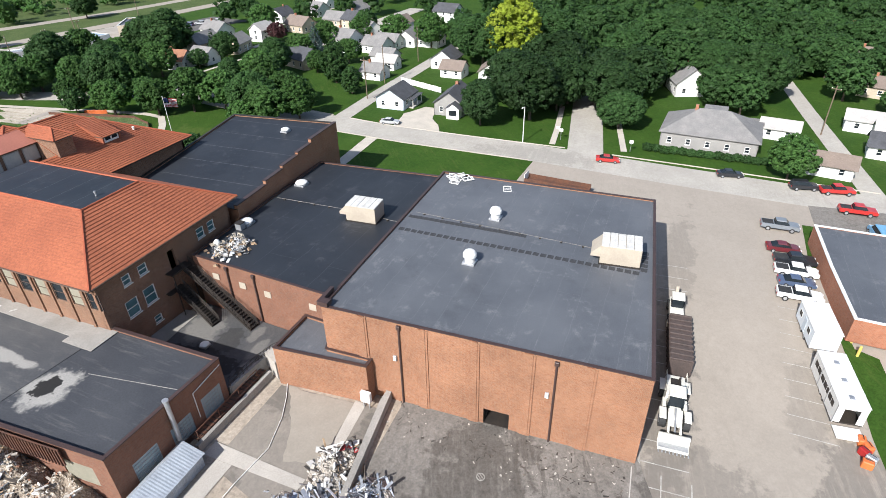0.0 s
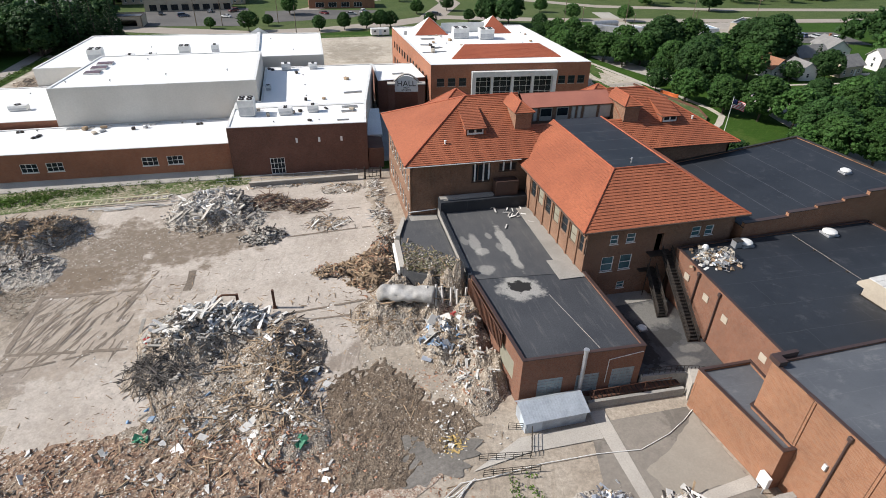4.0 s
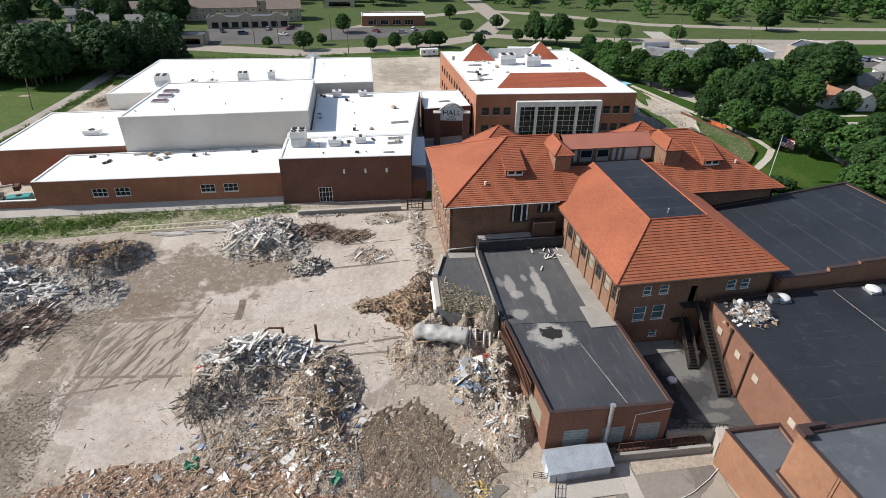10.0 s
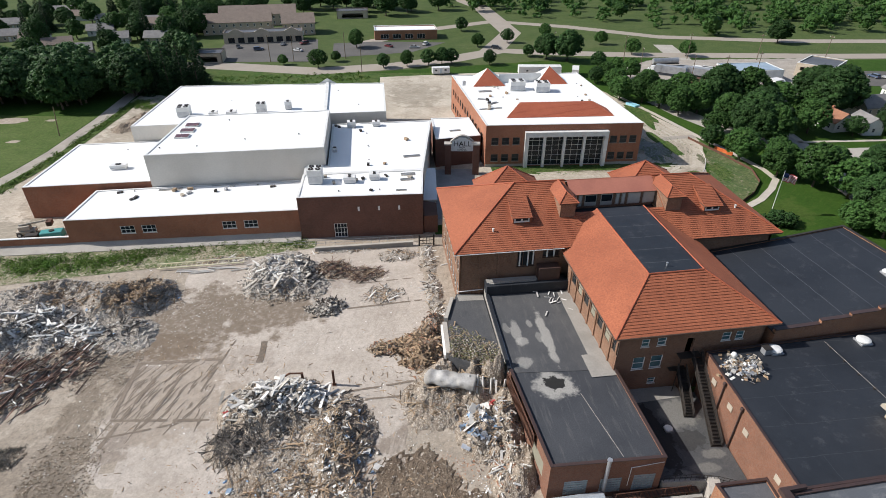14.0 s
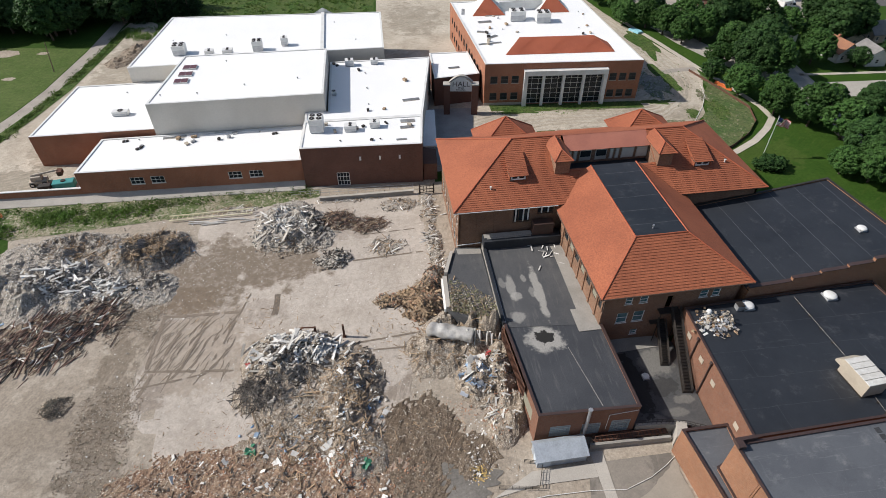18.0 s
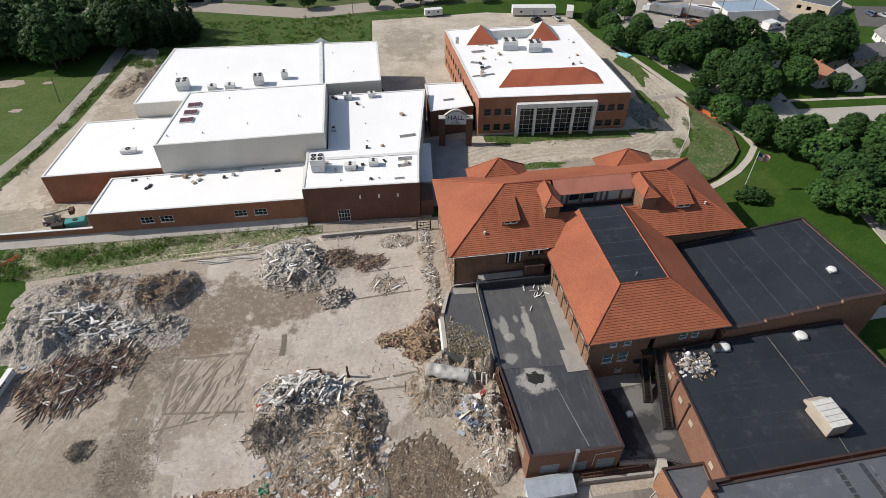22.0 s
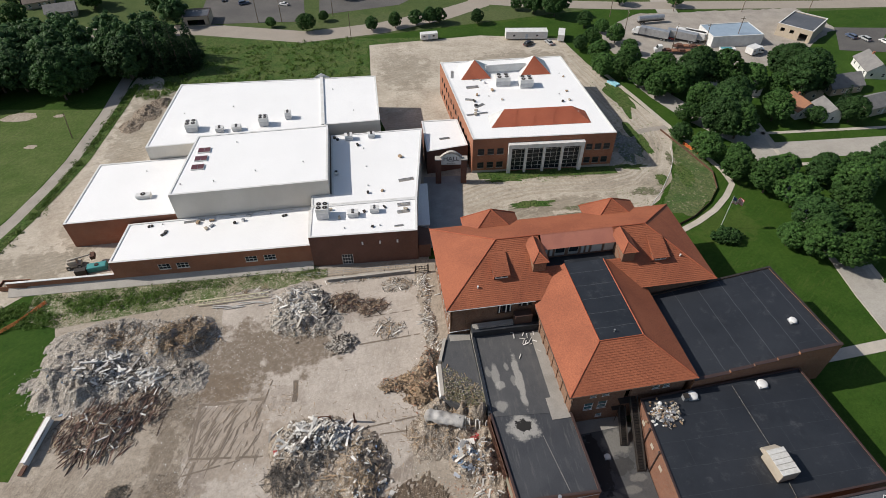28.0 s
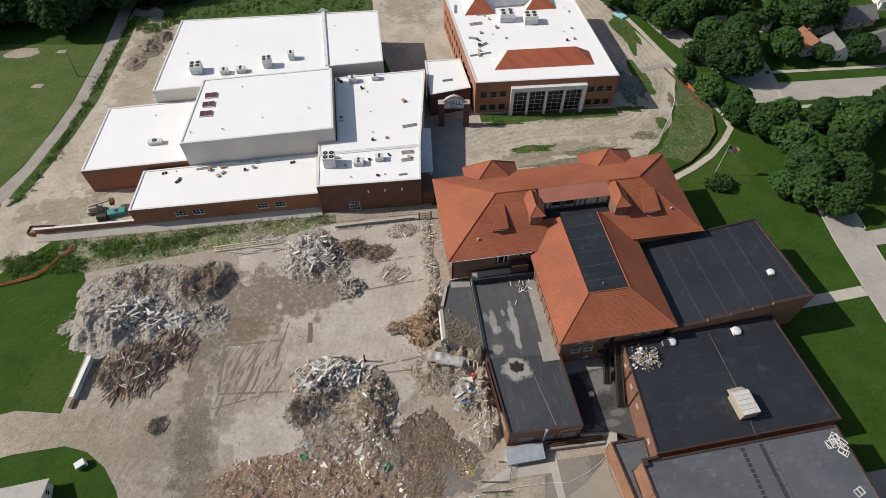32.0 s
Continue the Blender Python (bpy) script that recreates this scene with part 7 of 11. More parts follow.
house(108.6, -77.0, 82, 7.5, 5.0, 2.6, 1.4, S["siding_white"], S["shingle_pale"], "white garage with a low pale roof", chimney=False, garage=True, name="garage", category="garage")
house(90.5, -84.5, 80, 8.0, 5.0, 2.6, 1.6, S["siding_white"], S["shingle_brown"], "small white shed with a brown roof", chimney=False, name="shed", category="shed")
house(138, -56.5, 18, 10.0, 8.4, 3.6, 3.6, S["siding_white"], S["shingle_grey"], "white gabled house with a grey roof", rows=(0.9,))
house(120, -96, 80, 9.5, 6.5, 2.8, 1.5, S["siding_white"], S["shingle_pale"], "long white garage with a pale roof", chimney=False, garage=True, name="garage", category="garage")
house(113, -100, 80, 8.5, 6.0, 2.7, 1.5, S["siding_white"], S["shingle_pale"], "white garage with a pale roof", chimney=False, garage=True, name="garage", category="garage")
house(104, -97, 80, 8.0, 6.5, 2.7, 2.0, S["siding_white"], S["shingle_dark"], "white garage with a dark gabled roof", chimney=False, garage=True, name="garage", category="garage")
house(150, -104, 70, 10, 7, 3.0, 2.0, S["siding_tan"], S["shingle_brown"], "tan house with a brown roof")
house(172, -104, 70, 11, 8, 4.8, 3.0, S["siding_tan"], S["shingle_brown"], "brick-coloured house with a steep roof", rows=(0.9, 3.2))
white = "small white house with a gabled roof"
rooves = ["shingle_grey", "shingle_dark", "shingle_brown", "shingle_red", "shingle_pale"]
tan = "small tan house with a gabled roof"
for i, (x, y, rz, w, d, h, tone, walls) in enumerate((
        (122.5, 31.5, 85, 7, 5.5, 2.6, 0, 0), (134, 33, 88, 7, 5, 2.6, 4, 0), (140, 37, 85, 8, 6, 2.8, 0, 0), (169, 60, 60, 11, 8, 4.6, 0, 0), (160, 46, 85, 9, 6.5, 2.8, 0, 0), (167, 41, 5, 9, 7, 3.2, 0, 0), (153, 47, 80, 9, 7, 3.0, 0, 0),
        (132.2, 9.5, 88, 7.0, 5.6, 2.7, 2, 0), (133, -1.8, 10, 8, 6, 3.0, 2, 0), (152, 59, 75, 10, 8, 4.6, 0, 0), (128, 61, 70, 11, 8, 3.2, 1, 1), (120.5, 95.5, 84, 8, 6, 3.2, 0, 0), (112.8, 99.5, 96, 8, 7, 3.2, 3, 0), (124, 110, 80, 8, 6, 2.8, 1, 1),
        (138, 97, 12, 11, 7, 3.4, 0, 1), (157, 122, 75, 12, 8, 3.0, 0, 0), (137, 112, 5, 13, 8, 3.0, 0, 1), (168, 33, 85, 9, 7, 3.0, 1, 0), (178, -12, 88, 14, 8, 3.2, 3, 1), (142.5, 16.3, 2, 8.6, 7.6, 3.0, 1, 0),
        (190, 20, 80, 11, 8, 4.4, 0, 0), (186, 74, 70, 11, 8, 4.4, 1, 1), (200, -10, 85, 11, 8, 3.2, 0, 0), (215, 45, 80, 11, 8, 4.4, 1, 0), (176, 95, 75, 11, 8, 3.2, 2, 1), (210, 110, 75, 11, 8, 3.2, 0, 0), (230, -70, 85, 12, 8, 3.2, 1, 0), (240, 0, 80, 12, 8, 4.2, 2, 1))):
    house(x, y, rz, w, d, h, d * 0.36, S["siding_tan" if walls else "siding_white"], S[rooves[tone]], tan if walls else white, chimney=i % 3 == 0, rows=(0.9,) if h < 4 else (0.9, 2.9))
extra = 0
for gx in range(108, 250, 17):
    for gy in range(-108, 128, 15):
        x, y = gx + random.uniform(-4, 4), gy + random.uniform(-3, 3)
        near = any(o.parent is None and o.name.split(".")[0] in ("house", "garage", "shed") and (o.matrix_world.translation - Vector((x, y, 0))).length < 14 for o in bpy.data.objects)
        road = abs(y - 23.2) < 9 or abs(y + 84) < 8 or abs(y + 34 - 0.16 * (x - 112)) < 9 or abs(y - 79 + 0.05 * (x - 88)) < 11
        if near or road or -86 < y < -6 or random.random() < 0.4 or (x < 170 and -10 < y < 64) or extra >= 12:
            continue
        extra += 1
        wd, dp = random.uniform(8, 11), random.uniform(6, 8)
        tall = random.random() < 0.35
        house(x, y, random.choice((85, 80, -5, 0)), wd, dp, 4.4 if tall else 2.9, dp * 0.38, S["siding_white"] if extra % 5 else S["siding_tan"], S[rooves[(0, 1, 4, 0, 2)[extra % 5]]], white if extra % 5 else "small tan house with a gabled roof", chimney=extra % 3 == 0, rows=(0.9, 2.9) if tall else (0.9,))
        sheet("driveway", [(x - 13, y - dp / 2 - 3.2), (x + 2, y - dp / 2 - 3.2), (x + 2, y - dp / 2 - 0.6), (x - 13, y - dp / 2 - 0.6)], 0.052, M["walk"], "pale concrete driveway beside a house", "driveway", step=50)
# houses beyond the wood and the shops to the north
for i, (x, y, rz) in enumerate(((-188, 254, 10), (-158, 226, 15), (-164, 271, 10), (-172, 240, 20), (-145, 292, 5), (-217, 292, 10), (-188, 314, 0), (-205, 262, 15), (-150, 250, 10), (-230, 270, 5), (-170, 300, 0), (-130, 250, 0), (-240, 310, 0), (-205, 330, 5), (-160, 335, 5))):
    house(x, y, rz, 12, 8, 2.9, 2.4, S["siding_tan"] if i % 2 else S["siding_white"], S["shingle_brown"] if i % 3 == 0 else S["shingle_grey"], "low suburban house beyond the wood", chimney=False)
house(-95.5, 269, 4, 34, 12, 6.0, 3.4, S["siding_tan"], S["shingle_brown"], "long two-storey apartment block with a brown roof", chimney=False, rows=(1.0, 3.8), name="apartment_building", category="building")
house(-64.5, 264, 6, 16, 13, 6.0, 3.6, S["siding_tan"], S["shingle_brown"], "two-storey apartment block with a brown roof", chimney=False, rows=(1.0, 3.8), name="apartment_building", category="building")
house(-88, 290, 4, 40, 13, 6.2, 3.6, S["siding_tan"], S["shingle_brown"], "long two-storey apartment block with a brown roof", chimney=False, rows=(1.0, 3.8), name="apartment_building", category="building")
house(-141, 281, 4, 21, 10, 3.4, 2.8, S["siding_tan"], S["shingle_brown"], "low apartment block with a brown roof", chimney=False, name="apartment_building", category="building")
shop = flat_block("shopping_plaza", "low tan row of shops with a flat roof", [(-98, 240.5), (-61, 242.5), (-61.6, 252), (-98.6, 250)], 0, 5.0, S["siding_tan"], S["roof_grey"], S["shingle_brown"], 0.4, 0.3, {0: [(2 + i * 4.5, 5 + i * 4.5, 0.3, 2.8) for i in range(8)]})
for i in range(8):
    window((-98, 240.5), (-61, 242.5), (2 + i * 4.5, 5 + i * 4.5, 0.3, 2.8), shop, M["dark_metal"], M["glass"], 2, 1)
for x in (-92, -80, -66):
    yy = 240.5 + (x + 98) * 2 / 37
    bm = bmesh.new()
    vs = [bm.verts.new((x + dx, yy + dy, z)) for dy in (-0.25, 0.5) for dx, z in ((-3.4, 3.2), (3.4, 3.2), (3.4, 5.3), (0, 7.0), (-3.4, 5.3))]
    bm.faces.new(vs[:5])
    bm.faces.new(vs[5:][::-1])
    for i in range(5):
        bm.faces.new((vs[(i + 1) % 5], vs[i], vs[5 + i], vs[5 + (i + 1) % 5]))
    bmesh.ops.recalc_face_normals(bm, faces=bm.faces[:])
    part("gabled_front", bm, S["siding_tan"], shop)
hut = flat_block("flat_roofed_shop", "small tan shop with a flat roof", [(-103, 204), (-92, 204), (-92, 213), (-103, 213)], 0, 4.2, S["siding_tan"], S["roof_grey"], S["coping"], 0.4, 0.3, {0: [(2, 9, 0.5, 2.8)]})
red = flat_block("restaurant_building", "low dark red restaurant with white trim", [(-26, 241), (5, 240), (5, 252), (-26, 253)], 0, 4.6, S["shingle_red"], S["roof_white"], S["white_metal"], 0.4, 0.3, {0: [(3 + i * 6, 7 + i * 6, 0.6, 2.8) for i in range(4)]})
for i in range(4):
    window((-26, 241), (5, 240), (3 + i * 6, 7 + i * 6, 0.6, 2.8), red, M["white_paint"], M["glass"], 3, 1)
flat_block("flat_roofed_shop", "small pale shop with a flat roof", [(-46, 300), (-28, 300), (-28, 310), (-46, 310)], 0, 4.2, S["siding_tan"], S["roof_grey"], S["coping"], 0.4, 0.3, {0: [(3, 15, 0.5, 2.8)]})
flat_block("warehouse", "tan warehouse with a grey roof", [(140.5, 157.5), (149.2, 147.3), (163, 158), (154.5, 168)], 0, 5.0, S["siding_tan"], S["roof_grey"], S["white_metal"], 0.3, 0.3, {0: [(1.6, 3.2, 2.2, 3.6), (5.2, 6.8, 2.2, 3.6), (9, 12, 0.1, 3.2)]})
flat_block("warehouse", "low blue-roofed metal shed in the lorry yard", [(108.5, 150.2), (129.5, 149.2), (129.7, 161.5), (108.7, 162)], 0, 4.4, S["white_metal"], mat("blue_grey_roof", (0.30, 0.38, 0.46), (0.26, 0.33, 0.40), 0.5, 0.3, 4, 0.08, 0.1), S["white_metal"], 0.1, 0.2)
# low brick building by the parking lot
lot = flat_block("roadside_building", "low red brick building with a grey roof", [(35.6, -97), (36.2, -79.6), (48.0, -78.6), (60, -78), (60, -97)][::-1], 0, 3.3, S["brick_new"], S["roof_grey"], S["white_metal"], 0.1, 0.3)


# ---- vehicles ----
def paint(name, c):
    m, nt, p = shader(name)
    vec = coords(nt)
    nt.links.new(blend(nt, remap(nt, noisy(nt, vec, 1.5, 3), 0.3, 0.7), c, tuple(0.85 * v for v in c)), p.inputs["Base Color"])
    p.inputs["Roughness"].default_value, p.inputs["Coat Weight"].default_value = 0.35, 0.5
    return m


PAINT = {k: paint("car_paint_" + k, c) for k, c in dict(red=(0.45, 0.03, 0.025), silver=(0.42, 0.43, 0.43), black=(0.02, 0.022, 0.026), white=(0.75, 0.75, 0.73), maroon=(0.14, 0.025, 0.03), blue=(0.08, 0.11, 0.18), sky=(0.16, 0.36, 0.55), grey=(0.20, 0.22, 0.24), machine=(0.70, 0.68, 0.60)).items()}
M["lamp_red"] = mat("tail_lamp", (0.35, 0.02, 0.02), (0.3, 0.02, 0.02), 0.3, 1, 5, 0.05, 0)
M["lamp_clear"] = mat("head_lamp", (0.7, 0.7, 0.68), (0.6, 0.6, 0.6), 0.2, 1, 5, 0.05, 0)


def hull(prof, w0, w1):
    """A body from side points (x, z), w0 wide low down and w1 wide at the top, with bevelled edges."""
    zs = [z for _, z in prof]
    lo, hi = min(zs), max(zs)
    bm = bmesh.new()
    A = [bm.verts.new((x, -(w0 + (w1 - w0) * (z - lo) / (hi - lo)) / 2, z)) for x, z in prof]
    B = [bm.verts.new((x, (w0 + (w1 - w0) * (z - lo) / (hi - lo)) / 2, z)) for x, z in prof]
    bm.faces.new(A)
    bm.faces.new(B[::-1])
    n = len(prof)
    for i in range(n):
        j = (i + 1) % n
        bm.faces.new((A[j], A[i], B[i], B[j]))
    bmesh.ops.recalc_face_normals(bm, faces=bm.faces[:])
    bmesh.ops.bevel(bm, geom=bm.edges[:], offset=0.05, segments=2, affect="EDGES")
    return bm


def wheel(parent, x, y, r, w=0.24):
    side = 1 if y > 0 else -1
    bm = bmesh.new()
    bar(bm, (x, y - w / 2, r), (x, y + w / 2, r), r, 14)
    t = part("wheel", bm, M["black_rubber"], parent)
    part("rim", bar(bmesh.new(), (x, y + side * w * 0.3, r), (x, y + side * (w / 2 + 0.01), r), r * 0.58, 10), M["galv"], t)


def car(kind, color, x, y, rz, label):
    c = thing("car" if kind in ("sedan", "suv") else ("pickup_truck" if kind == "pickup" else "van"), label, "car", (x, y, lie(x, y) + 0.05), rz, "parked cars")
    P = PAINT[color]
    if kind == "sedan":
        L, W, H = 4.7, 1.8, 1.42
        body = [(-2.35, 0.3), (2.3, 0.3), (2.36, 0.62), (1.9, 0.84), (0.95, 0.95), (-1.5, 0.98), (-2.2, 0.95), (-2.38, 0.7)]
        glass = [(1.05, 0.93), (0.3, 1.36), (-0.9, 1.38), (-1.75, 0.96)]
        roof = [(0.34, 1.34), (0.26, 1.43), (-0.85, 1.44), (-0.98, 1.36)]
        r = 0.32
    elif kind == "suv":
        L, W, H = 4.8, 1.9, 1.75
        body = [(-2.38, 0.38), (2.35, 0.38), (2.4, 0.8), (2.1, 1.0), (1.1, 1.08), (-2.3, 1.1), (-2.4, 0.8)]
        glass = [(1.15, 1.06), (0.5, 1.62), (-2.0, 1.64), (-2.3, 1.08)]
        roof = [(0.52, 1.6), (0.42, 1.74), (-1.95, 1.75), (-2.08, 1.62)]
        r = 0.37
    elif kind == "pickup":
        L, W, H = 5.6, 1.98, 1.8
        body = [(-2.8, 0.5), (2.75, 0.5), (2.82, 0.9), (2.6, 1.1), (1.3, 1.18), (-2.75, 1.18), (-2.82, 0.8)]
        glass = [(1.3, 1.16), (0.75, 1.72), (-0.75, 1.74), (-0.95, 1.16)]
        roof = [(0.78, 1.7), (0.68, 1.82), (-0.65, 1.83), (-0.8, 1.72)]
        r = 0.4
    else:
        L, W, H = 5.2, 1.95, 2.1
        body = [(-2.6, 0.45), (2.5, 0.45), (2.6, 0.9), (2.2, 1.15), (1.4, 1.25), (-2.55, 1.3), (-2.62, 0.8)]
        glass = [(1.5, 1.22), (0.9, 1.95), (-2.4, 1.98), (-2.55, 1.28)]
        roof = [(0.95, 1.92), (0.85, 2.08), (-2.35, 2.1), (-2.46, 1.95)]
        r = 0.37
    part("body", hull(body, W, W * 0.95), P, c)
    part("glazing", hull(glass, W * 0.93, W * 0.74), M["glass"], c)
    part("roof", hull(roof, W * 0.78, W * 0.7), P, c)
    if kind == "pickup":
        part("bed", boxed(-2.65, -1.05, -0.78, 0.78, 1.12, 1.2), M["black_rubber"], c)
    for sx in (0.31 * L, -0.31 * L):
        for sy in (-W / 2 + 0.08, W / 2 - 0.08):
            wheel(c, sx, sy, r)
    for sy in (-0.62, 0.62):
        part("headlight", boxed(L / 2 - 0.12, L / 2 + 0.04, sy - 0.18, sy + 0.18, body[3][1] - 0.28, body[3][1] - 0.12), M["lamp_clear"], c)
        part("taillight", boxed(-L / 2 - 0.05, -L / 2 + 0.06, sy - 0.16, sy + 0.16, 0.72, 0.92), M["lamp_red"], c)
    part("bumper", boxed(L / 2 - 0.05, L / 2 + 0.06, -W * 0.42, W * 0.42, 0.36, 0.54, 0.03), M["dark_metal"], c)
    return c


car("sedan", "red", 81.6, -44.2, -82, "small red saloon car on the pale street")
car("sedan", "silver", 87.0, 8.4, -80, "silver saloon car parked by the kerb")
car("sedan", "black", 82.3, -67.0, -76, "black saloon car parked by the kerb")
car("suv", "black", 81.0, -79.4, -76, "dark family car parked by the kerb")
car("pickup", "red", 80.9, -84.6, -77, "red pickup truck parked by the kerb")
car("pickup", "red", 73.4, -86.6, -88, "red pickup truck in the parking lot")
car("pickup", "grey", 63.3, -74.2, -88, "grey pickup truck in the parking lot")
car("sedan", "maroon", 56.2, -74.2, -84, "maroon saloon car in the parking lot")
car("pickup", "black", 52.7, -75.4, -82, "black pickup truck in the parking lot")
car("pickup", "white", 49.6, -75.3, -88, "white pickup truck in the parking lot")
car("sedan", "blue", 46.9, -75.2, -84, "dark blue saloon car in the parking lot")
car("pickup", "white", 43.5, -75.2, -88, "white pickup truck in the parking lot")
car("van", "sky", 65.3, -88.2, 5, "bright blue van in the side car park")
car("suv", "grey", 112, -66, 10, "grey car on the drive of the bungalow")
for i, (x, y, k, col) in enumerate(((-80, 226, "suv", "blue"), (-70, 236, "sedan", "silver"), (-62, 222, "sedan", "white"), (-60, 236, "suv", "maroon"), (-90, 232, "sedan", "black"), (-8, 222, "sedan", "silver"), (-2, 228, "suv", "white"), (-20, 226, "sedan", "maroon"), (60, 205, "sedan", "blue"), (74, 122, "sedan", "silver"), (30, 216, "suv", "black"), (37.4, 164.1, "suv", "black"), (46, 164, "sedan", "silver"))):
    car(k, col, x, y, 20 + 67 * i, "car standing near the far shops" if y > 150 else "silver car on the street behind the trees")


M["siding_sky"] = mat("sky_white_siding", (0.66, 0.70, 0.73), (0.60, 0.64, 0.67), 0.7, 0.5, 6, 0.05, 0.1)
M["bollard_yellow"] = mat("bollard_paint", (0.62, 0.50, 0.12), (0.52, 0.42, 0.12), 0.6, 1, 6, 0.1, 0.1)


def site_trailer(x, y, rz, L, W, H, label, colour):
    t = thing("site_trailer", label, "trailer", (x, y, lie(x, y)), rz, "office trailers")
    part("body", boxed(-L / 2, L / 2, -W / 2, W / 2, 0.6, H, 0.04), colour, t)
    part("roof", boxed(-L / 2 - 0.05, L / 2 + 0.05, -W / 2 - 0.05, W / 2 + 0.05, H, H + 0.1), M["white_metal"], t)
    for k in (-0.3, 0.25):
        w = part("window", boxed(L * k - 0.5, L * k + 0.5, -W / 2 - 0.03, -W / 2, 1.6, 2.4), M["white_paint"], t)
        part("pane", boxed(L * k - 0.42, L * k + 0.42, -W / 2 - 0.045, -W / 2 - 0.03, 1.68, 2.32), M["glass"], w)
    part("door", boxed(-0.5, 0.4, -W / 2 - 0.04, -W / 2, 0.7, 2.6), M["siding_blue"], t)
    for sx in (-1, 1):
        for sy in (-1, 1):
            wheel(t, sx * L * 0.12, sy * (W / 2 - 0.2), 0.36, 0.2)
    part("tow_hitch", bar(bmesh.new(), (L / 2, 0, 0.55), (L / 2 + 1.2, 0, 0.45), 0.06, 6), M["dark_metal"], t)
    return t


site_trailer(36.2, -76.4, 187, 6.4, 3.0, 3.0, "pale blue-white office trailer", M["siding_sky"])
lt = thing("site_trailer", "long white cargo trailer with dark writing and open tail", "trailer", (26.3, -77.4, lie(26, -77)), 187, "office trailers")
for a in (-1.42, 1.36):
    part("side_wall", boxed(-4.2, 4.2, a, a + 0.06, 0.55, 3.1), M["white_metal"], lt)
part("front_wall", boxed(-4.26, -4.2, -1.42, 1.42, 0.55, 3.1), M["white_metal"], lt)
part("roof", boxed(-4.3, 4.3, -1.47, 1.47, 3.1, 3.2, 0.03), M["white_metal"], lt)
part("floor", boxed(-4.2, 4.2, -1.36, 1.36, 0.55, 0.7), M["dark_metal"], lt)
for a, b in ((-1.36, -0.75), (0.75, 1.36)):
    part("tail_panel", boxed(4.14, 4.2, a, b, 0.7, 3.1), M["white_metal"], lt)
part("tail_header", boxed(4.14, 4.2, -0.75, 0.75, 2.6, 3.1), M["white_metal"], lt)
part("ramp_door", prism(bmesh.new(), [(4.22, -1.3), (6.0, -1.3), (6.0, 1.3), (4.22, 1.3)], 0.12, 0.2), M["white_metal"], lt)
for x in (-2.4, 0.4, 3.0):
    part("roof_vent", boxed(x - 0.3, x + 0.3, -0.25, 0.25, 3.2, 3.32, 0.04), M["galv"], lt)
for x in (-4.2, -1.4, 1.4, 4.14):
    part("corner_post", boxed(x, x + 0.09, -1.47, -1.42, 0.55, 3.12), M["galv"], lt)
for i, (a, b) in enumerate(((-3.5, -2.6), (-2.45, -1.6), (-1.2, -0.3), (-0.15, 0.7), (0.85, 1.3), (1.6, 2.4), (2.55, 3.2))):
    part("writing_bar", boxed(a, b, -1.445, -1.42, 1.7, 2.4), M["dark_metal"], lt)
for sx in (-0.5, 0.5):
    for sy in (-1.2, 1.2):
        wheel(lt, sx, sy, 0.36, 0.2)
part("tow_hitch", bar(bmesh.new(), (-4.2, 0, 0.55), (-5.6, 0, 0.45), 0.06, 6), M["dark_metal"], lt)
for x, y in ((36.5, -80.4), (34.2, -80.7)):
    b = thing("bollard", "yellow steel post beside the brick building", "bollard", (x, y, lie(x, y)))
    part("post", bar(bmesh.new(), (0, 0, 0), (0, 0, 1.5), 0.16, 10), M["bollard_yellow"], b)
    part("cap", lathe(bmesh.new(), [(0.16, 1.5), (0.12, 1.57), (0.02, 1.6)], 10), M["bollard_yellow"], b)
site_trailer(-1.5, 175.5, 3, 7, 2.5, 2.8, "small white trailer by the field", M["white_metal"])
site_trailer(38, 170.5, -8, 17, 4, 3.4, "long grey-white mobile office", M["siding_white"])
site_trailer(52, 167.5, 70, 7, 2.6, 3.0, "white box trailer parked by the far road", M["white_metal"])


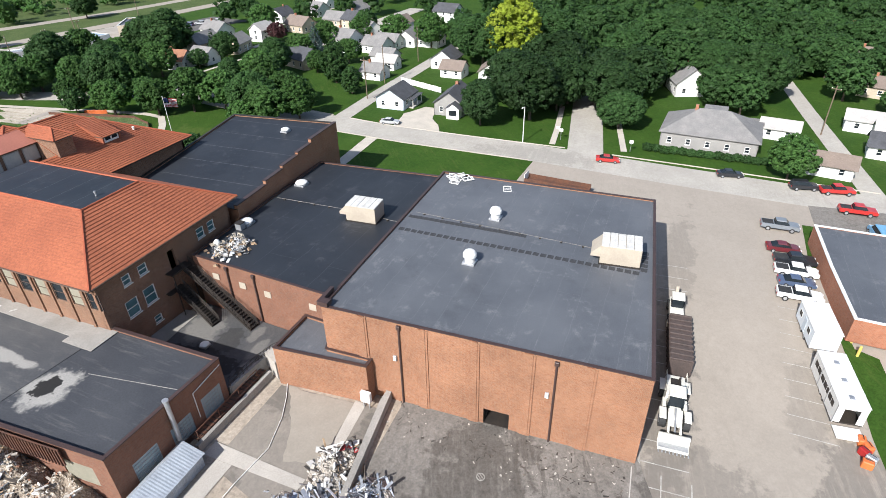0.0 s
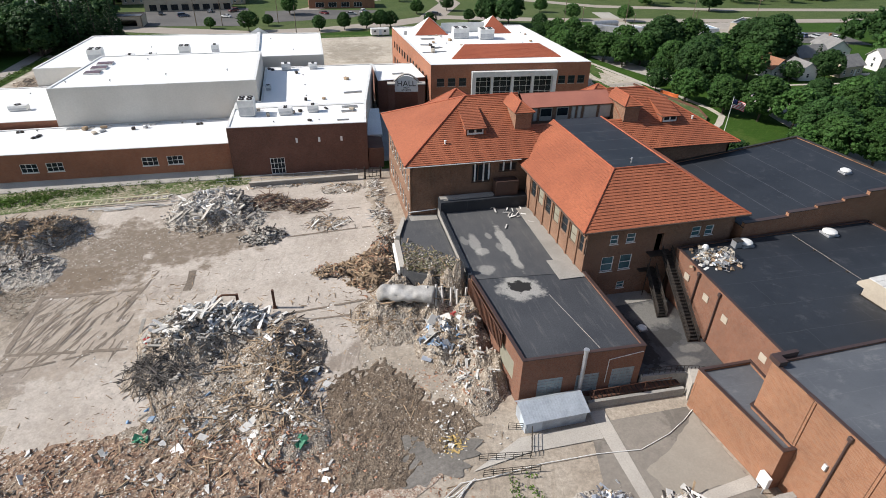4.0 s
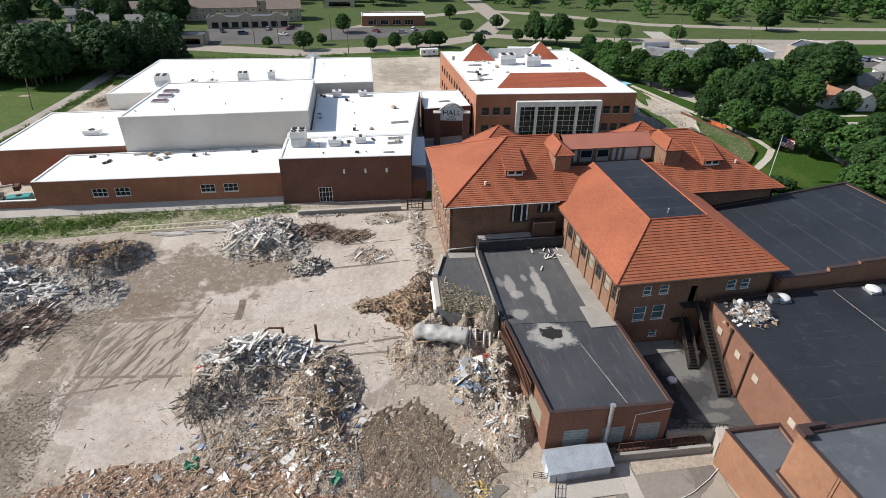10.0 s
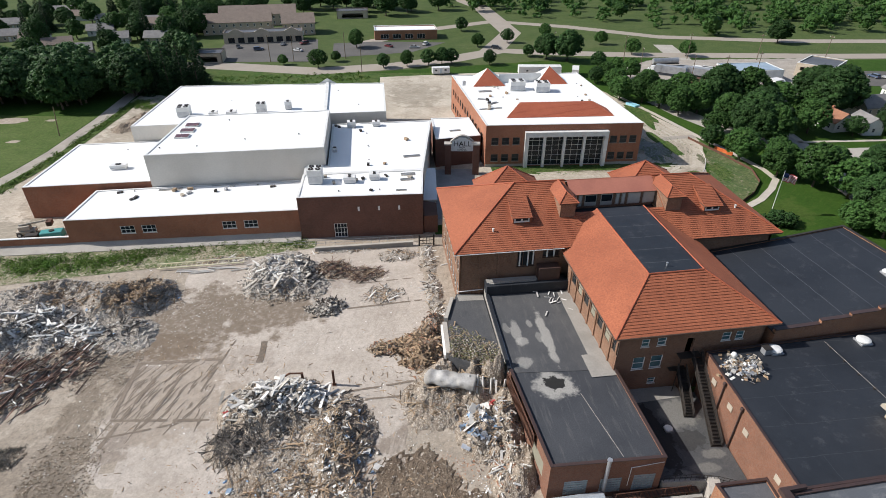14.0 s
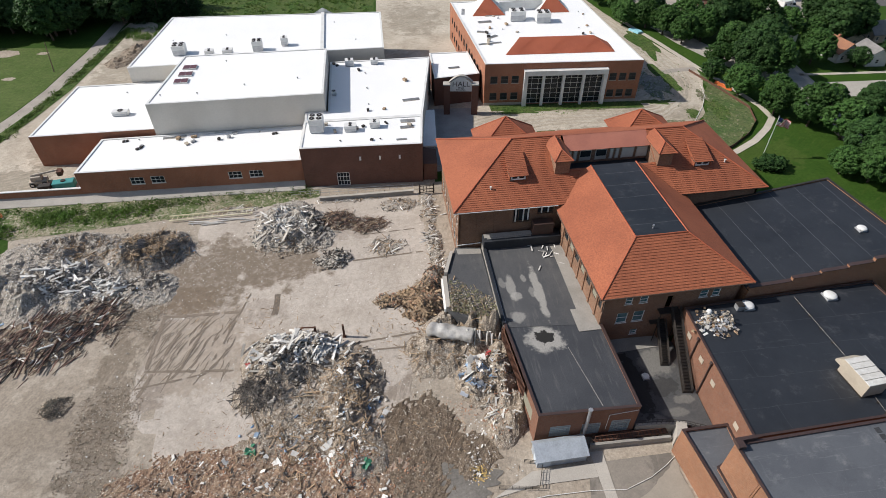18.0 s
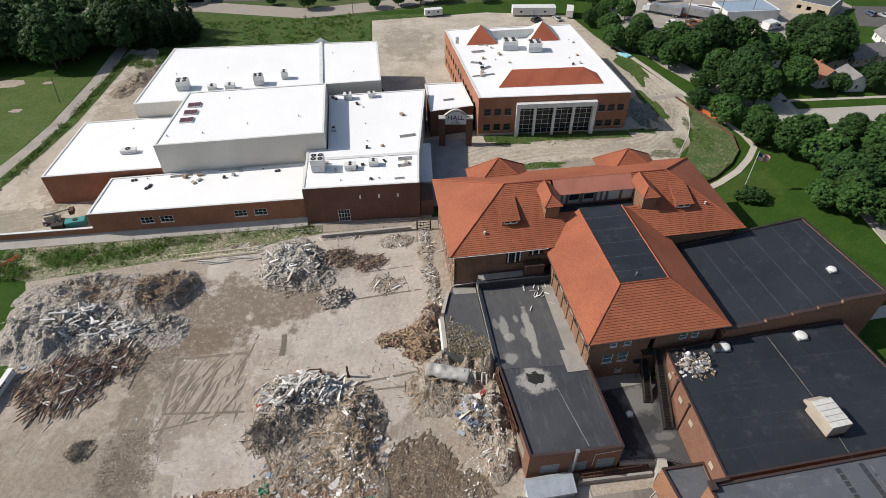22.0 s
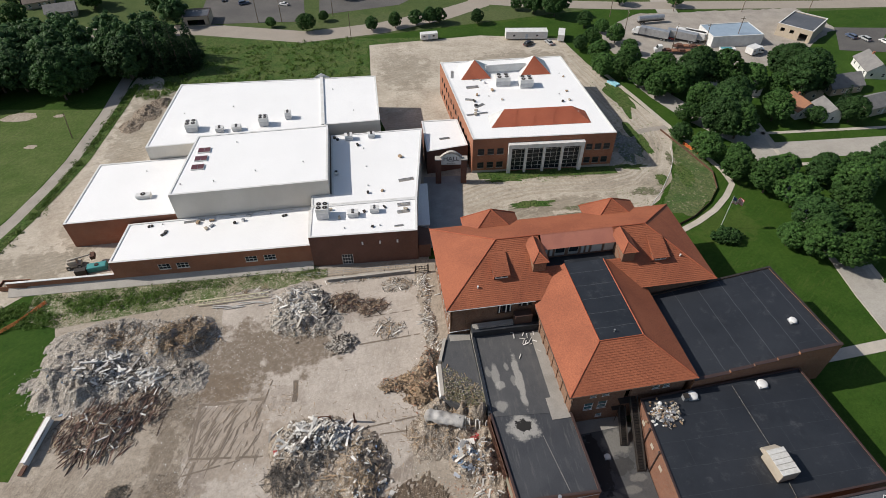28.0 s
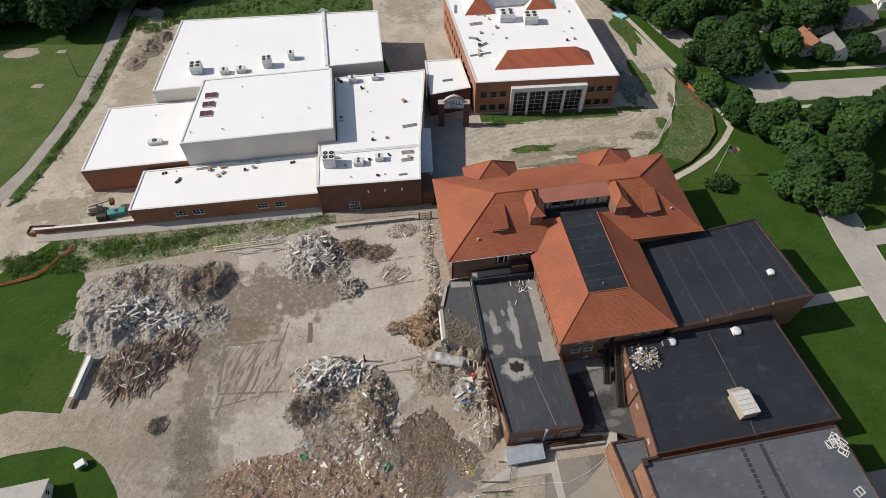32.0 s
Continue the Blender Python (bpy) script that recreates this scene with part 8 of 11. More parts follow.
def lorry(x, y, rz, load, cab_paint, label, cab=True):
    """A lorry: tractor and trailer along x, the cab at the front end."""
    t = thing("lorry" if cab else "lorry_trailer", label, "lorry", (x, y, 0.08), rz, "lorries in the gravel yard")
    part("chassis", boxed(-6.2, 8.0 if cab else 6.0, -0.5, 0.5, 0.75, 1.05), M["dark_metal"], t)
    if load == "box":
        part("box_body", boxed(-6.2, 5.6, -1.25, 1.25, 1.1, 3.9, 0.05), M["galv"], t)
        part("rear_door", boxed(-6.26, -6.2, -1.15, 1.15, 1.2, 3.8), M["rub_blue"], t)
    elif load == "white":
        part("box_body", boxed(-6.2, 5.6, -1.25, 1.25, 1.1, 3.9, 0.05), M["white_metal"], t)
        part("rear_door", boxed(-6.26, -6.2, -1.15, 1.15, 1.2, 3.8), M["galv"], t)
    elif load == "tank":
        part("tank", bar(bmesh.new(), (-6.0, 0, 2.2), (5.4, 0, 2.2), 1.1, 16), M["galv"], t)
    else:
        part("deck", boxed(-6.2, 5.6, -1.25, 1.25, 1.05, 1.2), M["rust"], t)
        for k in range(4):
            part("cargo", boxed(-5.6 + k * 2.7, -3.6 + k * 2.7, -1.0, 1.0, 1.2, 1.5 + 0.3 * (k % 2), 0.08), M["rust"] if k % 2 else M["shingle_red"], t)
    if cab:
        part("cab", hull([(5.9, 0.9), (8.6, 0.9), (8.7, 1.9), (7.8, 2.1), (7.4, 3.1), (5.9, 3.2)], 2.3, 2.0), PAINT[cab_paint], t)
        part("windscreen", hull([(7.35, 2.15), (7.95, 2.1), (7.55, 3.0), (7.25, 3.0)], 1.9, 1.8), M["glass"], t)
        for sy in (-1.0, 1.0):
            wheel(t, 7.6, sy, 0.5, 0.3)
    for sx in (-4.9, -3.7):
        for sy in (-1.0, 1.0):
            wheel(t, sx, sy, 0.5, 0.3)
    return t


lorry(89.5, 162.5, 142, "box", "white", "white lorry with a long grey trailer in the yard")
lorry(95, 177, 2, "tank", "white", "silver tank trailer at the edge of the yard", False)
lorry(99.4, 158.4, 142, "box", "red", "grey lorry trailer beside the blue-roofed shed", False)
lorry(103.0, 158.6, 142, "white", "white", "white lorry trailer beside the blue-roofed shed", False)
lorry(106.4, 157.2, 142, "white", "white", "white lorry trailer beside the blue-roofed shed", False)
lorry(92.6, 147.6, 168, "flat", "white", "flatbed lorry with a rusty load in the yard")
lorry(99.0, 150.6, 165, "flat", "red", "flatbed trailer with a rusty load in the yard", False)
car("pickup", "red", 95.2, 160.8, 130, "red tractor unit parked among the trailers")
boat = thing("boat", "white and teal motor boat on a trailer", "boat", (113, 146, 0.1), -12)
part("hull", hull([(-2.8, 0.6), (2.2, 0.6), (3.2, 1.5), (-2.8, 1.4)], 1.3, 2.2), M["white_paint"], boat)
part("deck", boxed(-2.4, 1.8, -0.8, 0.8, 1.38, 1.5, 0.03), mat("teal_deck", (0.1, 0.35, 0.38), (0.12, 0.4, 0.42), 0.5, 1, 5, 0.1, 0.05), boat)
part("trailer_frame", boxed(-2.6, 3.6, -0.6, 0.6, 0.4, 0.6), M["galv"], boat)
for sy in (-0.9, 0.9):
    wheel(boat, -0.6, sy, 0.34, 0.2)
site_trailer(122, 142.5, 20, 5, 3.4, 3.0, "small white hut in the lorry yard", M["white_metal"])
car("van", "white", 126, 144, 70, "white van parked in the lorry yard")
sheet("dark_lot", [(158, 140), (188, 132), (192, 156), (170, 160)], 0.08, M["asphalt"], "dark asphalt car park behind the warehouse", "parking lot", step=50)
for x, y, cl in ((170, 150, "blue"), (174, 147, "silver"), (180, 143, "white")):
    car("suv", cl, x, y, 100, "car in the dark car park behind the warehouse")
t = bpy.data.objects["site_trailer.001"]
bm = bmesh.new()
for i in range(11):
    box(bm, -3.6 + i * 0.62, -3.6 + i * 0.62 + 0.36, 1.36, 1.38, 1.55, 2.35 if i in (0, 4, 7) else 2.15)
part("writing_bars", bm, M["dark_metal"], t, "dark bars in place of the lettering")
# Flat dark plate paints the shaded inside of an open hatch.
part("open_hatch", boxed(-4.79, -4.75, -0.6, 0.5, 1.2, 2.6), M["dark_metal"], t)

# ---- trees ----
def leaf_mat(name, c1, c2, gloss=0.55):
    m, nt, p = shader(name)
    r = add(nt, "ShaderNodeNewGeometry").outputs["Random Per Island"]
    o = add(nt, "ShaderNodeObjectInfo").outputs["Random"]
    vec = coords(nt)
    col = blend(nt, remap(nt, noisy(nt, vec, 0.35, 3), 0.35, 0.65), c1, c2)
    mul = add(nt, "ShaderNodeMath")
    mul.operation = "MULTIPLY"
    nt.links.new(remap(nt, r, 0, 1, 0.68, 1.32), mul.inputs[0])
    nt.links.new(remap(nt, o, 0, 1, 0.75, 1.2), mul.inputs[1])
    rgb = add(nt, "ShaderNodeCombineColor")
    for i in range(3):
        nt.links.new(mul.outputs[0], rgb.inputs[i])
    c = blend(nt, 1.0, col, rgb.outputs[0], "MULTIPLY")
    nt.links.new(c, p.inputs["Base Color"])
    p.inputs["Roughness"].default_value = gloss
    p.inputs["Specular IOR Level"].default_value = 0.14
    tr = add(nt, "ShaderNodeBsdfTranslucent")
    nt.links.new(c, tr.inputs["Color"])
    mx = add(nt, "ShaderNodeMixShader")
    mx.inputs[0].default_value = 0.36
    nt.links.new(p.outputs[0], mx.inputs[1])
    nt.links.new(tr.outputs[0], mx.inputs[2])
    nt.links.new(mx.outputs[0], nt.nodes["Material Output"].inputs["Surface"])
    return m


M["bark"] = mat("bark", (0.10, 0.075, 0.055), (0.065, 0.05, 0.04), 0.95, 1.0, 8, 0.3, 0.6)
M["leaf"] = leaf_mat("leaves", (0.051, 0.118, 0.029), (0.072, 0.146, 0.038))
M["leaf_deep"] = leaf_mat("deep_leaves", (0.038, 0.088, 0.025), (0.053, 0.109, 0.033))
M["leaf_wood"] = leaf_mat("woodland_leaves", (0.043, 0.09, 0.031), (0.058, 0.113, 0.039))
# Leaf colour darkened to stand in for crowns seen from their shaded side.
M["leaf_shaded"] = leaf_mat("shade_darkened_leaves", (0.022, 0.049, 0.016), (0.032, 0.064, 0.021))
M["leaf_lime"] = leaf_mat("lime_leaves", (0.27, 0.36, 0.03), (0.34, 0.41, 0.05))
M["leaf_blue"] = leaf_mat("blue_needles", (0.07, 0.11, 0.105), (0.09, 0.13, 0.12))
M["leaf_fir"] = leaf_mat("fir_needles", (0.022, 0.05, 0.02), (0.032, 0.066, 0.026))
M["leaf_purple"] = leaf_mat("purple_leaves", (0.05, 0.022, 0.025), (0.07, 0.03, 0.03))


G0 = (1 + 5 ** 0.5) / 2
ICO = np.array([(-1, G0, 0), (1, G0, 0), (-1, -G0, 0), (1, -G0, 0), (0, -1, G0), (0, 1, G0), (0, -1, -G0), (0, 1, -G0), (G0, 0, -1), (G0, 0, 1), (-G0, 0, -1), (-G0, 0, 1)]) / math.hypot(1, G0)
ICO_FACES = ((0, 11, 5), (0, 5, 1), (0, 1, 7), (0, 7, 10), (0, 10, 11), (1, 5, 9), (5, 11, 4), (11, 10, 2), (10, 7, 6), (7, 1, 8), (3, 9, 4), (3, 4, 2), (3, 2, 6), (3, 6, 8), (3, 8, 9), (4, 9, 5), (2, 4, 11), (6, 2, 10), (8, 6, 7), (9, 8, 1))


def leaf_cloud(centres, radii, per, size, name, flat=0.5, core=0.0, heart=None, inner=()):
    """One mesh of leaf blades gathered in clumps."""
    V, n = [], 0
    for c, r in zip(centres, radii):
        k = max(6, int(per * r * r))
        d = RNG.normal(0, 1, (k, 3))
        d /= np.linalg.norm(d, axis=1)[:, None]
        rad = r * (0.62 + 0.45 * RNG.uniform(0, 1, k) ** 0.6)
        p = np.array(c) + d * rad[:, None] * np.array([1, 1, 0.8])
        nrm = d * 0.75
        if heart is not None:
            out = p - np.array(heart)
            nrm = d * 0.35 + 0.75 * out / np.linalg.norm(out, axis=1)[:, None]
        nrm = nrm + RNG.normal(0, 0.42, (k, 3)) + np.array([0, 0, flat])
        nrm /= np.linalg.norm(nrm, axis=1)[:, None]
        a = np.cross(nrm, RNG.normal(0, 1, (k, 3)))
        a /= np.linalg.norm(a, axis=1)[:, None]
        b = np.cross(nrm, a)
        s = size * RNG.uniform(0.6, 1.35, (k, 1))
        V.append(np.stack([p - a * s, p + b * s * 0.55 + nrm * s * 0.12, p + a * s, p - b * s * 0.55 + nrm * s * 0.12], 1))
    v = np.concatenate(V).reshape(-1, 3)
    f = np.arange(len(v)).reshape(-1, 4).tolist()
    v = v.tolist()
    if core:
        for c, r in [*zip(centres, radii), *inner]:
            o = len(v)
            q = ICO * (r * core * RNG.uniform(0.7, 1.2, (12, 1))) * np.array([1, 1, 0.8]) + np.array(c)
            v += q.tolist()
            f += [[o + i for i in t] for t in ICO_FACES]
    me = bpy.data.meshes.new(name)
    me.from_pydata(v, [], f)
    return me


def broad_tree(seed, h=10.0, spread=4.6, base=2.2, clumps=62, leaf="leaf", label="broad leafy green tree", per=50, size=0.23):
    rng = np.random.default_rng(seed)
    t = thing("tree", label, "tree", (0, 0, -300))
    tr = bmesh.new()
    top = h * 0.62
    lean = rng.uniform(-0.4, 0.4, 2)
    bar(tr, (0, 0, -0.2), (lean[0] * 0.4, lean[1] * 0.4, base), 0.30 * h / 10, 8, 0.22 * h / 10)
    bar(tr, (lean[0] * 0.4, lean[1] * 0.4, base - 0.05), (lean[0], lean[1], top), 0.22 * h / 10, 7, 0.08)
    cs, rs = [], []
    for i in range(int(clumps * 3.4)):
        a, u = rng.uniform(0, 2 * math.pi), rng.uniform(0, 1)
        z = base + (h - base) * (0.06 + 0.9 * u)
        prof = math.sin(math.pi * min(1, 0.16 + 0.80 * u)) ** 0.65
        r = spread * prof * (0.66 + 0.32 * math.sqrt(rng.uniform(0, 1))) * (1 + 0.16 * math.sin(2.3 * a + seed) + 0.1 * math.sin(5 * a + 2 * seed))
        cr = rng.uniform(0.38, 0.84) * spread / 4.6
        cs.append((r * math.cos(a), r * math.sin(a), z))
        rs.append(cr)
    for i in range(clumps * 4):
        a, u = rng.uniform(0, 2 * math.pi), rng.uniform(0, 1)
        prof = math.sin(math.pi * min(1, 0.16 + 0.80 * u)) ** 0.65
        r = spread * prof * rng.uniform(0.78, 1.04) * (1 + 0.16 * math.sin(2.3 * a + seed) + 0.1 * math.sin(5 * a + 2 * seed))
        cs.append((r * math.cos(a), r * math.sin(a), base + (h - base) * (0.06 + 0.93 * u)))
        rs.append(rng.uniform(0.2, 0.45) * spread / 4.6)
    inner = []
    for u in (0.18, 0.36, 0.54, 0.72):
        inner.append(((rng.uniform(-0.4, 0.4), rng.uniform(-0.4, 0.4), base + (h - base) * u), spread * 0.62 * math.sin(math.pi * min(1, 0.2 + 0.75 * u)) ** 0.65))
    for i in range(0, clumps, 4):
        z = base + (cs[i][2] - base) * 0.45
        bar(tr, (lean[0] * z / top, lean[1] * z / top, z), cs[i], 0.09, 5, 0.03)
    part("trunk", tr, M["bark"], t)
    global RNG
    keep, RNG = RNG, rng
    part("crown", leaf_cloud(cs, rs, per, size, "crown", 0.4, 0.84, (0, 0, base + 0.25 * (h - base)), inner), M[leaf], t)
    RNG = keep
    return t


def cone_tree(seed, h=12.0, spread=3.0, leaf="leaf_fir", label="tall dark green conifer tree", layers=15, size=0.30):
    rng = np.random.default_rng(seed)
    t = thing("conifer", label, "tree", (0, 0, -300))
    part("trunk", bar(bmesh.new(), (0, 0, -0.2), (0, 0, h * 0.95), 0.26, 7, 0.04), M["bark"], t)
    cs, rs = [], []
    for k in range(layers):
        u = k / (layers - 1)
        z, r = h * (0.08 + 0.88 * u), spread * (1 - u) ** 0.85 + 0.15
        for i in range(max(2, int(9 * (1 - u) + 2))):
            a = 2 * math.pi * (i / max(2, int(9 * (1 - u) + 2))) + rng.uniform(-0.3, 0.3)
            rr = r * rng.uniform(0.45, 1.0)
            cs.append((rr * math.cos(a), rr * math.sin(a), z - 0.2 * rr))
            rs.append(0.45 + 0.55 * (1 - u))
    global RNG
    keep, RNG = RNG, rng
    part("crown", leaf_cloud(cs, rs, 40, size * 0.8, "crown", 0.2, 0.6), M[leaf], t)
    RNG = keep
    return t


KINDS = {
    "a": broad_tree(1, 10.0, 4.8), "b": broad_tree(2, 11.5, 5.2, 2.4, 70), "c": broad_tree(3, 9.0, 4.2, 1.8, 54), "d": broad_tree(4, 12.5, 6.0, 2.6, 84, "leaf_deep", "broad dark green tree"),
    "e": broad_tree(5, 8.0, 3.8, 1.6, 48, "leaf_deep", "compact dark green tree"), "l": broad_tree(6, 12.0, 4.6, 2.2, 60, "leaf_lime", "bright yellow-green broad tree"),
    "p": broad_tree(7, 8.0, 3.8, 1.6, 48, "leaf_purple", "dark purple-leaved garden tree"), "f": cone_tree(8, 14.0, 3.6), "s": cone_tree(9, 11.0, 3.6, "leaf_blue", "blue-grey pointed spruce tree"),
    "t": broad_tree(10, 9.0, 3.4, 0.7, 52, "leaf_deep", "dense rounded dark evergreen tree"), "g": broad_tree(11, 2.0, 1.6, 0.2, 16, "leaf_deep", "small rounded green bush", 60, 0.22),
    "1": broad_tree(13, 10.5, 5.0, 2.2, 44, per=12, size=0.42), "2": broad_tree(14, 12.0, 5.6, 2.4, 48, "leaf_deep", "broad dark green tree", 12, 0.42), "3": broad_tree(15, 9.0, 4.4, 1.6, 40, "leaf_deep", "compact dark green tree", 12, 0.42),
    "w": broad_tree(21, 12.5, 5.6, 2.0, 56, "leaf_wood", "dark tree at the edge of the wood", 14, 0.4),
    "k": broad_tree(16, 12.0, 5.8, 2.4, 80, "leaf_shaded", "broad tree with leaf colour darkened for shade"), "j": broad_tree(17, 11.5, 5.4, 2.2, 46, "leaf_shaded", "broad tree with leaf colour darkened for shade", 12, 0.42),
    "h": broad_tree(12, 14.0, 8.0, 2.8, 110, "leaf_deep", "huge spreading dark tree"),
}
USED = {}


def plant(kind, x, y, s=1.0, rz=None, group=""):
    # Street trees here take the crowns with shade put into the leaves.
    if 90 < x < 150 and -50 < y < -6:
        kind = {"a": "k", "b": "k", "c": "e", "d": "k", "e": "k", "1": "j", "2": "j", "3": "j"}.get(kind, kind)
    elif x > 96 and y < -6:
        kind = {"a": "e", "b": "d", "c": "e", "1": "2"}.get(kind, kind)
    src = KINDS[kind]
    rz = random.uniform(0, 360) if rz is None else rz
    m = pose(x, y, lie(x, y), 0, 0, rz) @ Matrix.Diagonal((s, s, s * random.uniform(0.92, 1.08), 1))
    if kind not in USED:
        src.matrix_basis = m
        USED[kind] = src
        if group:
            tagged(src, group=group)
        return src
    ob = copy_thing(src, m @ Matrix.Diagonal((1 / src.scale[0], 1 / src.scale[1], 1 / src.scale[2], 1)))
    if group:
        tagged(ob, group=group)
    return ob


EAST, NORTHWEST = ([], []), ([], [])


def mass(store, x, y, s):
    """Adds one crown to a far mass of trees."""
    for j in range(26):
        a, u = random.uniform(0, 6.283), random.uniform(0.05, 0.95)
        r = 4.6 * s * math.sin(math.pi * min(1, 0.16 + 0.8 * u)) ** 0.65 * random.uniform(0.6, 0.95)
        store[0].append((x + r * math.cos(a), y + r * math.sin(a), (1.8 + 8.6 * u) * s))
        store[1].append(random.uniform(0.9, 1.5) * s)
    for u in (0.3, 0.6):
        store[0].append((x, y, (1.8 + 8.6 * u) * s))
        store[1].append(3.0 * s)


HOMES = [o.matrix_world.translation.copy() for o in bpy.data.objects if o.parent is None and o.name.split(".")[0] in ("house", "garage", "shed")]


def hidden(x, y):
    """True where a tree would stand on a house or hide it from the camera in the west."""
    return any(-6 < h.x - x < 11 and abs(h.y - y) < 8 for h in HOMES)


ROW = "trees along the school street"
for k, x, y, s in (("a", 57, 134, 0.9), ("b", 64, 131, 0.85), ("a", 67, 124, 0.95), ("c", 70, 116, 1.0), ("b", 77, 117, 0.95), ("a", 80, 105, 1.0), ("d", 79, 90, 0.95), ("b", 69, 79, 0.85), ("d", 90, 103, 0.95),
                   ("b", 84, 88, 1.0), ("a", 73, 68, 0.95), ("b", 78, 61, 0.95), ("a", 82, 54, 1.0), ("d", 80, 43, 0.9), ("a", 76, 36, 0.95), ("b", 82, 31, 0.85), ("c", 72, 40, 0.8), ("b", 99, 55, 0.95), ("e", 66, 89, 0.8),
                   ("c", 73, 99, 0.85), ("a", 60, 146, 0.85), ("e", 56, 156, 0.8), ("c", 75, 73, 0.9), ("d", 96, 63, 0.75), ("a", 86, 66, 0.85)):
    plant(k, x, y, s, group=ROW)
STREET = "trees among the houses east of the street"
for k, x, y, s in (("b", 95, 50, 0.95), ("a", 92, 42, 0.9), ("c", 90, 37, 0.9), ("p", 156, 92, 0.9), ("f", 128, 98, 0.75), ("s", 143, 66, 1.0), ("t", 114, 40, 1.25), ("t", 106, 30, 0.9), ("a", 164, 104, 1.1), ("b", 166, 60, 0.9), ("a", 170, 48, 1.0), ("b", 164, 31, 1.0), ("d", 158, 15, 1.0),
                   ("e", 93.5, -12.4, 0.85), ("d", 101, -22.5, 1.25), ("h", 102, -43.5, 0.62), ("d", 124, -26, 1.1), ("b", 121, -36, 1.05), ("d", 130, -45, 1.05), ("b", 163, -14, 1.1), ("l", 148, -4, 1.7), ("h", 134, -72, 1.0), ("d", 126, -64, 0.9), ("h", 142, -62, 0.9), ("c", 84.5, -77, 0.95),
                   ("b", 165, -93, 1.0), ("d", 184, -104, 1.1), ("d", 178, -60, 1.2), ("b", 173, -45, 1.2), ("d", 176, -24, 1.2), ("h", 194, -50, 1.0), ("d", 186, -85, 1.1), ("b", 198, -94, 1.1), ("d", 140, -22, 1.1), ("b", 150, -38, 1.1), ("d", 155, -55, 1.2), ("e", 112, -14, 1.2), ("b", 110, -27, 0.9),
                   ("a", 135, 48, 0.8), ("c", 122, 52, 0.8), ("b", 150, 66, 0.9), ("a", 132, 65, 0.9), ("d", 116, 63, 0.9), ("b", 106, 62, 0.85), ("c", 146, -14, 0.7), ("d", 147, 5.5, 1.3), ("d", 126, 91, 0.7), ("d", 121, 110, 1.3), ("e", 114, 92, 0.8)):
    plant(k, x, y, s, group=STREET)
for i in range(70):
    x, y = random.uniform(104, 185), random.uniform(-110, 75)
    if hidden(x, y) or (x < 168 and -7 < y < 54) or (y > 64 and x < 150) or abs(y - 22 - 0.01 * x) < 5 or abs(y + 86) < 4 or (x < 116 and -82 < y < -45) or abs(y + 36 - 0.1 * (x - 100)) < 5:
        continue
    plant(random.choice("abdde" if x < 112 else "1223"), x, y, random.uniform(0.75, 1.1), group=STREET)
for i in range(95):
    x, y = random.uniform(178, 330), random.uniform(-170, 150)
    mass(EAST, x, y, random.uniform(0.85, 1.3))
for i in range(45):
    x, y = random.uniform(84, 112), random.uniform(80, 106)
    if hidden(x, y) or (y < 92 and x > 86) or abs(x - 88 - (y - 60) * 0.14) < 6.5 or (x > 76 and y > 150 - 0.26 * (x - 78)):
        continue
    plant(random.choice("abdde" if x < 115 else "1223"), x, y, random.uniform(0.8, 1.1), group=STREET)
for i in range(34):
    x, y = random.uniform(108, 185), random.uniform(-76, -12)
    if abs(y + 36 - 0.1 * (x - 100)) < 5.5 or (x < 118 and -76 < y < -48) or (abs(y + 55) < 7 and 122 < x < 138):
        continue
    plant(random.choice("abdde" if x < 112 else "1223"), x, y, random.uniform(0.85, 1.15), group=STREET)
for i in range(130):
    mass(EAST, random.uniform(160, 330), random.uniform(-150, 30), random.uniform(0.8, 1.25))
# woods to the north-west, conifers first
WOODS = "trees of the dark wood beyond the ball field"
for x, y, s in ((-107, 162.5, 1.25), (-102.5, 162, 1.3), (-97.5, 163, 1.3), (-93, 164.5, 1.15), (-110, 171, 1.15), (-100, 171, 1.2), (-94, 173, 1.1), (-105, 178, 1.1)):
    plant("f", x, y, s, group=WOODS)
for i in range(170):
    x = random.uniform(-235, -104)
    y = random.uniform(0, 50) + 147 + max(0.0, x + 128) * 0.7
    if y < 147 + max(0.0, x + 128) * 0.7 + 11 and x > -190:
        plant(random.choice("wwww2"), x, y, random.uniform(1.0, 1.35), group=WOODS)
    else:
        mass(NORTHWEST, x, y, random.uniform(0.95, 1.3))
for store, nm, lab, lf in ((EAST, "far_trees", "far mass of leafy trees among the houses", "leaf_deep"), (NORTHWEST, "deep_woods", "dark mass of trees behind the wood edge", "leaf_wood")):
    ob = new(nm, leaf_cloud(*store, 9, 0.5, nm, 0.5, 0.85))
    ob.data.materials.append(M[lf])
    tagged(ob, lab, "trees", kind="stuff")
# park and roadside trees to the north
PARK = "young trees along the through road"
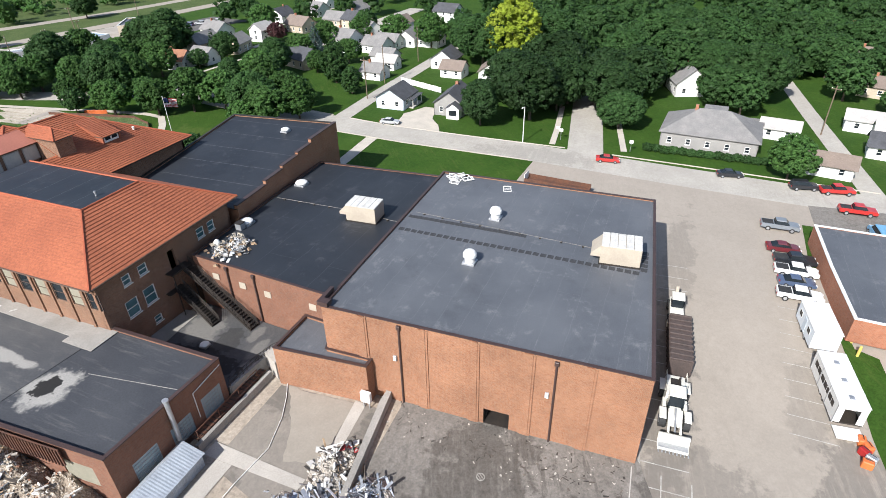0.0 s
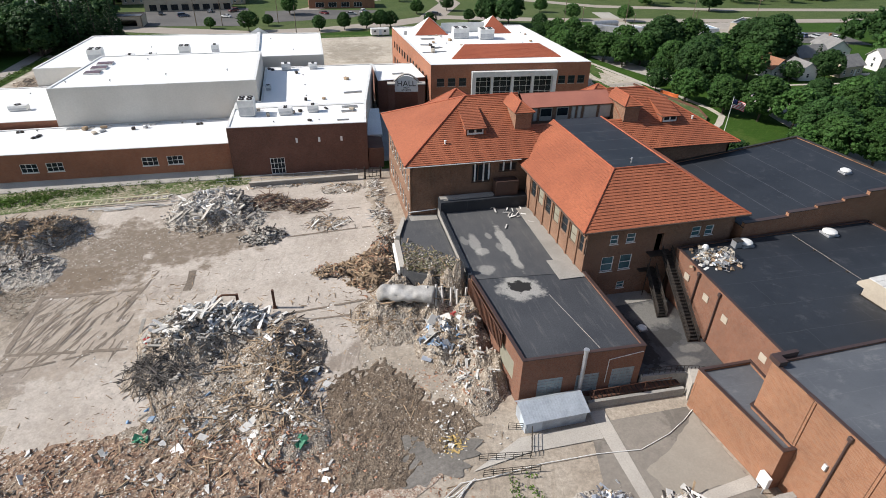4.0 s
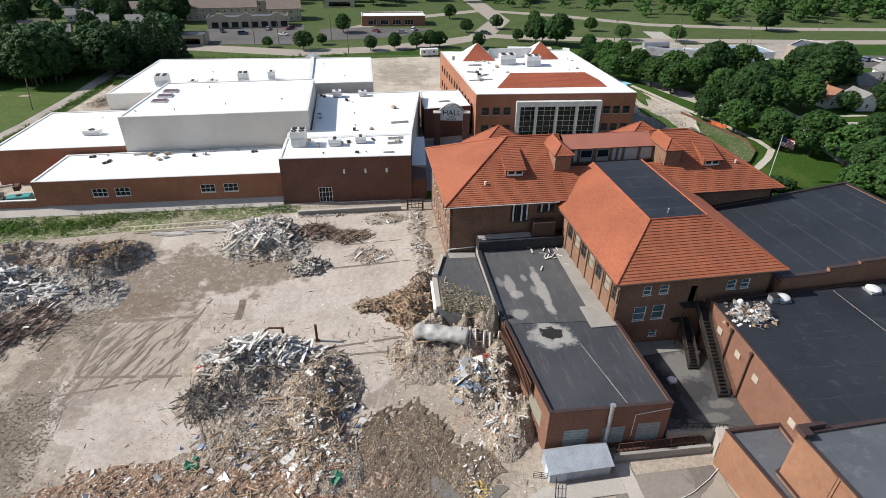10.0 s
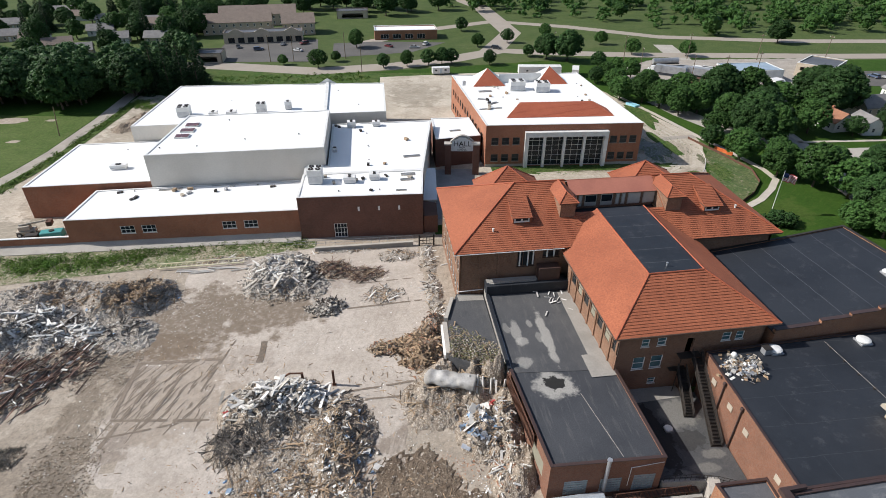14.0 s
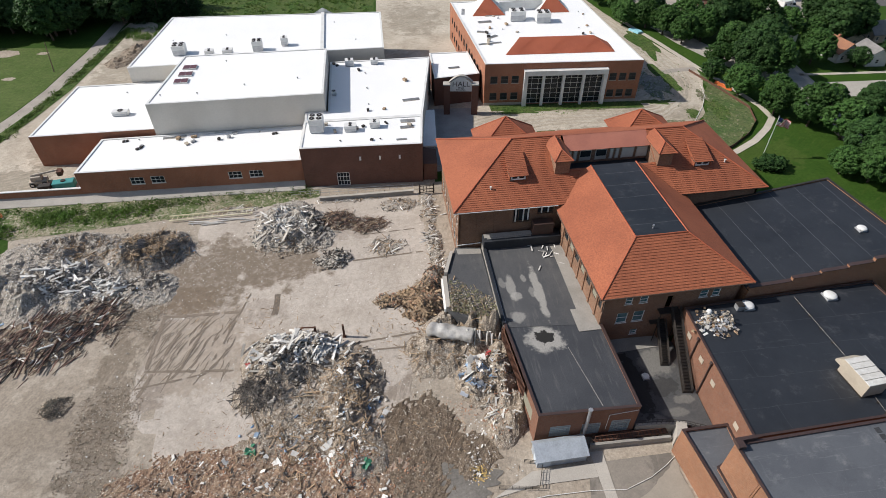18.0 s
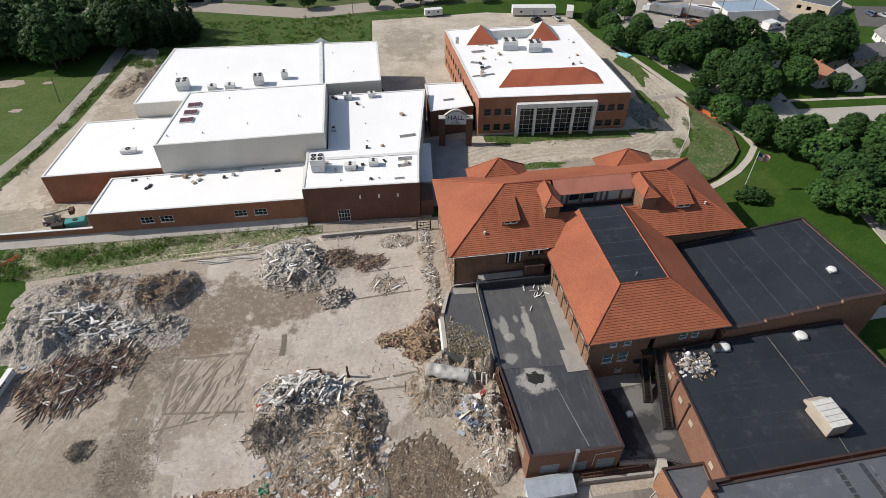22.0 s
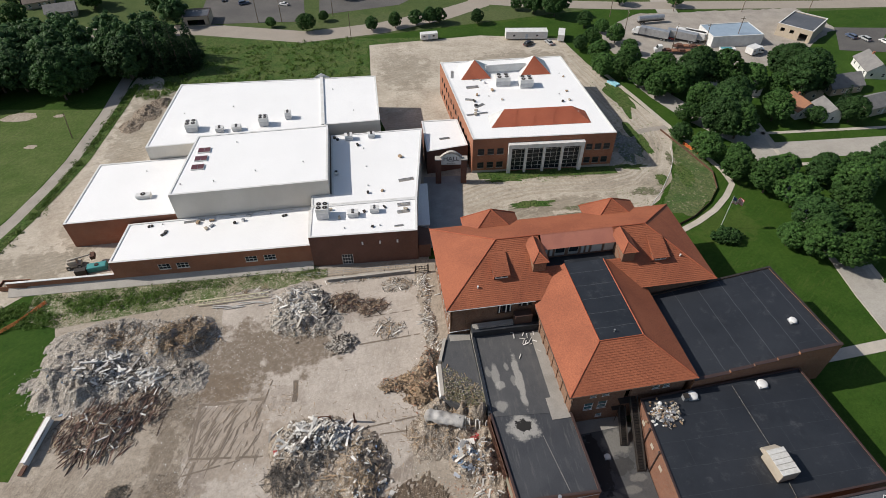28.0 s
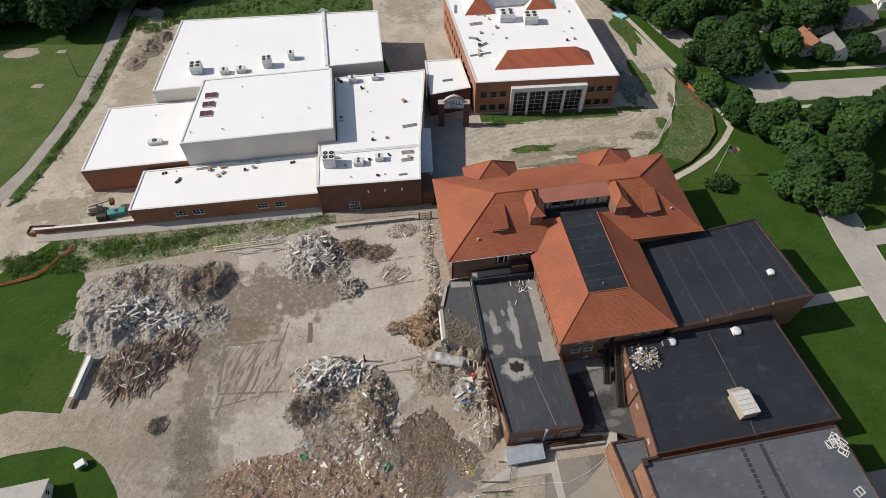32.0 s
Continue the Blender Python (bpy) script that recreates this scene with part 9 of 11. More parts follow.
for k, x, y, s in (("a", -51, 191, 0.75), ("c", -35, 226, 0.9), ("e", -24, 188, 0.75), ("c", -14, 189, 0.7), ("e", -5, 190, 0.85), ("e", 1, 191, 0.85), ("e", 5, 191, 0.8), ("e", 21, 188, 0.75), ("d", 48, 195, 0.85), ("d", 56, 190, 0.95), ("e", 65, 177, 0.9), ("c", 22, 221, 0.7), ("e", 20, 258, 0.9), ("e", 38, 228, 0.8),
                   ("c", 60, 239, 0.7), ("e", 41, 200, 0.7), ("c", 82, 219, 0.7), ("a", 89, 198, 0.7), ("a", 112, 192, 0.7), ("d", 170, 212, 0.9), ("c", -66, 198, 0.5), ("c", -44, 201, 0.5), ("c", 62, 160, 0.8), ("a", 74, 150, 0.6), ("a", 72, 160, 0.75), ("c", 70, 170, 0.7)):
    plant(k, x, y, s, group=PARK)
# distant woods, one mass of foliage
cs, rs = [], []
for i in range(900):
    x, y = random.uniform(-420, 700), random.uniform(225, 900)
    if y < 300 and x < 110:
        continue
    if y < 420 and -330 < x < 20 and random.random() < 0.93:
        continue
    s = random.uniform(3.5, 6.5)
    for j in range(4):
        cs.append((x + random.uniform(-3, 3), y + random.uniform(-3, 3), s * random.uniform(0.5, 1.5)))
        rs.append(s * random.uniform(0.45, 0.8))
for i in range(260):
    x, y = random.uniform(330, 760), random.uniform(-420, 230)
    s = random.uniform(4, 7)
    for j in range(4):
        cs.append((x + random.uniform(-4, 4), y + random.uniform(-4, 4), s * random.uniform(0.5, 1.5)))
        rs.append(s * random.uniform(0.45, 0.8))
ob = new("distant_woods", leaf_cloud(cs, rs, 3.0, 0.9, "distant_woods", 0.6, 0.75))
ob.data.materials.append(M["leaf"])
tagged(ob, "distant mass of green woodland", "woods", kind="stuff")
# woods and thickets beyond the curving road
EDGE = ([], [])
for i in range(430):
    x, y = random.uniform(15, 420), random.uniform(232, 430)
    if y < 300 - 0.62 * (x - 50) or y < 236 or (x < 60 and y < 300):
        continue
    s = random.uniform(0.55, 1.05)
    for j in range(12):
        a, u = random.uniform(0, 6.283), random.uniform(0.05, 0.95)
        r = 5.2 * s * math.sin(math.pi * min(1, 0.16 + 0.8 * u)) ** 0.65 * random.uniform(0.5, 0.95)
        EDGE[0].append((x + r * math.cos(a), y + r * math.sin(a), (1.0 + 9.0 * u) * s))
        EDGE[1].append(random.uniform(1.2, 2.1) * s)
ob = new("far_thicket", leaf_cloud(*EDGE, 8, 0.5, "far_thicket", 0.5, 0.8))
ob.data.materials.append(M["leaf"])
tagged(ob, "green thicket of young trees beyond the road", "trees", kind="stuff")
SUBURB = "trees among the houses beyond the wood"
for i in range(150):
    x, y = random.uniform(-265, -112), random.uniform(215, 345)
    if any(abs(h.x - x) < 9 and -4 < h.y - y < 9 for h in HOMES):
        continue
    plant(random.choice("1223f"), x, y, random.uniform(0.7, 1.1), group=SUBURB)
for i in range(26):
    plant(random.choice("223"), random.uniform(-125, 30), random.uniform(306, 345), random.uniform(0.8, 1.2), group=SUBURB)
# scrub and weeds
def scrub(name, label, n, area, size, h, leaf="leaf"):
    cs, rs = [], []
    while len(cs) < n:
        x, y = random.uniform(area[0], area[1]), random.uniform(area[2], area[3])
        if noise.noise(Vector((x * 0.12, y * 0.2, 5))) > random.uniform(-0.5, 0.4):
            r = random.uniform(0.5, 1.0) * h
            cs.append((x, y, lie(x, y) + r * 0.5))
            rs.append(r)
    ob = new(name, leaf_cloud(cs, rs, 60, size, name, 0.5))
    ob.data.materials.append(M[leaf])
    return tagged(ob, label, "weeds", kind="stuff")


M["leaf_weed"] = leaf_mat("weed_leaves", (0.075, 0.15, 0.024), (0.12, 0.18, 0.04))
scrub("weed_growth", "rank green weeds on the bank below the wall", 300, (-112, -46, 47.4, 50.6), 0.16, 0.7, "leaf_weed")
scrub("weed_growth", "rank green weeds on the bank below the wall", 360, (-124, -84, 43.0, 49.5), 0.16, 0.7, "leaf_weed")
cs, rs = [], []
for i in range(1100):
    u = random.uniform(0, 1)
    y = 66 + 88 * u
    if noise.noise(Vector((y * 0.16, 3, 1))) + 0.5 * noise.noise(Vector((y * 0.6, 5, 1))) < random.uniform(-0.5, 0.1):
        continue
    x = -128.5 + 17.2 * u ** 0.62 + random.gauss(0, 0.9)
    r = random.uniform(0.2, 0.6)
    cs.append((x, y, lie(x, y) + r * 0.4))
    rs.append(r)
ob = new("weed_growth", leaf_cloud(cs, rs, 50, 0.2, "weed_growth", 0.5))
ob.data.materials.append(M["leaf_weed"])
tagged(ob, "dense green weeds along the gravel lane", "weeds", kind="stuff")
scrub("weed_growth", "rank green weeds behind the sports hall", 900, (-98, -30, 134, 182), 0.24, 0.7, "leaf_weed")
scrub("weed_growth", "green weeds before the new school", 150, (0, 41, 77.6, 81.5), 0.14, 0.35, "leaf_weed")
scrub("weed_growth", "green weeds growing in the rubble yard", 26, (-17, -14, -26.5, -23.0), 0.14, 0.45, "leaf_weed")
for i in range(14):
    plant("g", 90.6 + random.uniform(-0.3, 0.3), -51 - i * 1.75, 0.75, group="hedge bushes by the grey house")
for x, y in ((55.6, 44.6), (57.4, 43.9), (59, 43.2), (57.6, 45.4), (60, 44.6), (58.6, 46.2)):
    plant("g", x, y, 1.2, group="bushes by the flagpole")
scrub("weed_growth", "green weeds on the soil mounds by the lane", 160, (-112, -97, 142, 154), 0.2, 0.9, "leaf_weed")
scrub("weed_growth", "green weeds over the graded dirt east of the school", 160, (50, 62, 62, 130), 0.14, 0.3, "leaf_weed")
scrub("weed_growth", "green weeds round the blue-grey patch", 120, (41, 52, 76, 104), 0.14, 0.35, "leaf_weed")

scrub("weed_growth", "lush dark green weeds at the corner of the ball field", 300, (-132, -104, 41.5, 47.5), 0.2, 0.8, "leaf_weed")
scrub("weed_growth", "lush green weeds at the edge of the rubble yard", 200, (-106, -78, 44.5, 48.5), 0.2, 0.7, "leaf_weed")
scrub("weed_growth", "green weeds along the edge of the graded dirt", 190, (36, 58, 57.5, 68), 0.12, 0.26, "leaf_weed")
scrub("weed_growth", "green weeds along the edge of the graded dirt", 120, (56, 65, 68, 92), 0.12, 0.26, "leaf_weed")
scrub("weed_growth", "green weeds in the dirt before the school", 150, (2, 48, 75.5, 80), 0.13, 0.3, "leaf_weed")
for kind, x, y, s in (("h", 122, 120, 0.95), ("b", 95, 119, 1.15), ("d", 86, 121, 1.1), ("b", 76, 127, 1.0), ("a", 104, 115, 1.1), ("c", 112, 111, 1.0), ("a", 68, 138, 0.9)):
    plant(kind, x, y, s, group="trees by the dead-end street")

# ---- roof plant and fittings on the old school ----
M["rib_white"] = mat("ribbed_white_metal", (0.62, 0.61, 0.58), (0.50, 0.48, 0.44), 0.5, 0.8, 5, 0.15, 0.1)
M["pad"] = mat("rubber_walkway_pad", (0.03, 0.031, 0.034), (0.045, 0.046, 0.05), 0.85, 0.8, 8, 0.2, 0.2)


def roof_unit(x, y, z, rz, L=4.6, W=3.2, H=2.5):
    u = thing("rooftop_air_handler", "tan metal air handler with a ribbed pale top", "air handler", (x, y, z), rz, "tan rooftop air handlers")
    part("body", boxed(-L / 2, L / 2, -W / 2, W / 2, 0.15, H, 0.04), M["tan_metal"], u)
    part("base_frame", boxed(-L / 2 - 0.1, L / 2 + 0.1, -W / 2 - 0.1, W / 2 + 0.1, 0, 0.15), M["dark_metal"], u)
    for i in range(5):
        a = -L / 2 + L * i / 5
        part("top_panel", boxed(a + 0.03, a + L / 5 - 0.03, -W / 2 - 0.06, W / 2 + 0.06, H + 0.003, H + 0.1 + 0.02 * (i % 2), 0.02), M["rib_white"], u)
        part("side_panel", boxed(a + 0.04, a + L / 5 - 0.04, -W / 2 - 0.03, -W / 2, 0.3, H - 0.15), M["tan_metal"], u)
    bm = bmesh.new()
    prof = [(L / 2, 0.9), (L / 2 + 1.1, 0.9), (L / 2 + 1.1, 1.3), (L / 2, H - 0.1)]
    A = [bm.verts.new((px, -W / 2 + 0.2, pz)) for px, pz in prof]
    B = [bm.verts.new((px, W / 2 - 0.2, pz)) for px, pz in prof]
    bm.faces.new(A)
    bm.faces.new(B[::-1])
    for i in range(4):
        bm.faces.new((A[(i + 1) % 4], A[i], B[i], B[(i + 1) % 4]))
    bmesh.ops.recalc_face_normals(bm, faces=bm.faces[:])
    part("intake_hood", bm, M["tan_metal"], u)
    return u


roof_unit(31.6, -16.4, mid_deck(31.6), 94)
roof_unit(29.6, -52.4, 9.44, 96)


def dome_vent(x, y, z, r, label, tall=0.7):
    v = thing("roof_vent", label, "vent", (x, y, z), 0, "round roof vents")
    part("curb", boxed(-r * 0.95, r * 0.95, -r * 0.95, r * 0.95, 0, 0.3, 0.03), M["galv"], v)
    part("hood", lathe(bmesh.new(), [(r * 0.75, 0.3), (r * 0.8, tall * 0.6), (r * 1.05, tall * 0.62), (r * 1.02, tall * 0.85), (r * 0.75, tall * 1.05), (r * 0.3, tall * 1.15)], 18), M["white_metal"], v)
    return v


dome_vent(23.6, -1.4, mid_deck(23.6), 0.95, "round white roof vent on black roofing")
dome_vent(38.0, -0.9, mid_deck(38.0), 0.95, "round white roof vent on black roofing")
dome_vent(49.3, 9.7, 10.83, 0.75, "round white roof vent on black roofing")
dome_vent(6.5, -7.1, 0.12, 0.55, "small round white vent in the court", 0.5)
dome_vent(22.5, -35.9, 9.44, 0.8, "white mushroom fan on grey roofing", 1.6)
dome_vent(34.0, -35.4, 9.44, 0.8, "silver mushroom fan on grey roofing", 1.6)
vb = thing("vent_box", "grey metal box beside a roof vent", "vent", (22.1, -1.6, mid_deck(22.1)))
part("body", boxed(-0.5, 0.5, -0.5, 0.5, 0, 1.0, 0.04), M["galv"], vb)
part("cap", boxed(-0.55, 0.55, -0.55, 0.55, 1.0, 1.08), M["dark_metal"], vb)

pad_me = mesh_of(boxed(-0.36, 0.36, -0.36, 0.36, 0, 0.05, 0.015), "walkway_pad")
pads = thing("roof_walkway", "two rows of black rubber walkway pads", "walkway", (0, 0, 9.443))
for n, x0, y0, x1, y1 in ((34, 27.0, -24.6, 27.3, -54.6), (22, 30.6, -24.4, 30.9, -40.2), (5, 28.2, -55.4, 32.0, -55.2)):
    for i in range(n):
        u = i / (n - 1)
        p = part("walkway_pad", pad_me, None, pads)
        p.location = (x0 + (x1 - x0) * u, y0 + (y1 - y0) * u, 0)
        p.rotation_euler = (0, 0, random.uniform(-0.03, 0.03))
pad_me.materials.append(M["pad"])


def pipe_run(name, label, pts, r, material, category="pipe", stands=0):
    t = thing(name, label, category)
    for a, b in zip(pts, pts[1:]):
        part("pipe", bar(bmesh.new(), a, b, r, 6), material, t)
    for k in range(stands):
        u = (k + 0.5) / stands
        a = Vector(pts[0]).lerp(Vector(pts[-1]), u)
        part("support_block", boxed(a.x - 0.16, a.x + 0.16, a.y - 0.12, a.y + 0.12, a.z - 0.22, a.z - r), M["dark_metal"], t)
    return t


pipe_run("gas_pipe", "thin pale gas pipe across the grey roof", [(31.7, -24.5, 9.6), (30.8, -49.2, 9.6)], 0.02, M["concrete"], stands=9)
pipe_run("gas_pipe", "thin pale gas pipe across the black roof", [(32.2, -0.4, 7.34), (32.6, -13.6, 7.34)], 0.025, M["concrete"], stands=5)
pipe_run("gas_pipe", "thin pale gas pipe across the black roof", [(32.0, -19.0, 7.35), (31.8, -22.2, 7.35)], 0.025, M["concrete"], stands=2)


def window_frame(x, y, z, rz, tilt, w=1.6, h=1.2):
    f = new("discarded_window_frame")
    f.matrix_world = pose(x, y, z, tilt, random.uniform(-6, 6), rz)
    tagged(f, "white window frame lying on the grey roof", "window frame", "stacked white window frames")
    for a, b, c, d in ((-w / 2, w / 2, -h / 2, -h / 2 + 0.1), (-w / 2, w / 2, h / 2 - 0.1, h / 2), (-w / 2, -w / 2 + 0.1, -h / 2, h / 2), (w / 2 - 0.1, w / 2, -h / 2, h / 2), (-0.05, 0.05, -h / 2, h / 2)):
        part("frame_bar", boxed(a, b, c, d, -0.04, 0.04), M["white_paint"], f)
    return f


for i in range(8):
    window_frame(44.2 + random.uniform(-1.3, 1.3), -26.6 + random.uniform(-2.0, 2.0), 9.54 + 0.05 * i, random.uniform(0, 180), random.uniform(-12, 12), random.uniform(1.2, 2.2), random.uniform(0.9, 1.5))
window_frame(43.3, -34.2, 9.5, 20, 0)
# raised corner of the parapet
rc = thing("parapet_corner", "raised brown corner of the gymnasium parapet", "parapet", (0, 0, 0), kind="structure")
part("cap", prism(bmesh.new(), [(8.4, -24.9), (9.3, -24.9), (9.3, -24.0), (11.4, -23.9), (11.4, -23.5), (8.4, -23.6)], 9.72, 10.25), M["coping"], rc)

# gymnasium wall: piers, downpipes, lamps
for y in (-28.7, -35.6, -41.2, -46.8, -52.6):
    x = 8.5 + 1.5 * (-24.0 - y) / 34.2
    part("brick_pier", boxed(x - 0.16, x + 0.02, y - 0.42, y + 0.42, -2.2, 9.55), M["brick_orange"], big)
    part("pier_step", boxed(x - 0.09, x + 0.02, y - 0.66, y + 0.66, -2.2, 9.5), M["brick_orange"], big)
for y in (-33.1, -49.5):
    x = 8.5 + 1.5 * (-24.0 - y) / 34.2
    d = part("downpipe", bar(bmesh.new(), (x - 0.14, y, -1.7), (x - 0.14, y, 8.9), 0.11, 8), M["coping"], big)
    part("rain_head", boxed(x - 0.32, x - 0.02, y - 0.22, y + 0.22, 8.9, 9.4, 0.04), M["coping"], d)
    l = part("wall_lamp", boxed(x - 0.26, x - 0.005, y + 0.45, y + 0.85, 4.4, 5.1, 0.04), M["galv"], big)
    part("lens", boxed(x - 0.29, x - 0.26, y + 0.5, y + 0.8, 4.5, 4.95), M["white_paint"], l)
for y, z in ((-4.2, 5.4), (-8.6, 5.2), (-12.6, 5.0), (-19.5, 5.2)):
    x = 13.7 + 1.15 * (y + 0.6) / 22.0
    part("boarded_vent", boxed(x - 0.09, x - 0.004, y - 0.5, y + 0.5, z - 0.45, z + 0.45), M["tan_metal"], mid)
for y in (-6.4, -10.8):
    x = 13.7 + 1.15 * (y + 0.6) / 22.0
    d = part("downpipe", bar(bmesh.new(), (x - 0.14, y, 0.1), (x - 0.14, y, 7.0), 0.11, 8), M["coping"], mid)
    part("rain_head", boxed(x - 0.32, x - 0.02, y - 0.22, y + 0.22, 7.0, 7.5, 0.04), M["coping"], d)

# lean-to, court deck and retaining walls
lean = flat_block("lean_to", "low brick lean-to against the gymnasium", [(7.3, -29.6), (8.75, -29.6), (8.5, -24.02), (12.45, -22.62), (12.75, -18.2), (6.2, -18.2)], -2.2, 3.7, M["brick_orange"], M["roof_grey"], M["coping"], 0.3, 0.25)
ub = thing("utility_cabinet", "white utility cabinet on two posts", "cabinet", (6.6, -29.6, -1.75))
part("body", boxed(-0.25, 0.25, -0.6, 0.6, 1.0, 2.4, 0.04), M["white_paint"], ub)
for s in (-0.35, 0.35):
    part("post", boxed(-0.06, 0.06, s - 0.06, s + 0.06, 0, 1.0), M["galv"], ub)
deck = thing("court_deck", "dark roofed deck between two brick wings", "deck", kind="structure")
part("deck_top", prism(bmesh.new(), [(1.9, -14.6), (6.2, -14.9), (8.8, -15.5), (12.7, -17.6), (13.6, -0.9), (1.6, 0.9)], -2.2, 0.1), M["deck_mix"], deck)
part("brick_strip", prism(bmesh.new(), [(2.3, -2.0), (11.5, -1.6), (11.4, 0.6), (2.2, 0.8)], 0.1, 0.16), M["concrete"], deck)
part("front_wall", prism(bmesh.new(), [(1.95, -15.0), (6.2, -15.3), (8.8, -15.9), (8.8, -15.52), (6.2, -14.92), (1.95, -14.62)], -2.2, 0.35), M["concrete"], deck)
part("corner_pier", prism(bmesh.new(), [(6.6, -17.6), (8.2, -18.1), (8.9, -15.6), (7.6, -15.3)], -2.2, 0.9), M["concrete_pale"], deck)
part("roof_seam", prism(bmesh.new(), [(-5.2, -3.2), (-5.13, -3.2), (-3.4, -13.8), (-3.48, -13.8)], 4.6, 4.664), M["concrete"], low)
# ribbed brown screen on the west edge of the low roof
scr = part("ribbed_screen", boxed(-13.62, -13.5, -9.6, 1.8, 2.9, 5.0), M["rust"], low)
scr.matrix_local = Matrix.Translation((-13.4, -8, 0)) @ Matrix.Rotation(0.066, 4, "Z") @ Matrix.Translation((13.4, 8, 0))
for i in range(28):
    y = -9.4 + i * 0.4
    r = part("rib", boxed(-13.75, -13.62, y, y + 0.14, 2.9, 5.0), M["rust"], scr)
# low dark slab at the foot of the main block
fs = thing("basement_slab", "dark broken slab beside the low link wing", "slab", kind="structure")
part("slab", prism(bmesh.new(), [(-21.8, 7.8), (-18.4, 5.4), (-14.3, 3.2), (-13.98, 3.2), (-13.8, 22.3), (-18.3, 23.0), (-20.4, 18.2)], -0.1, 3.4), M["roof_dry"], fs)
part("broken_wall", prism(bmesh.new(), [(-22.1, 8.4), (-21.4, 8.3), (-21.0, 15.6), (-21.7, 15.8)], 2.4, 3.5), M["concrete_pale"], fs)
part("wall_ledge", prism(bmesh.new(), [(-22.4, 8.5), (-22.1, 8.4), (-21.7, 15.6), (-22.0, 15.7)], 2.2, 3.0), M["white_paint"], fs)
part("wall_stub", prism(bmesh.new(), [(-21.4, 16.4), (-20.8, 16.2), (-19.0, 21.6), (-19.5, 21.8)], 0, 3.8), M["concrete_pale"], fs)
part("brick_edging", prism(bmesh.new(), [(-18.2, 21.0), (-13.9, 20.7), (-13.85, 22.0), (-18.25, 22.6)], 3.404, 3.43), M["concrete"], fs)
# Solid near-black block paints the shaded void under the slab.
hole = part("dark_opening", boxed(-17.2, -14.5, 3.0, 4.6, 0.9, 3.1), M["dark_metal"], fs)

# Added floor; its dark colour stands for the shade behind the breach.
sheet("gym_floor", [(10.5, -54), (45.5, -53), (45.5, -24), (13.5, -24)], 0.09, M["dirt_dark"], "added floor in the gymnasium, darkened for indoor shade", "floor")

# fire stairs
def stairs(name, label, a, b, w, n, material, rail=True):
    t = thing(name, label, "staircase")
    A, B = Vector(a), Vector(b)
    d = B - A
    flat = Vector((d.x, d.y, 0)).normalized()
    side = Vector((-flat.y, flat.x, 0)) * w / 2
    for s in (-1, 1):
        bm = bmesh.new()
        p = [A + side * s + Vector((0, 0, -0.2)), B + side * s + Vector((0, 0, -0.2)), B + side * s + Vector((0, 0, 0.1)), A + side * s + Vector((0, 0, 0.1))]
        q = [v + side.normalized() * 0.06 * s for v in p]
        vs = [bm.verts.new(v) for v in p + q]
        for f in ((0, 1, 2, 3), (7, 6, 5, 4), (0, 4, 5, 1), (1, 5, 6, 2), (2, 6, 7, 3), (3, 7, 4, 0)):
            bm.faces.new([vs[i] for i in f])
        bmesh.ops.recalc_face_normals(bm, faces=bm.faces[:])
        part("stringer", bm, material, t)
        if rail:
            for hh in (0.3, 0.55, 0.78, 1.0):
                part("handrail", bar(bmesh.new(), A + side * s + Vector((0, 0, hh)), B + side * s + Vector((0, 0, hh)), 0.035, 5), material, t)
            for k in range(7):
                c = A.lerp(B, k / 6) + side * s
                part("rail_post", bar(bmesh.new(), c, c + Vector((0, 0, 1.0)), 0.03, 5), material, t)
    # Added plate under the treads, so the open flight looks closed and dark.
    bm = bmesh.new()
    vs = [bm.verts.new(v + side * sx + Vector((0, 0, z))) for z in (-0.2, -0.16) for v in (A, B) for sx in (-1, 1)]
    for f in ((0, 2, 3, 1), (4, 5, 7, 6), (0, 1, 5, 4), (2, 6, 7, 3), (0, 4, 6, 2), (1, 3, 7, 5)):
        bm.faces.new([vs[i] for i in f])
    part("soffit_plate", bm, material, t)
    for k in range(n):
        c = A.lerp(B, (k + 0.5) / n)
        bm = bmesh.new()
        e = flat * 0.14
        vs = [bm.verts.new(c + side * sx + e * sy + Vector((0, 0, z))) for z in (-0.03, 0.02) for sy in (-1, 1) for sx in (-1, 1)]
        for f in ((0, 2, 3, 1), (4, 5, 7, 6), (0, 1, 5, 4), (2, 6, 7, 3), (0, 4, 6, 2), (1, 3, 7, 5)):
            bm.faces.new([vs[i] for i in f])
        part("tread", bm, material, t)
    return t


fe = stairs("fire_stairs", "dark steel fire stairs along the brick wall", (12.9, 0.2, 6.6), (11.6, -10.6, 0.25), 1.3, 26, M["dark_metal"])
part("landing", boxed(10.2, 13.5, -0.4, 0.9, 6.45, 6.6), M["dark_metal"], fe)
fe2 = stairs("fire_stairs", "shorter dark steel flight beside the fire stairs", (11.2, 0.2, 4.0), (10.4, -5.4, 0.25), 1.2, 17, M["dark_metal"])
part("landing", boxed(9.4, 11.9, 0.0, 0.9, 3.85, 4.0), M["dark_metal"], fe2)
for x in (10.4, 13.3):
    part("landing_post", bar(bmesh.new(), (x, -0.3, 0.1), (x, -0.3, 6.45), 0.07, 6), M["dark_metal"], fe)


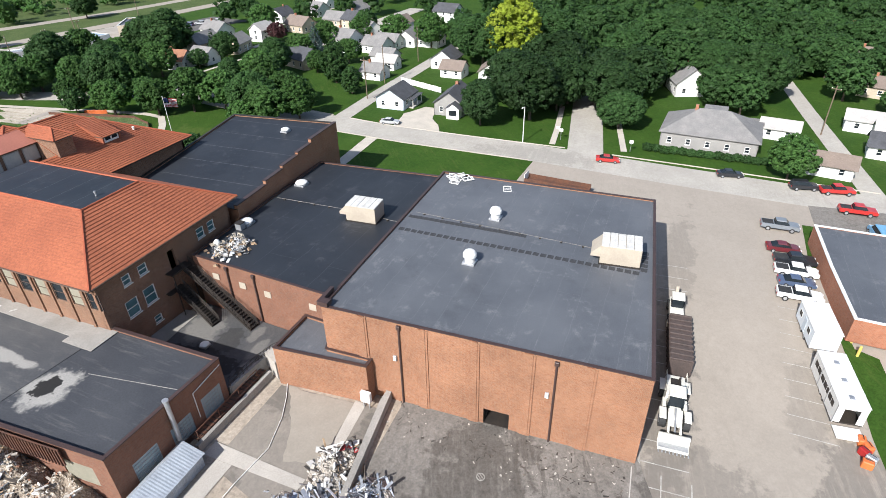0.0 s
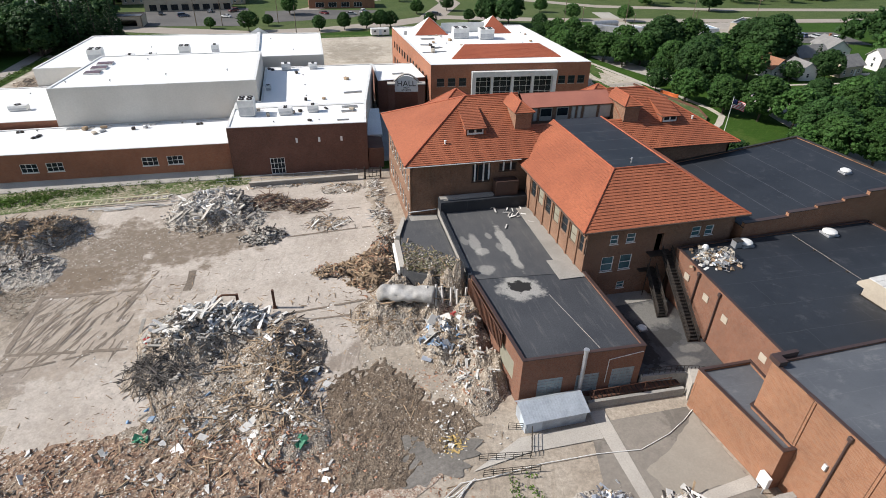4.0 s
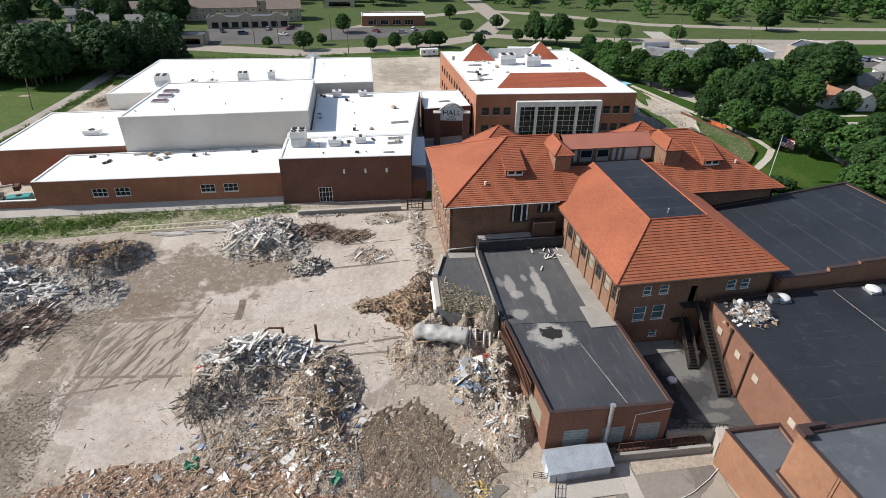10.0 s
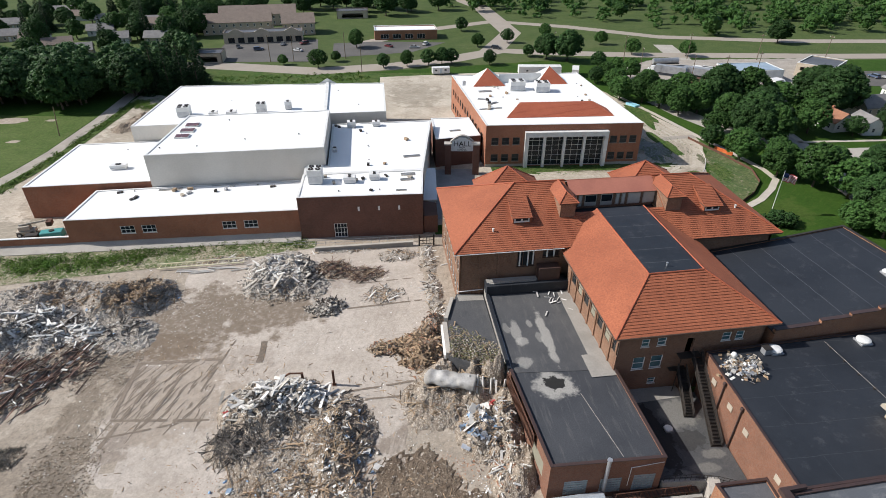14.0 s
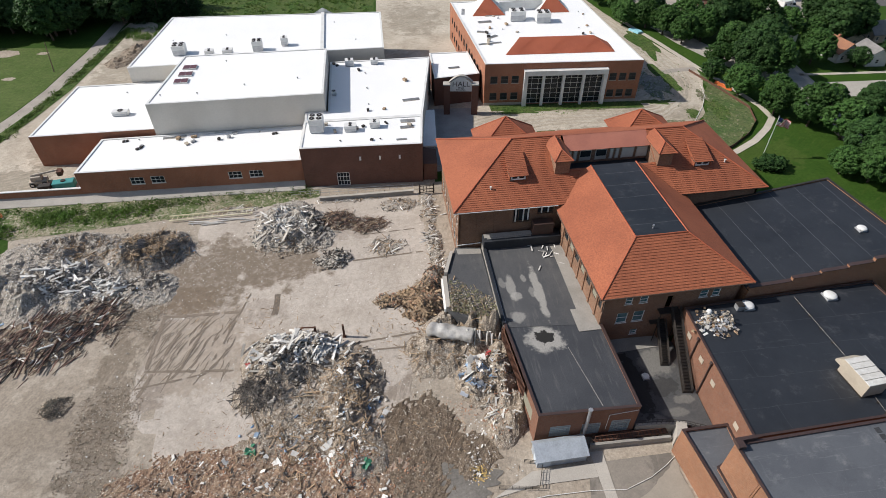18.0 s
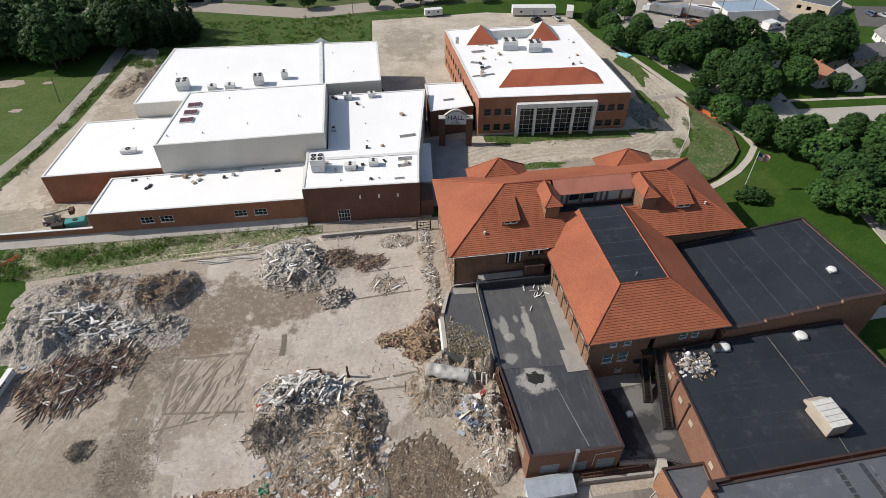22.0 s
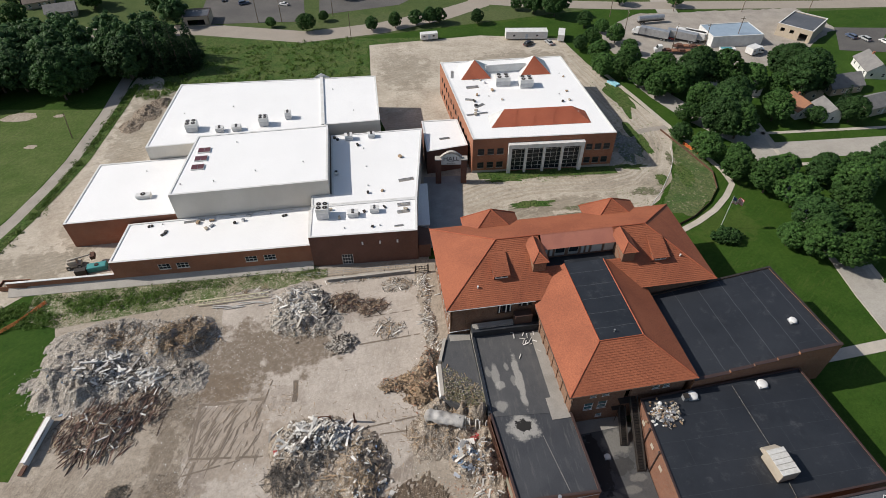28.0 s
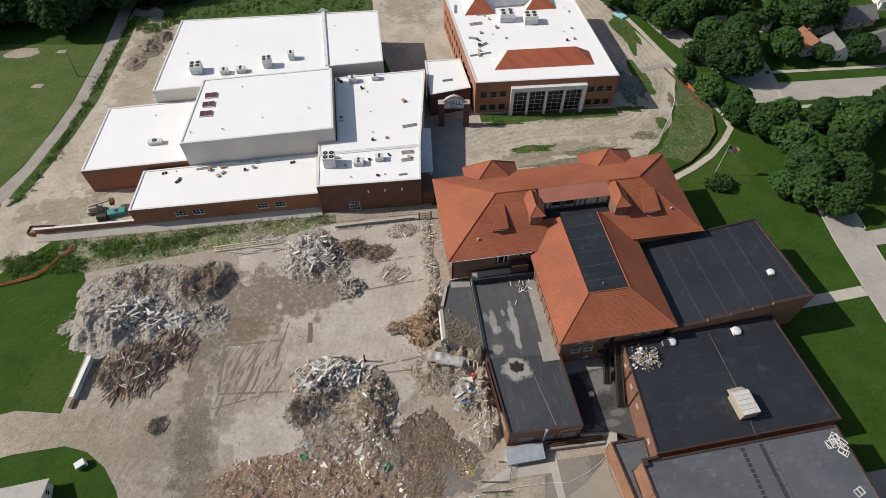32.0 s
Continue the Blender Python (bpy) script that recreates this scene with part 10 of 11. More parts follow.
def railing(name, label, pts, h, material, n=6, mid_rails=(0.5,)):
    t = thing(name, label, "railing")
    for a, b in zip(pts, pts[1:]):
        A, B = Vector(a), Vector(b)
        for k in (*mid_rails, 1.0):
            part("rail", bar(bmesh.new(), A + Vector((0, 0, h * k)), B + Vector((0, 0, h * k)), 0.035, 5), material, t)
        for i in range(n):
            c = A.lerp(B, i / (n - 1))
            part("post", bar(bmesh.new(), c, c + Vector((0, 0, h)), 0.035, 5), material, t)
    return t


railing("court_railing", "dark pipe railing on the court deck", [(2.1, -14.8, 0.35), (6.2, -15.1, 0.35), (8.7, -15.7, 0.35), (12.4, -17.2, 0.1)], 1.0, M["dark_metal"], 7)
railing("ramp_railing", "black pipe railing beside the ramp", [(-19.0, -20.4, -1.75), (-13.8, -21.2, -1.75)], 1.0, M["dark_metal"], 7, (0.35, 0.68))
railing("ramp_railing", "black pipe railing beside the ramp", [(-19.1, -22.3, -1.75), (-13.4, -22.9, -1.75)], 1.0, M["dark_metal"], 7, (0.35, 0.68))
railing("ramp_railing", "black pipe railing beside the shed", [(-14.8, -17.2, -1.75), (-12.4, -17.9, -1.75), (-13.6, -21.0, -1.75)], 1.0, M["dark_metal"], 4, (0.35, 0.68))
gr = thing("loading_grating", "rusty steel loading platform along the low wing", "platform", (0, 0, 0))
part("platform", boxed(-4.6, 6.4, -16.1, -15.05, -0.75, -0.62), M["rust"], gr)
for i in range(20):
    part("bar", boxed(-4.5 + i * 0.56, -4.42 + i * 0.56, -16.1, -15.05, -0.62, -0.56), M["dark_metal"], gr)
for x in (-4.4, -1.2, 2.0, 5.2):
    part("leg", boxed(x - 0.08, x + 0.08, -15.8, -15.64, -2.0, -0.75), M["rust"], gr)
    part("rail_post", boxed(x - 0.04, x + 0.04, -15.88, -15.8, -0.6, 0.4), M["rust"], gr)
part("top_rail", boxed(-4.5, 5.3, -15.88, -15.8, 0.34, 0.42), M["rust"], gr)
rw = thing("retaining_wall", "low concrete retaining wall by the delivery court", "wall", kind="structure")
part("wall", prism(bmesh.new(), [(7.2, -31.0), (8.8, -31.0), (8.8, -31.6), (-8.0, -34.2), (-8.0, -33.6)][::-1], -2.2, -0.6), M["concrete"], rw)
part("court_wall", prism(bmesh.new(), [(-5.2, -16.5), (6.6, -16.8), (6.6, -16.4), (-5.2, -16.1)], -2.2, -0.7), M["concrete"], rw)
for poly, lab in (([(-5.3, -16.9), (-3.5, -17.0), (-3.9, -28.5), (-5.2, -28.5)], 0), ([(6.9, -27.9), (7.0, -29.3), (-1.0, -30.0), (-1.0, -28.9)], 0), ([(-14, -18.6), (-5.3, -18.6), (-5.3, -20.6), (-13.8, -20.6), (-20, -21.6)], 0)):
    sheet("concrete_walk", poly, 0.14, M["concrete_pale"], "pale concrete walk in the delivery court", "path")
shed = thing("metal_shed", "small pale metal shed against the low wing", "shed", (-9.2, -16.0, -1.85), 1)
M["shed_metal"] = mat("corrugated_shed_metal", (0.46, 0.50, 0.54), (0.36, 0.39, 0.43), 0.5, 0.7, 5, 0.15, 0.1, 0.3)
part("wall", boxed(-4.1, 2.95, -2.05, 0.7, 0, 1.75), M["shed_metal"], shed)
for y0, z0, y1, z1 in ((-2.3, 1.7, 0.2, 2.45), (0.2, 2.45, 0.95, 1.9)):
    bm = bmesh.new()
    n = 48
    rows = [[bm.verts.new((-4.3 + 7.5 * i / n, y, z + k + (0.014 if i % 2 else 0))) for i in range(n + 1)] for k in (0, 0.05) for y, z in ((y0, z0), (y1, z1))]
    for i in range(n):
        for a, b, flip in ((0, 1, True), (2, 3, False), (0, 2, False), (1, 3, True)):
            q = (rows[a][i], rows[a][i + 1], rows[b][i + 1], rows[b][i])
            bm.faces.new(q[::-1] if flip else q)
    part("roof", bm, M["shed_metal"], shed)
for i in range(20):
    part("cladding_rib", boxed(-4.0 + i * 0.36, -3.94 + i * 0.36, -2.08, -2.05, 0, 1.7), M["shed_metal"], shed)
part("door", boxed(-4.15, -4.1, -1.6, -0.6, 0.05, 1.7), M["siding_blue"], shed)
part("door", boxed(-3.9, -2.2, -2.1, -2.05, 0.05, 1.65), M["siding_blue"], shed)
chm = thing("metal_chimney", "tall galvanised chimney pipe beside the shed", "chimney", (-5.7, -14.8, 0))
part("pipe", bar(bmesh.new(), (0, 0, -0.2), (0, 0, 5.6), 0.24, 12), M["galv"], chm)
part("cap", bar(bmesh.new(), (0, 0, 5.6), (0, 0, 5.75), 0.32, 12), M["galv"], chm)
pipe_run("wall_conduit", "thin pale conduit on the low wing wall", [(-2.6, -14.7, 0.2), (-2.6, -14.7, 3.6), (1.4, -14.83, 4.2)], 0.05, M["white_metal"], "conduit")
hose = thing("fire_hose", "long pale hose lying across the court", "hose")
pts = [(7.2, -18.5), (4.6, -20.2), (1.8, -21.6), (-2.2, -22.8), (-7.1, -22.3), (-12.9, -22.2), (-18.2, -22.6), (-21.5, -22.6), (-24, -24.2)]
for a, b in zip(pts, pts[1:]):
    part("hose_length", bar(bmesh.new(), (*a, lie(*a) + 0.2), (*b, lie(*b) + 0.2), 0.045, 6), M["white_paint"], hose)
for i in range(5):
    pipe_run("fire_hose", "pale hose coiled at the ramp foot", [(-20 - i * 0.4, -22.4 - i * 0.3, -1.6), (-22.5 - i * 0.2, -23.8 - 0.5 * i, -1.6), (-25.5, -24.2 - i * 0.5, -1.6)], 0.05, M["white_paint"], "hose")

# chairs and junk thrown on the black roof
def junk_chair(first=None, m=None):
    c = thing("school_chair", "old school chair dumped on the black roof", "chair", (0, 0, 0), 0, "chairs dumped on the roof")
    part("seat", boxed(-0.24, 0.24, -0.22, 0.22, 0.43, 0.47, 0.01), M["tan_metal"], c)
    part("backrest", boxed(-0.24, 0.24, 0.2, 0.24, 0.62, 0.9, 0.01), M["tan_metal"], c)
    for sx in (-0.2, 0.2):
        for sy in (-0.2, 0.2):
            part("leg", bar(bmesh.new(), (sx, sy, 0), (sx, sy, 0.9 if sy > 0 else 0.44), 0.018, 5), M["galv"], c)
    return c


ch = junk_chair()
ch.matrix_basis = pose(17.5, -3.5, 7.47, 0, 0, 30)
for i in range(26):
    a, r = random.uniform(0, 6.28), 2.3 * math.sqrt(random.random())
    copy_thing(ch, pose(16.8 + 1.2 * r * math.cos(a), -4.2 + r * math.sin(a), 7.58 + random.uniform(0, 0.5), random.choice((0, 90, -90, 180, 60)), random.uniform(-40, 40), random.uniform(0, 360)))
heap_j = thing("roof_junk", "pile of boxes and scraps dumped on the roof", "junk")
for nm, mt, n in (("loose_board", M["rub_wood"], 60), ("loose_plaster", M["rub_pale"], 40), ("scrap_metal", M["rub_metal"], 40)):
    P = np.stack([16.8 + RNG.normal(0, 1.2, n), -4.2 + RNG.normal(0, 1.1, n), 7.5 + np.abs(RNG.normal(0, 0.25, n))], -1)
    Sz = np.stack([RNG.uniform(0.2, 0.8, n), RNG.uniform(0.1, 0.5, n), RNG.uniform(0.03, 0.3, n)], -1)
    tagged(part(nm, bits(P, Sz, turns(n, 0.5), nm), mt, heap_j), kind="stuff")
dome_vent(16.6, -2.4, mid_deck(16.6), 0.4, "small white vent cap among the dumped chairs", 1.2)
# scraps on the low link roof
for k in range(14):
    x, y = random.uniform(-6, -0.6), random.uniform(14, 20.5)
    t = solo("loose_board" if k % 2 else "loose_sheet", boxed(-random.uniform(0.2, 1.3), random.uniform(0.1, 0.4), -0.08, random.uniform(0.03, 0.2), 0, 0.05), M["white_paint"] if k % 2 else M["rub_pale"], "pale scrap lying on the black roof", "scrap", at=(x, y, 4.8), rz=random.uniform(0, 180))

# ---- yard pieces ----
for x, y, h in ((-43.6, 7.9, 2.6), (-39.1, 7.5, 2.9)):
    p = thing("steel_post", "rusty stub of a steel column on the slab", "post", (x, y, lie(x, y)))
    part("shaft", boxed(-0.16, 0.16, -0.16, 0.16, 0, h), M["rust"], p)
    part("base_plate", boxed(-0.3, 0.3, -0.3, 0.3, 0.05, 0.12), M["rust"], p)
pipe_run("bent_beam", "bent rusty beam beside a steel post", [(-43.6, 7.9, 2.4), (-45.4, 8.0, 2.5), (-46.2, 8.1, 1.9)], 0.14, M["rust"], "beam")
wb = thing("painted_beam", "white painted steel beam with dark bars of writing", "beam", (-98.0, 12.2, 0.9), 80)
part("web", boxed(-4.6, 4.6, -0.08, 0.08, -0.6, 0.6), M["white_paint"], wb)
for z in (-0.6, 0.6):
    part("flange", boxed(-4.6, 4.6, -0.45, 0.45, z - 0.07, z + 0.07), M["white_paint"], wb)
bm = bmesh.new()
for i in range(8):
    box(bm, -1.6 + i * 0.5, -1.3 + i * 0.5, -0.1, -0.08, -0.25, 0.25)
part("writing_bars", bm, M["dark_metal"], wb)
part("rusty_foot", boxed(-6.6, -4.6, -0.4, 0.4, -0.55, -0.35), M["rust"], wb)
lad = thing("fallen_ladder", "long yellow scaffold ladder lying on the bank", "ladder", (0, 0, 0))
ly = mat("yellow_paint", (0.68, 0.62, 0.42), (0.6, 0.55, 0.38), 0.6, 0.6, 5, 0.1, 0.1)
for dy, z in ((0, 0.5), (0.9, 1.0)):
    part("rail", bar(bmesh.new(), (-74, 42.2 + dy, z), (-57.6, 42.6 + dy, z), 0.13, 6), ly, lad)
for i in range(17):
    x = -73.6 + i * 0.98
    part("rung", bar(bmesh.new(), (x, 42.2 + 0.025 * i, 0.5), (x + 0.4, 43.1 + 0.025 * i, 1.0), 0.06, 6), ly, lad)
for i in range(9):
    a = (random.uniform(-72, -56), random.uniform(40.2, 42))
    pipe_run("loose_timber", "long pale timber lying at the yard edge", [(*a, 0.25), (a[0] + random.uniform(3, 6), a[1] + random.uniform(-0.6, 0.6), 0.3)], 0.11, M["rub_pale"], "timber")
nw = thing("yard_wall", "low concrete wall with a rail at the yard edge", "wall", kind="structure")
part("wall", boxed(-44, -24, 45.2, 45.6, 0, 1.0), M["concrete"], nw)
part("cap", boxed(-44.1, -23.9, 45.1, 45.7, 1.0, 1.12), M["concrete_pale"], nw)
railing("yard_railing", "pale pipe railing above the yard wall", [(-50, 47.6, 0.1), (-36, 47.4, 0.1), (-24, 47.2, 0.1)], 1.3, M["galv"], 8)
gate = thing("black_gate", "black steel gate between two concrete posts", "gate", (-21.2, 45.0, 0))
for x in (-1.5, 1.5):
    part("gate_post", boxed(x - 0.15, x + 0.15, -0.15, 0.15, 0, 2.6), M["dark_metal"], gate)
for z in (0.5, 1.3, 2.1):
    part("gate_bar", boxed(-1.4, 1.4, -0.05, 0.05, z, z + 0.12), M["dark_metal"], gate)
for x in (-0.7, 0.0, 0.7):
    part("gate_upright", boxed(x - 0.05, x + 0.05, -0.04, 0.04, 0.5, 2.2), M["dark_metal"], gate)
# construction things west of the new school
orange = mat("orange_plastic", (0.62, 0.16, 0.04), (0.55, 0.13, 0.04), 0.6, 0.8, 5, 0.1, 0.05)
teal = mat("teal_plastic", (0.04, 0.24, 0.24), (0.05, 0.28, 0.27), 0.6, 0.8, 5, 0.1, 0.05)
for i in range(4):
    b = thing("traffic_barrier", "bright orange plastic barrier on the grass", "barrier", (67.0 + i * 0.5, 86.6 - i * 1.35, 0), -62 + 17 * (i % 2), "orange barriers")
    part("body", boxed(-0.8, 0.8, -0.25, 0.25, 0, 0.35, 0.05), orange, b)
    part("top", boxed(-0.75, 0.75, -0.12, 0.12, 0.35, 1.0, 0.05), orange, b)
tf = thing("tarp_stack", "pale blue wrapped stack beside the path", "stack", (59.4, 128, 0), 115)
for i in range(3):
    part("package", boxed(-2.2, 2.2, -1.2 + i * 0.8, -0.45 + i * 0.8, 0, 0.7, 0.05), mat("blue_wrap", (0.22, 0.5, 0.6), (0.3, 0.58, 0.66), 0.5, 1, 5, 0.1, 0.1), tf)
ds = thing("skip", "rust-red open skip of rubble", "skip", (-117, 55.0, 0), -6)
for a in ((-3.2, 3.2, -1.2, -1.1), (-3.2, 3.2, 1.1, 1.2), (-3.2, -3.1, -1.1, 1.1), (3.1, 3.2, -1.1, 1.1)):
    part("side", boxed(*a, 0.2, 1.6), M["shingle_red"], ds)
part("floor", boxed(-3.1, 3.1, -1.1, 1.1, 0.2, 0.3), M["rust"], ds)
part("load", boxed(-2.9, 2.9, -1.0, 1.0, 0.3, 1.3, 0.2), M["mound"], ds)
bt = thing("storage_tank", "teal plastic tank beside the classroom wing", "tank", (-99.6, 58.6, 0), 8)
part("body", boxed(-2.2, 2.2, -1.0, 1.0, 0, 1.5, 0.12), teal, bt)
part("lid", lathe(bmesh.new(), [(0.5, 1.5), (0.5, 1.65)], 12), M["dark_metal"], bt)
lf = thing("boom_lift", "beige boom lift parked by the classroom wing", "lift", (-105.5, 60.4, 0), 12)
part("chassis", boxed(-1.8, 1.8, -1.0, 1.0, 0.5, 1.2, 0.08), M["tan_metal"], lf)
part("turret", boxed(-1.2, 1.0, -0.8, 0.8, 1.2, 2.2, 0.1), M["tan_metal"], lf)
part("boom", bar(bmesh.new(), (-1.0, 0, 2.3), (4.2, 0, 2.7), 0.22, 6), M["tan_metal"], lf)
part("basket", boxed(4.2, 5.2, -0.9, 0.9, 1.6, 2.6), M["rust"], lf)
for sx in (-1.2, 1.2):
    for sy in (-1.0, 1.0):
        wheel(lf, sx, sy, 0.5, 0.35)
gb = thing("generator", "dark green generator beside the tank", "generator", (-103, 57.4, 0), 5)
part("body", boxed(-1.3, 1.3, -0.7, 0.7, 0.3, 1.6, 0.08), M["dark_metal"], gb)
part("skid", boxed(-1.4, 1.4, -0.75, 0.75, 0, 0.3), M["rust"], gb)

# ---- machines by the gymnasium ----
wl = thing("wheel_loader", "white wheel loader parked by the gymnasium", "loader", (18.0, -61.2, lie(18, -61.2)), 184)
MP = PAINT["machine"]
part("rear_body", hull([(-4.0, 0.9), (-0.6, 0.9), (-0.6, 1.9), (-1.0, 2.3), (-3.8, 2.2), (-4.0, 1.6)], 2.2, 1.9), MP, wl)
cab = part("cab", hull([(-0.9, 1.6), (0.6, 1.6), (0.4, 3.2), (-0.9, 3.2)], 1.6, 1.4), M["glass"], wl)
part("cab_roof", boxed(-1.1, 0.7, -0.85, 0.85, 3.2, 3.35, 0.05), MP, cab)
part("front_frame", hull([(0.6, 0.8), (2.6, 0.8), (2.4, 1.7), (0.6, 1.8)], 1.3, 1.1), MP, wl)
for sy in (-0.6, 0.6):
    part("lift_arm", hull([(0.8, 1.7), (1.2, 2.0), (4.0, 1.0), (4.2, 0.6), (3.7, 0.6)], 0.22, 0.22), MP, wl).location = (0, sy, 0)
bk = part("bucket", hull([(4.0, 0.1), (5.4, 0.1), (4.5, 0.35), (4.2, 1.3), (3.9, 1.2)], 3.1, 3.1), MP, wl)
for i in range(9):
    part("tooth", boxed(5.35, 5.65, -1.45 + i * 0.36, -1.33 + i * 0.36, 0.06, 0.16), M["galv"], bk)
for sx in (-2.6, 1.8):
    for sy in (-1.2, 1.2):
        wheel(wl, sx, sy, 0.85, 0.65)
for sy in (-1.25, 1.25):
    for a, b in ((-3.5, -1.7), (0.95, 2.6)):
        part("fender", boxed(a, b, sy - 0.36, sy + 0.36, 1.72, 1.82, 0.03), MP, wl)
    for a, b in (((-3.7, sy * 0.85, 2.2), (-3.7, sy * 0.85, 3.0)), ((-1.6, sy * 0.85, 2.2), (-1.6, sy * 0.85, 3.0)), ((-3.7, sy * 0.85, 3.0), (-1.6, sy * 0.85, 3.0)), ((-0.2, sy * 0.9, 1.6), (0.7, sy * 0.9, 2.6))):
        part("handrail", bar(bmesh.new(), a, b, 0.035, 5), MP, wl)
    part("step_box", boxed(-0.9, 0.4, sy * 0.85 - 0.2, sy * 0.85 + 0.2, 0.7, 1.5, 0.04), MP, wl)
part("engine_grille", boxed(-4.05, -3.98, -0.8, 0.8, 1.1, 1.9), M["dark_metal"], wl)
part("engine_cover", boxed(-3.2, -1.6, -0.55, 0.55, 2.25, 2.32, 0.02), M["dark_metal"], wl)
part("tilt_ram", bar(bmesh.new(), (1.0, 0, 1.9), (3.7, 0, 1.3), 0.11, 8), M["galv"], wl)
part("bucket_floor", boxed(4.25, 5.2, -1.45, 1.45, 0.33, 0.37), M["galv"], bk)
part("exhaust", bar(bmesh.new(), (-2.6, 0.3, 2.2), (-2.6, 0.3, 3.1), 0.09, 8), M["dark_metal"], wl)
dc = thing("ribbed_container", "brown ribbed waste container", "container", (27.8, -61.0, lie(27.8, -61)), 4)
rbm = mat("brown_ribbed_steel", (0.085, 0.062, 0.055), (0.065, 0.05, 0.045), 0.7, 0.6, 5, 0.2, 0.2)
part("body", boxed(-4.4, 4.4, -1.2, 1.2, 0.2, 2.5), rbm, dc)
for i in range(10):
    part("rib", boxed(-4.3 + i * 0.93, -4.05 + i * 0.93, -1.32, 1.32, 0.25, 2.64, 0.03), rbm, dc)
bh = thing("backhoe", "white digger with a yellow folded arm", "digger", (34.6, -60.2, lie(34, -60)), 184)
part("body", hull([(-2.2, 0.8), (2.0, 0.8), (2.2, 1.3), (1.0, 1.6), (-2.0, 1.6)], 1.8, 1.6), MP, bh)
cb2 = part("cab", hull([(-1.2, 1.5), (0.4, 1.5), (0.3, 2.8), (-1.1, 2.8)], 1.5, 1.3), M["glass"], bh)
part("cab_roof", boxed(-1.3, 0.5, -0.8, 0.8, 2.8, 2.95, 0.04), MP, cb2)
part("digger_arm", hull([(-2.2, 0.9), (-3.0, 2.6), (-3.3, 2.6), (-3.6, 0.6), (-3.2, 0.6), (-3.0, 1.9), (-2.5, 0.8)], 0.4, 0.4), M["tan_metal"], bh)
part("loader_bucket", boxed(2.2, 3.0, -1.1, 1.1, 0.1, 0.9, 0.08), MP, bh)
for sx, r in ((-1.3, 0.7), (1.4, 0.5)):
    for sy in (-0.85, 0.85):
        wheel(bh, sx, sy, r, 0.4)
ft = thing("rusty_flatbed", "long rusty flatbed trailer behind the gymnasium", "trailer", (64.8, -37.5, 0), 86)
part("bed", boxed(-6.0, 6.0, -1.25, 1.25, 0.9, 1.2), M["rust"], ft)
for sy in (-1.25, 1.2):
    part("side_rail", boxed(-6.0, 6.0, sy, sy + 0.05, 1.2, 1.9), M["rust"], ft)
part("head_board", boxed(5.9, 6.0, -1.2, 1.2, 1.2, 2.6), M["white_paint"], ft)
for sx in (-4.2, -3.0):
    for sy in (-1.1, 1.1):
        wheel(ft, sx, sy, 0.48, 0.3)
for i in range(14):
    x = 7.6 + i * 2.92
    a = (x, -58.4 + (x - 10) * 0.06)
    sheet("stall_line", [(a[0], a[1]), (a[0] + 0.12, a[1]), (a[0] + 0.42, a[1] - 4.9), (a[0] + 0.3, a[1] - 4.9)], 0.07, M["line_paint"], "worn white parking stall line", "line", step=50)
sheet("stall_line", [(8.0, -58.75), (13.3, -58.45), (13.3, -58.3), (8.0, -58.6)], 0.072, M["line_paint"], "worn white parking stall line", "line", step=50)
for i in range(14):
    x = 19.6 + i * 2.65
    sheet("stall_line", [(x, -72.6), (x + 0.1, -72.6), (x + 0.1, -77.2), (x, -77.2)], 0.075, M["line_paint"], "worn white parking stall line", "line", step=50)
for y in (-58.4, -61.2, -64.0):
    sheet("stall_line", [(3, y), (9.5, y + 0.4), (9.5, y + 0.52), (3, y + 0.12)], 0.10, M["line_paint"], "worn white parking stall line", "line", step=50)
sheet("lot_grass", [(16, -81.2), (22, -80.4), (30, -79.9), (38, -79.1), (38.2, -80.2), (35.4, -80.6), (34.5, -83), (16, -85)], 0.09, M["grass"], "strip of grass beside the parking lot", "grass", step=50)
sheet("side_lot", [(54, -80), (74, -79.5), (76, -98), (60, -98)], 0.068, M["asphalt_mid"], "small grey car park by the street", "parking lot", step=50)
sheet("lot_grass", [(52, -77.5), (66, -77.8), (66, -79.4), (60, -79.4), (52, -79)], 0.09, M["grass"], "strip of grass beside the parking lot", "grass", step=50)
for i, c in enumerate((orange, orange, M["lamp_red"], M["galv"], orange)):
    j = thing("fuel_can", "orange and grey site equipment by the trailer", "equipment", (20.8 - 0.75 * i, -79.2 - 0.45 * (i % 2), lie(20, -79)), 20 * i)
    part("body", boxed(-0.5, 0.5, -0.35, 0.35, 0, 0.9, 0.08), c, j)
    part("handle", bar(bmesh.new(), (-0.3, 0, 1.05), (0.3, 0, 1.05), 0.04, 6), M["dark_metal"], j)

# ---- poles, flag, lamps ----
def pole(x, y, h, label, arm=True, lean=0.0):
    p = thing("utility_pole", label, "pole", (x, y, lie(x, y)), random.uniform(0, 180))
    part("shaft", bar(bmesh.new(), (0, 0, -0.2), (lean, 0, h), 0.16, 8, 0.11), M["pole_wood"], p)
    if arm:
        part("cross_arm", boxed(lean - 1.1, lean + 1.1, -0.06, 0.06, h - 0.8, h - 0.66), M["pole_wood"], p)
        for k in (-0.9, 0, 0.9):
            part("insulator", lathe(bmesh.new(), [(0.05, 0), (0.07, 0.15), (0.03, 0.2)], 8, (lean + k, 0, h - 0.66)), M["white_paint"], p)
    return p


M["pole_wood"] = mat("pole_wood", (0.17, 0.125, 0.085), (0.13, 0.10, 0.07), 0.9, 0.6, 6, 0.2, 0.3)
pole(102.9, 23.5, 11, "tall timber utility pole by the lane")
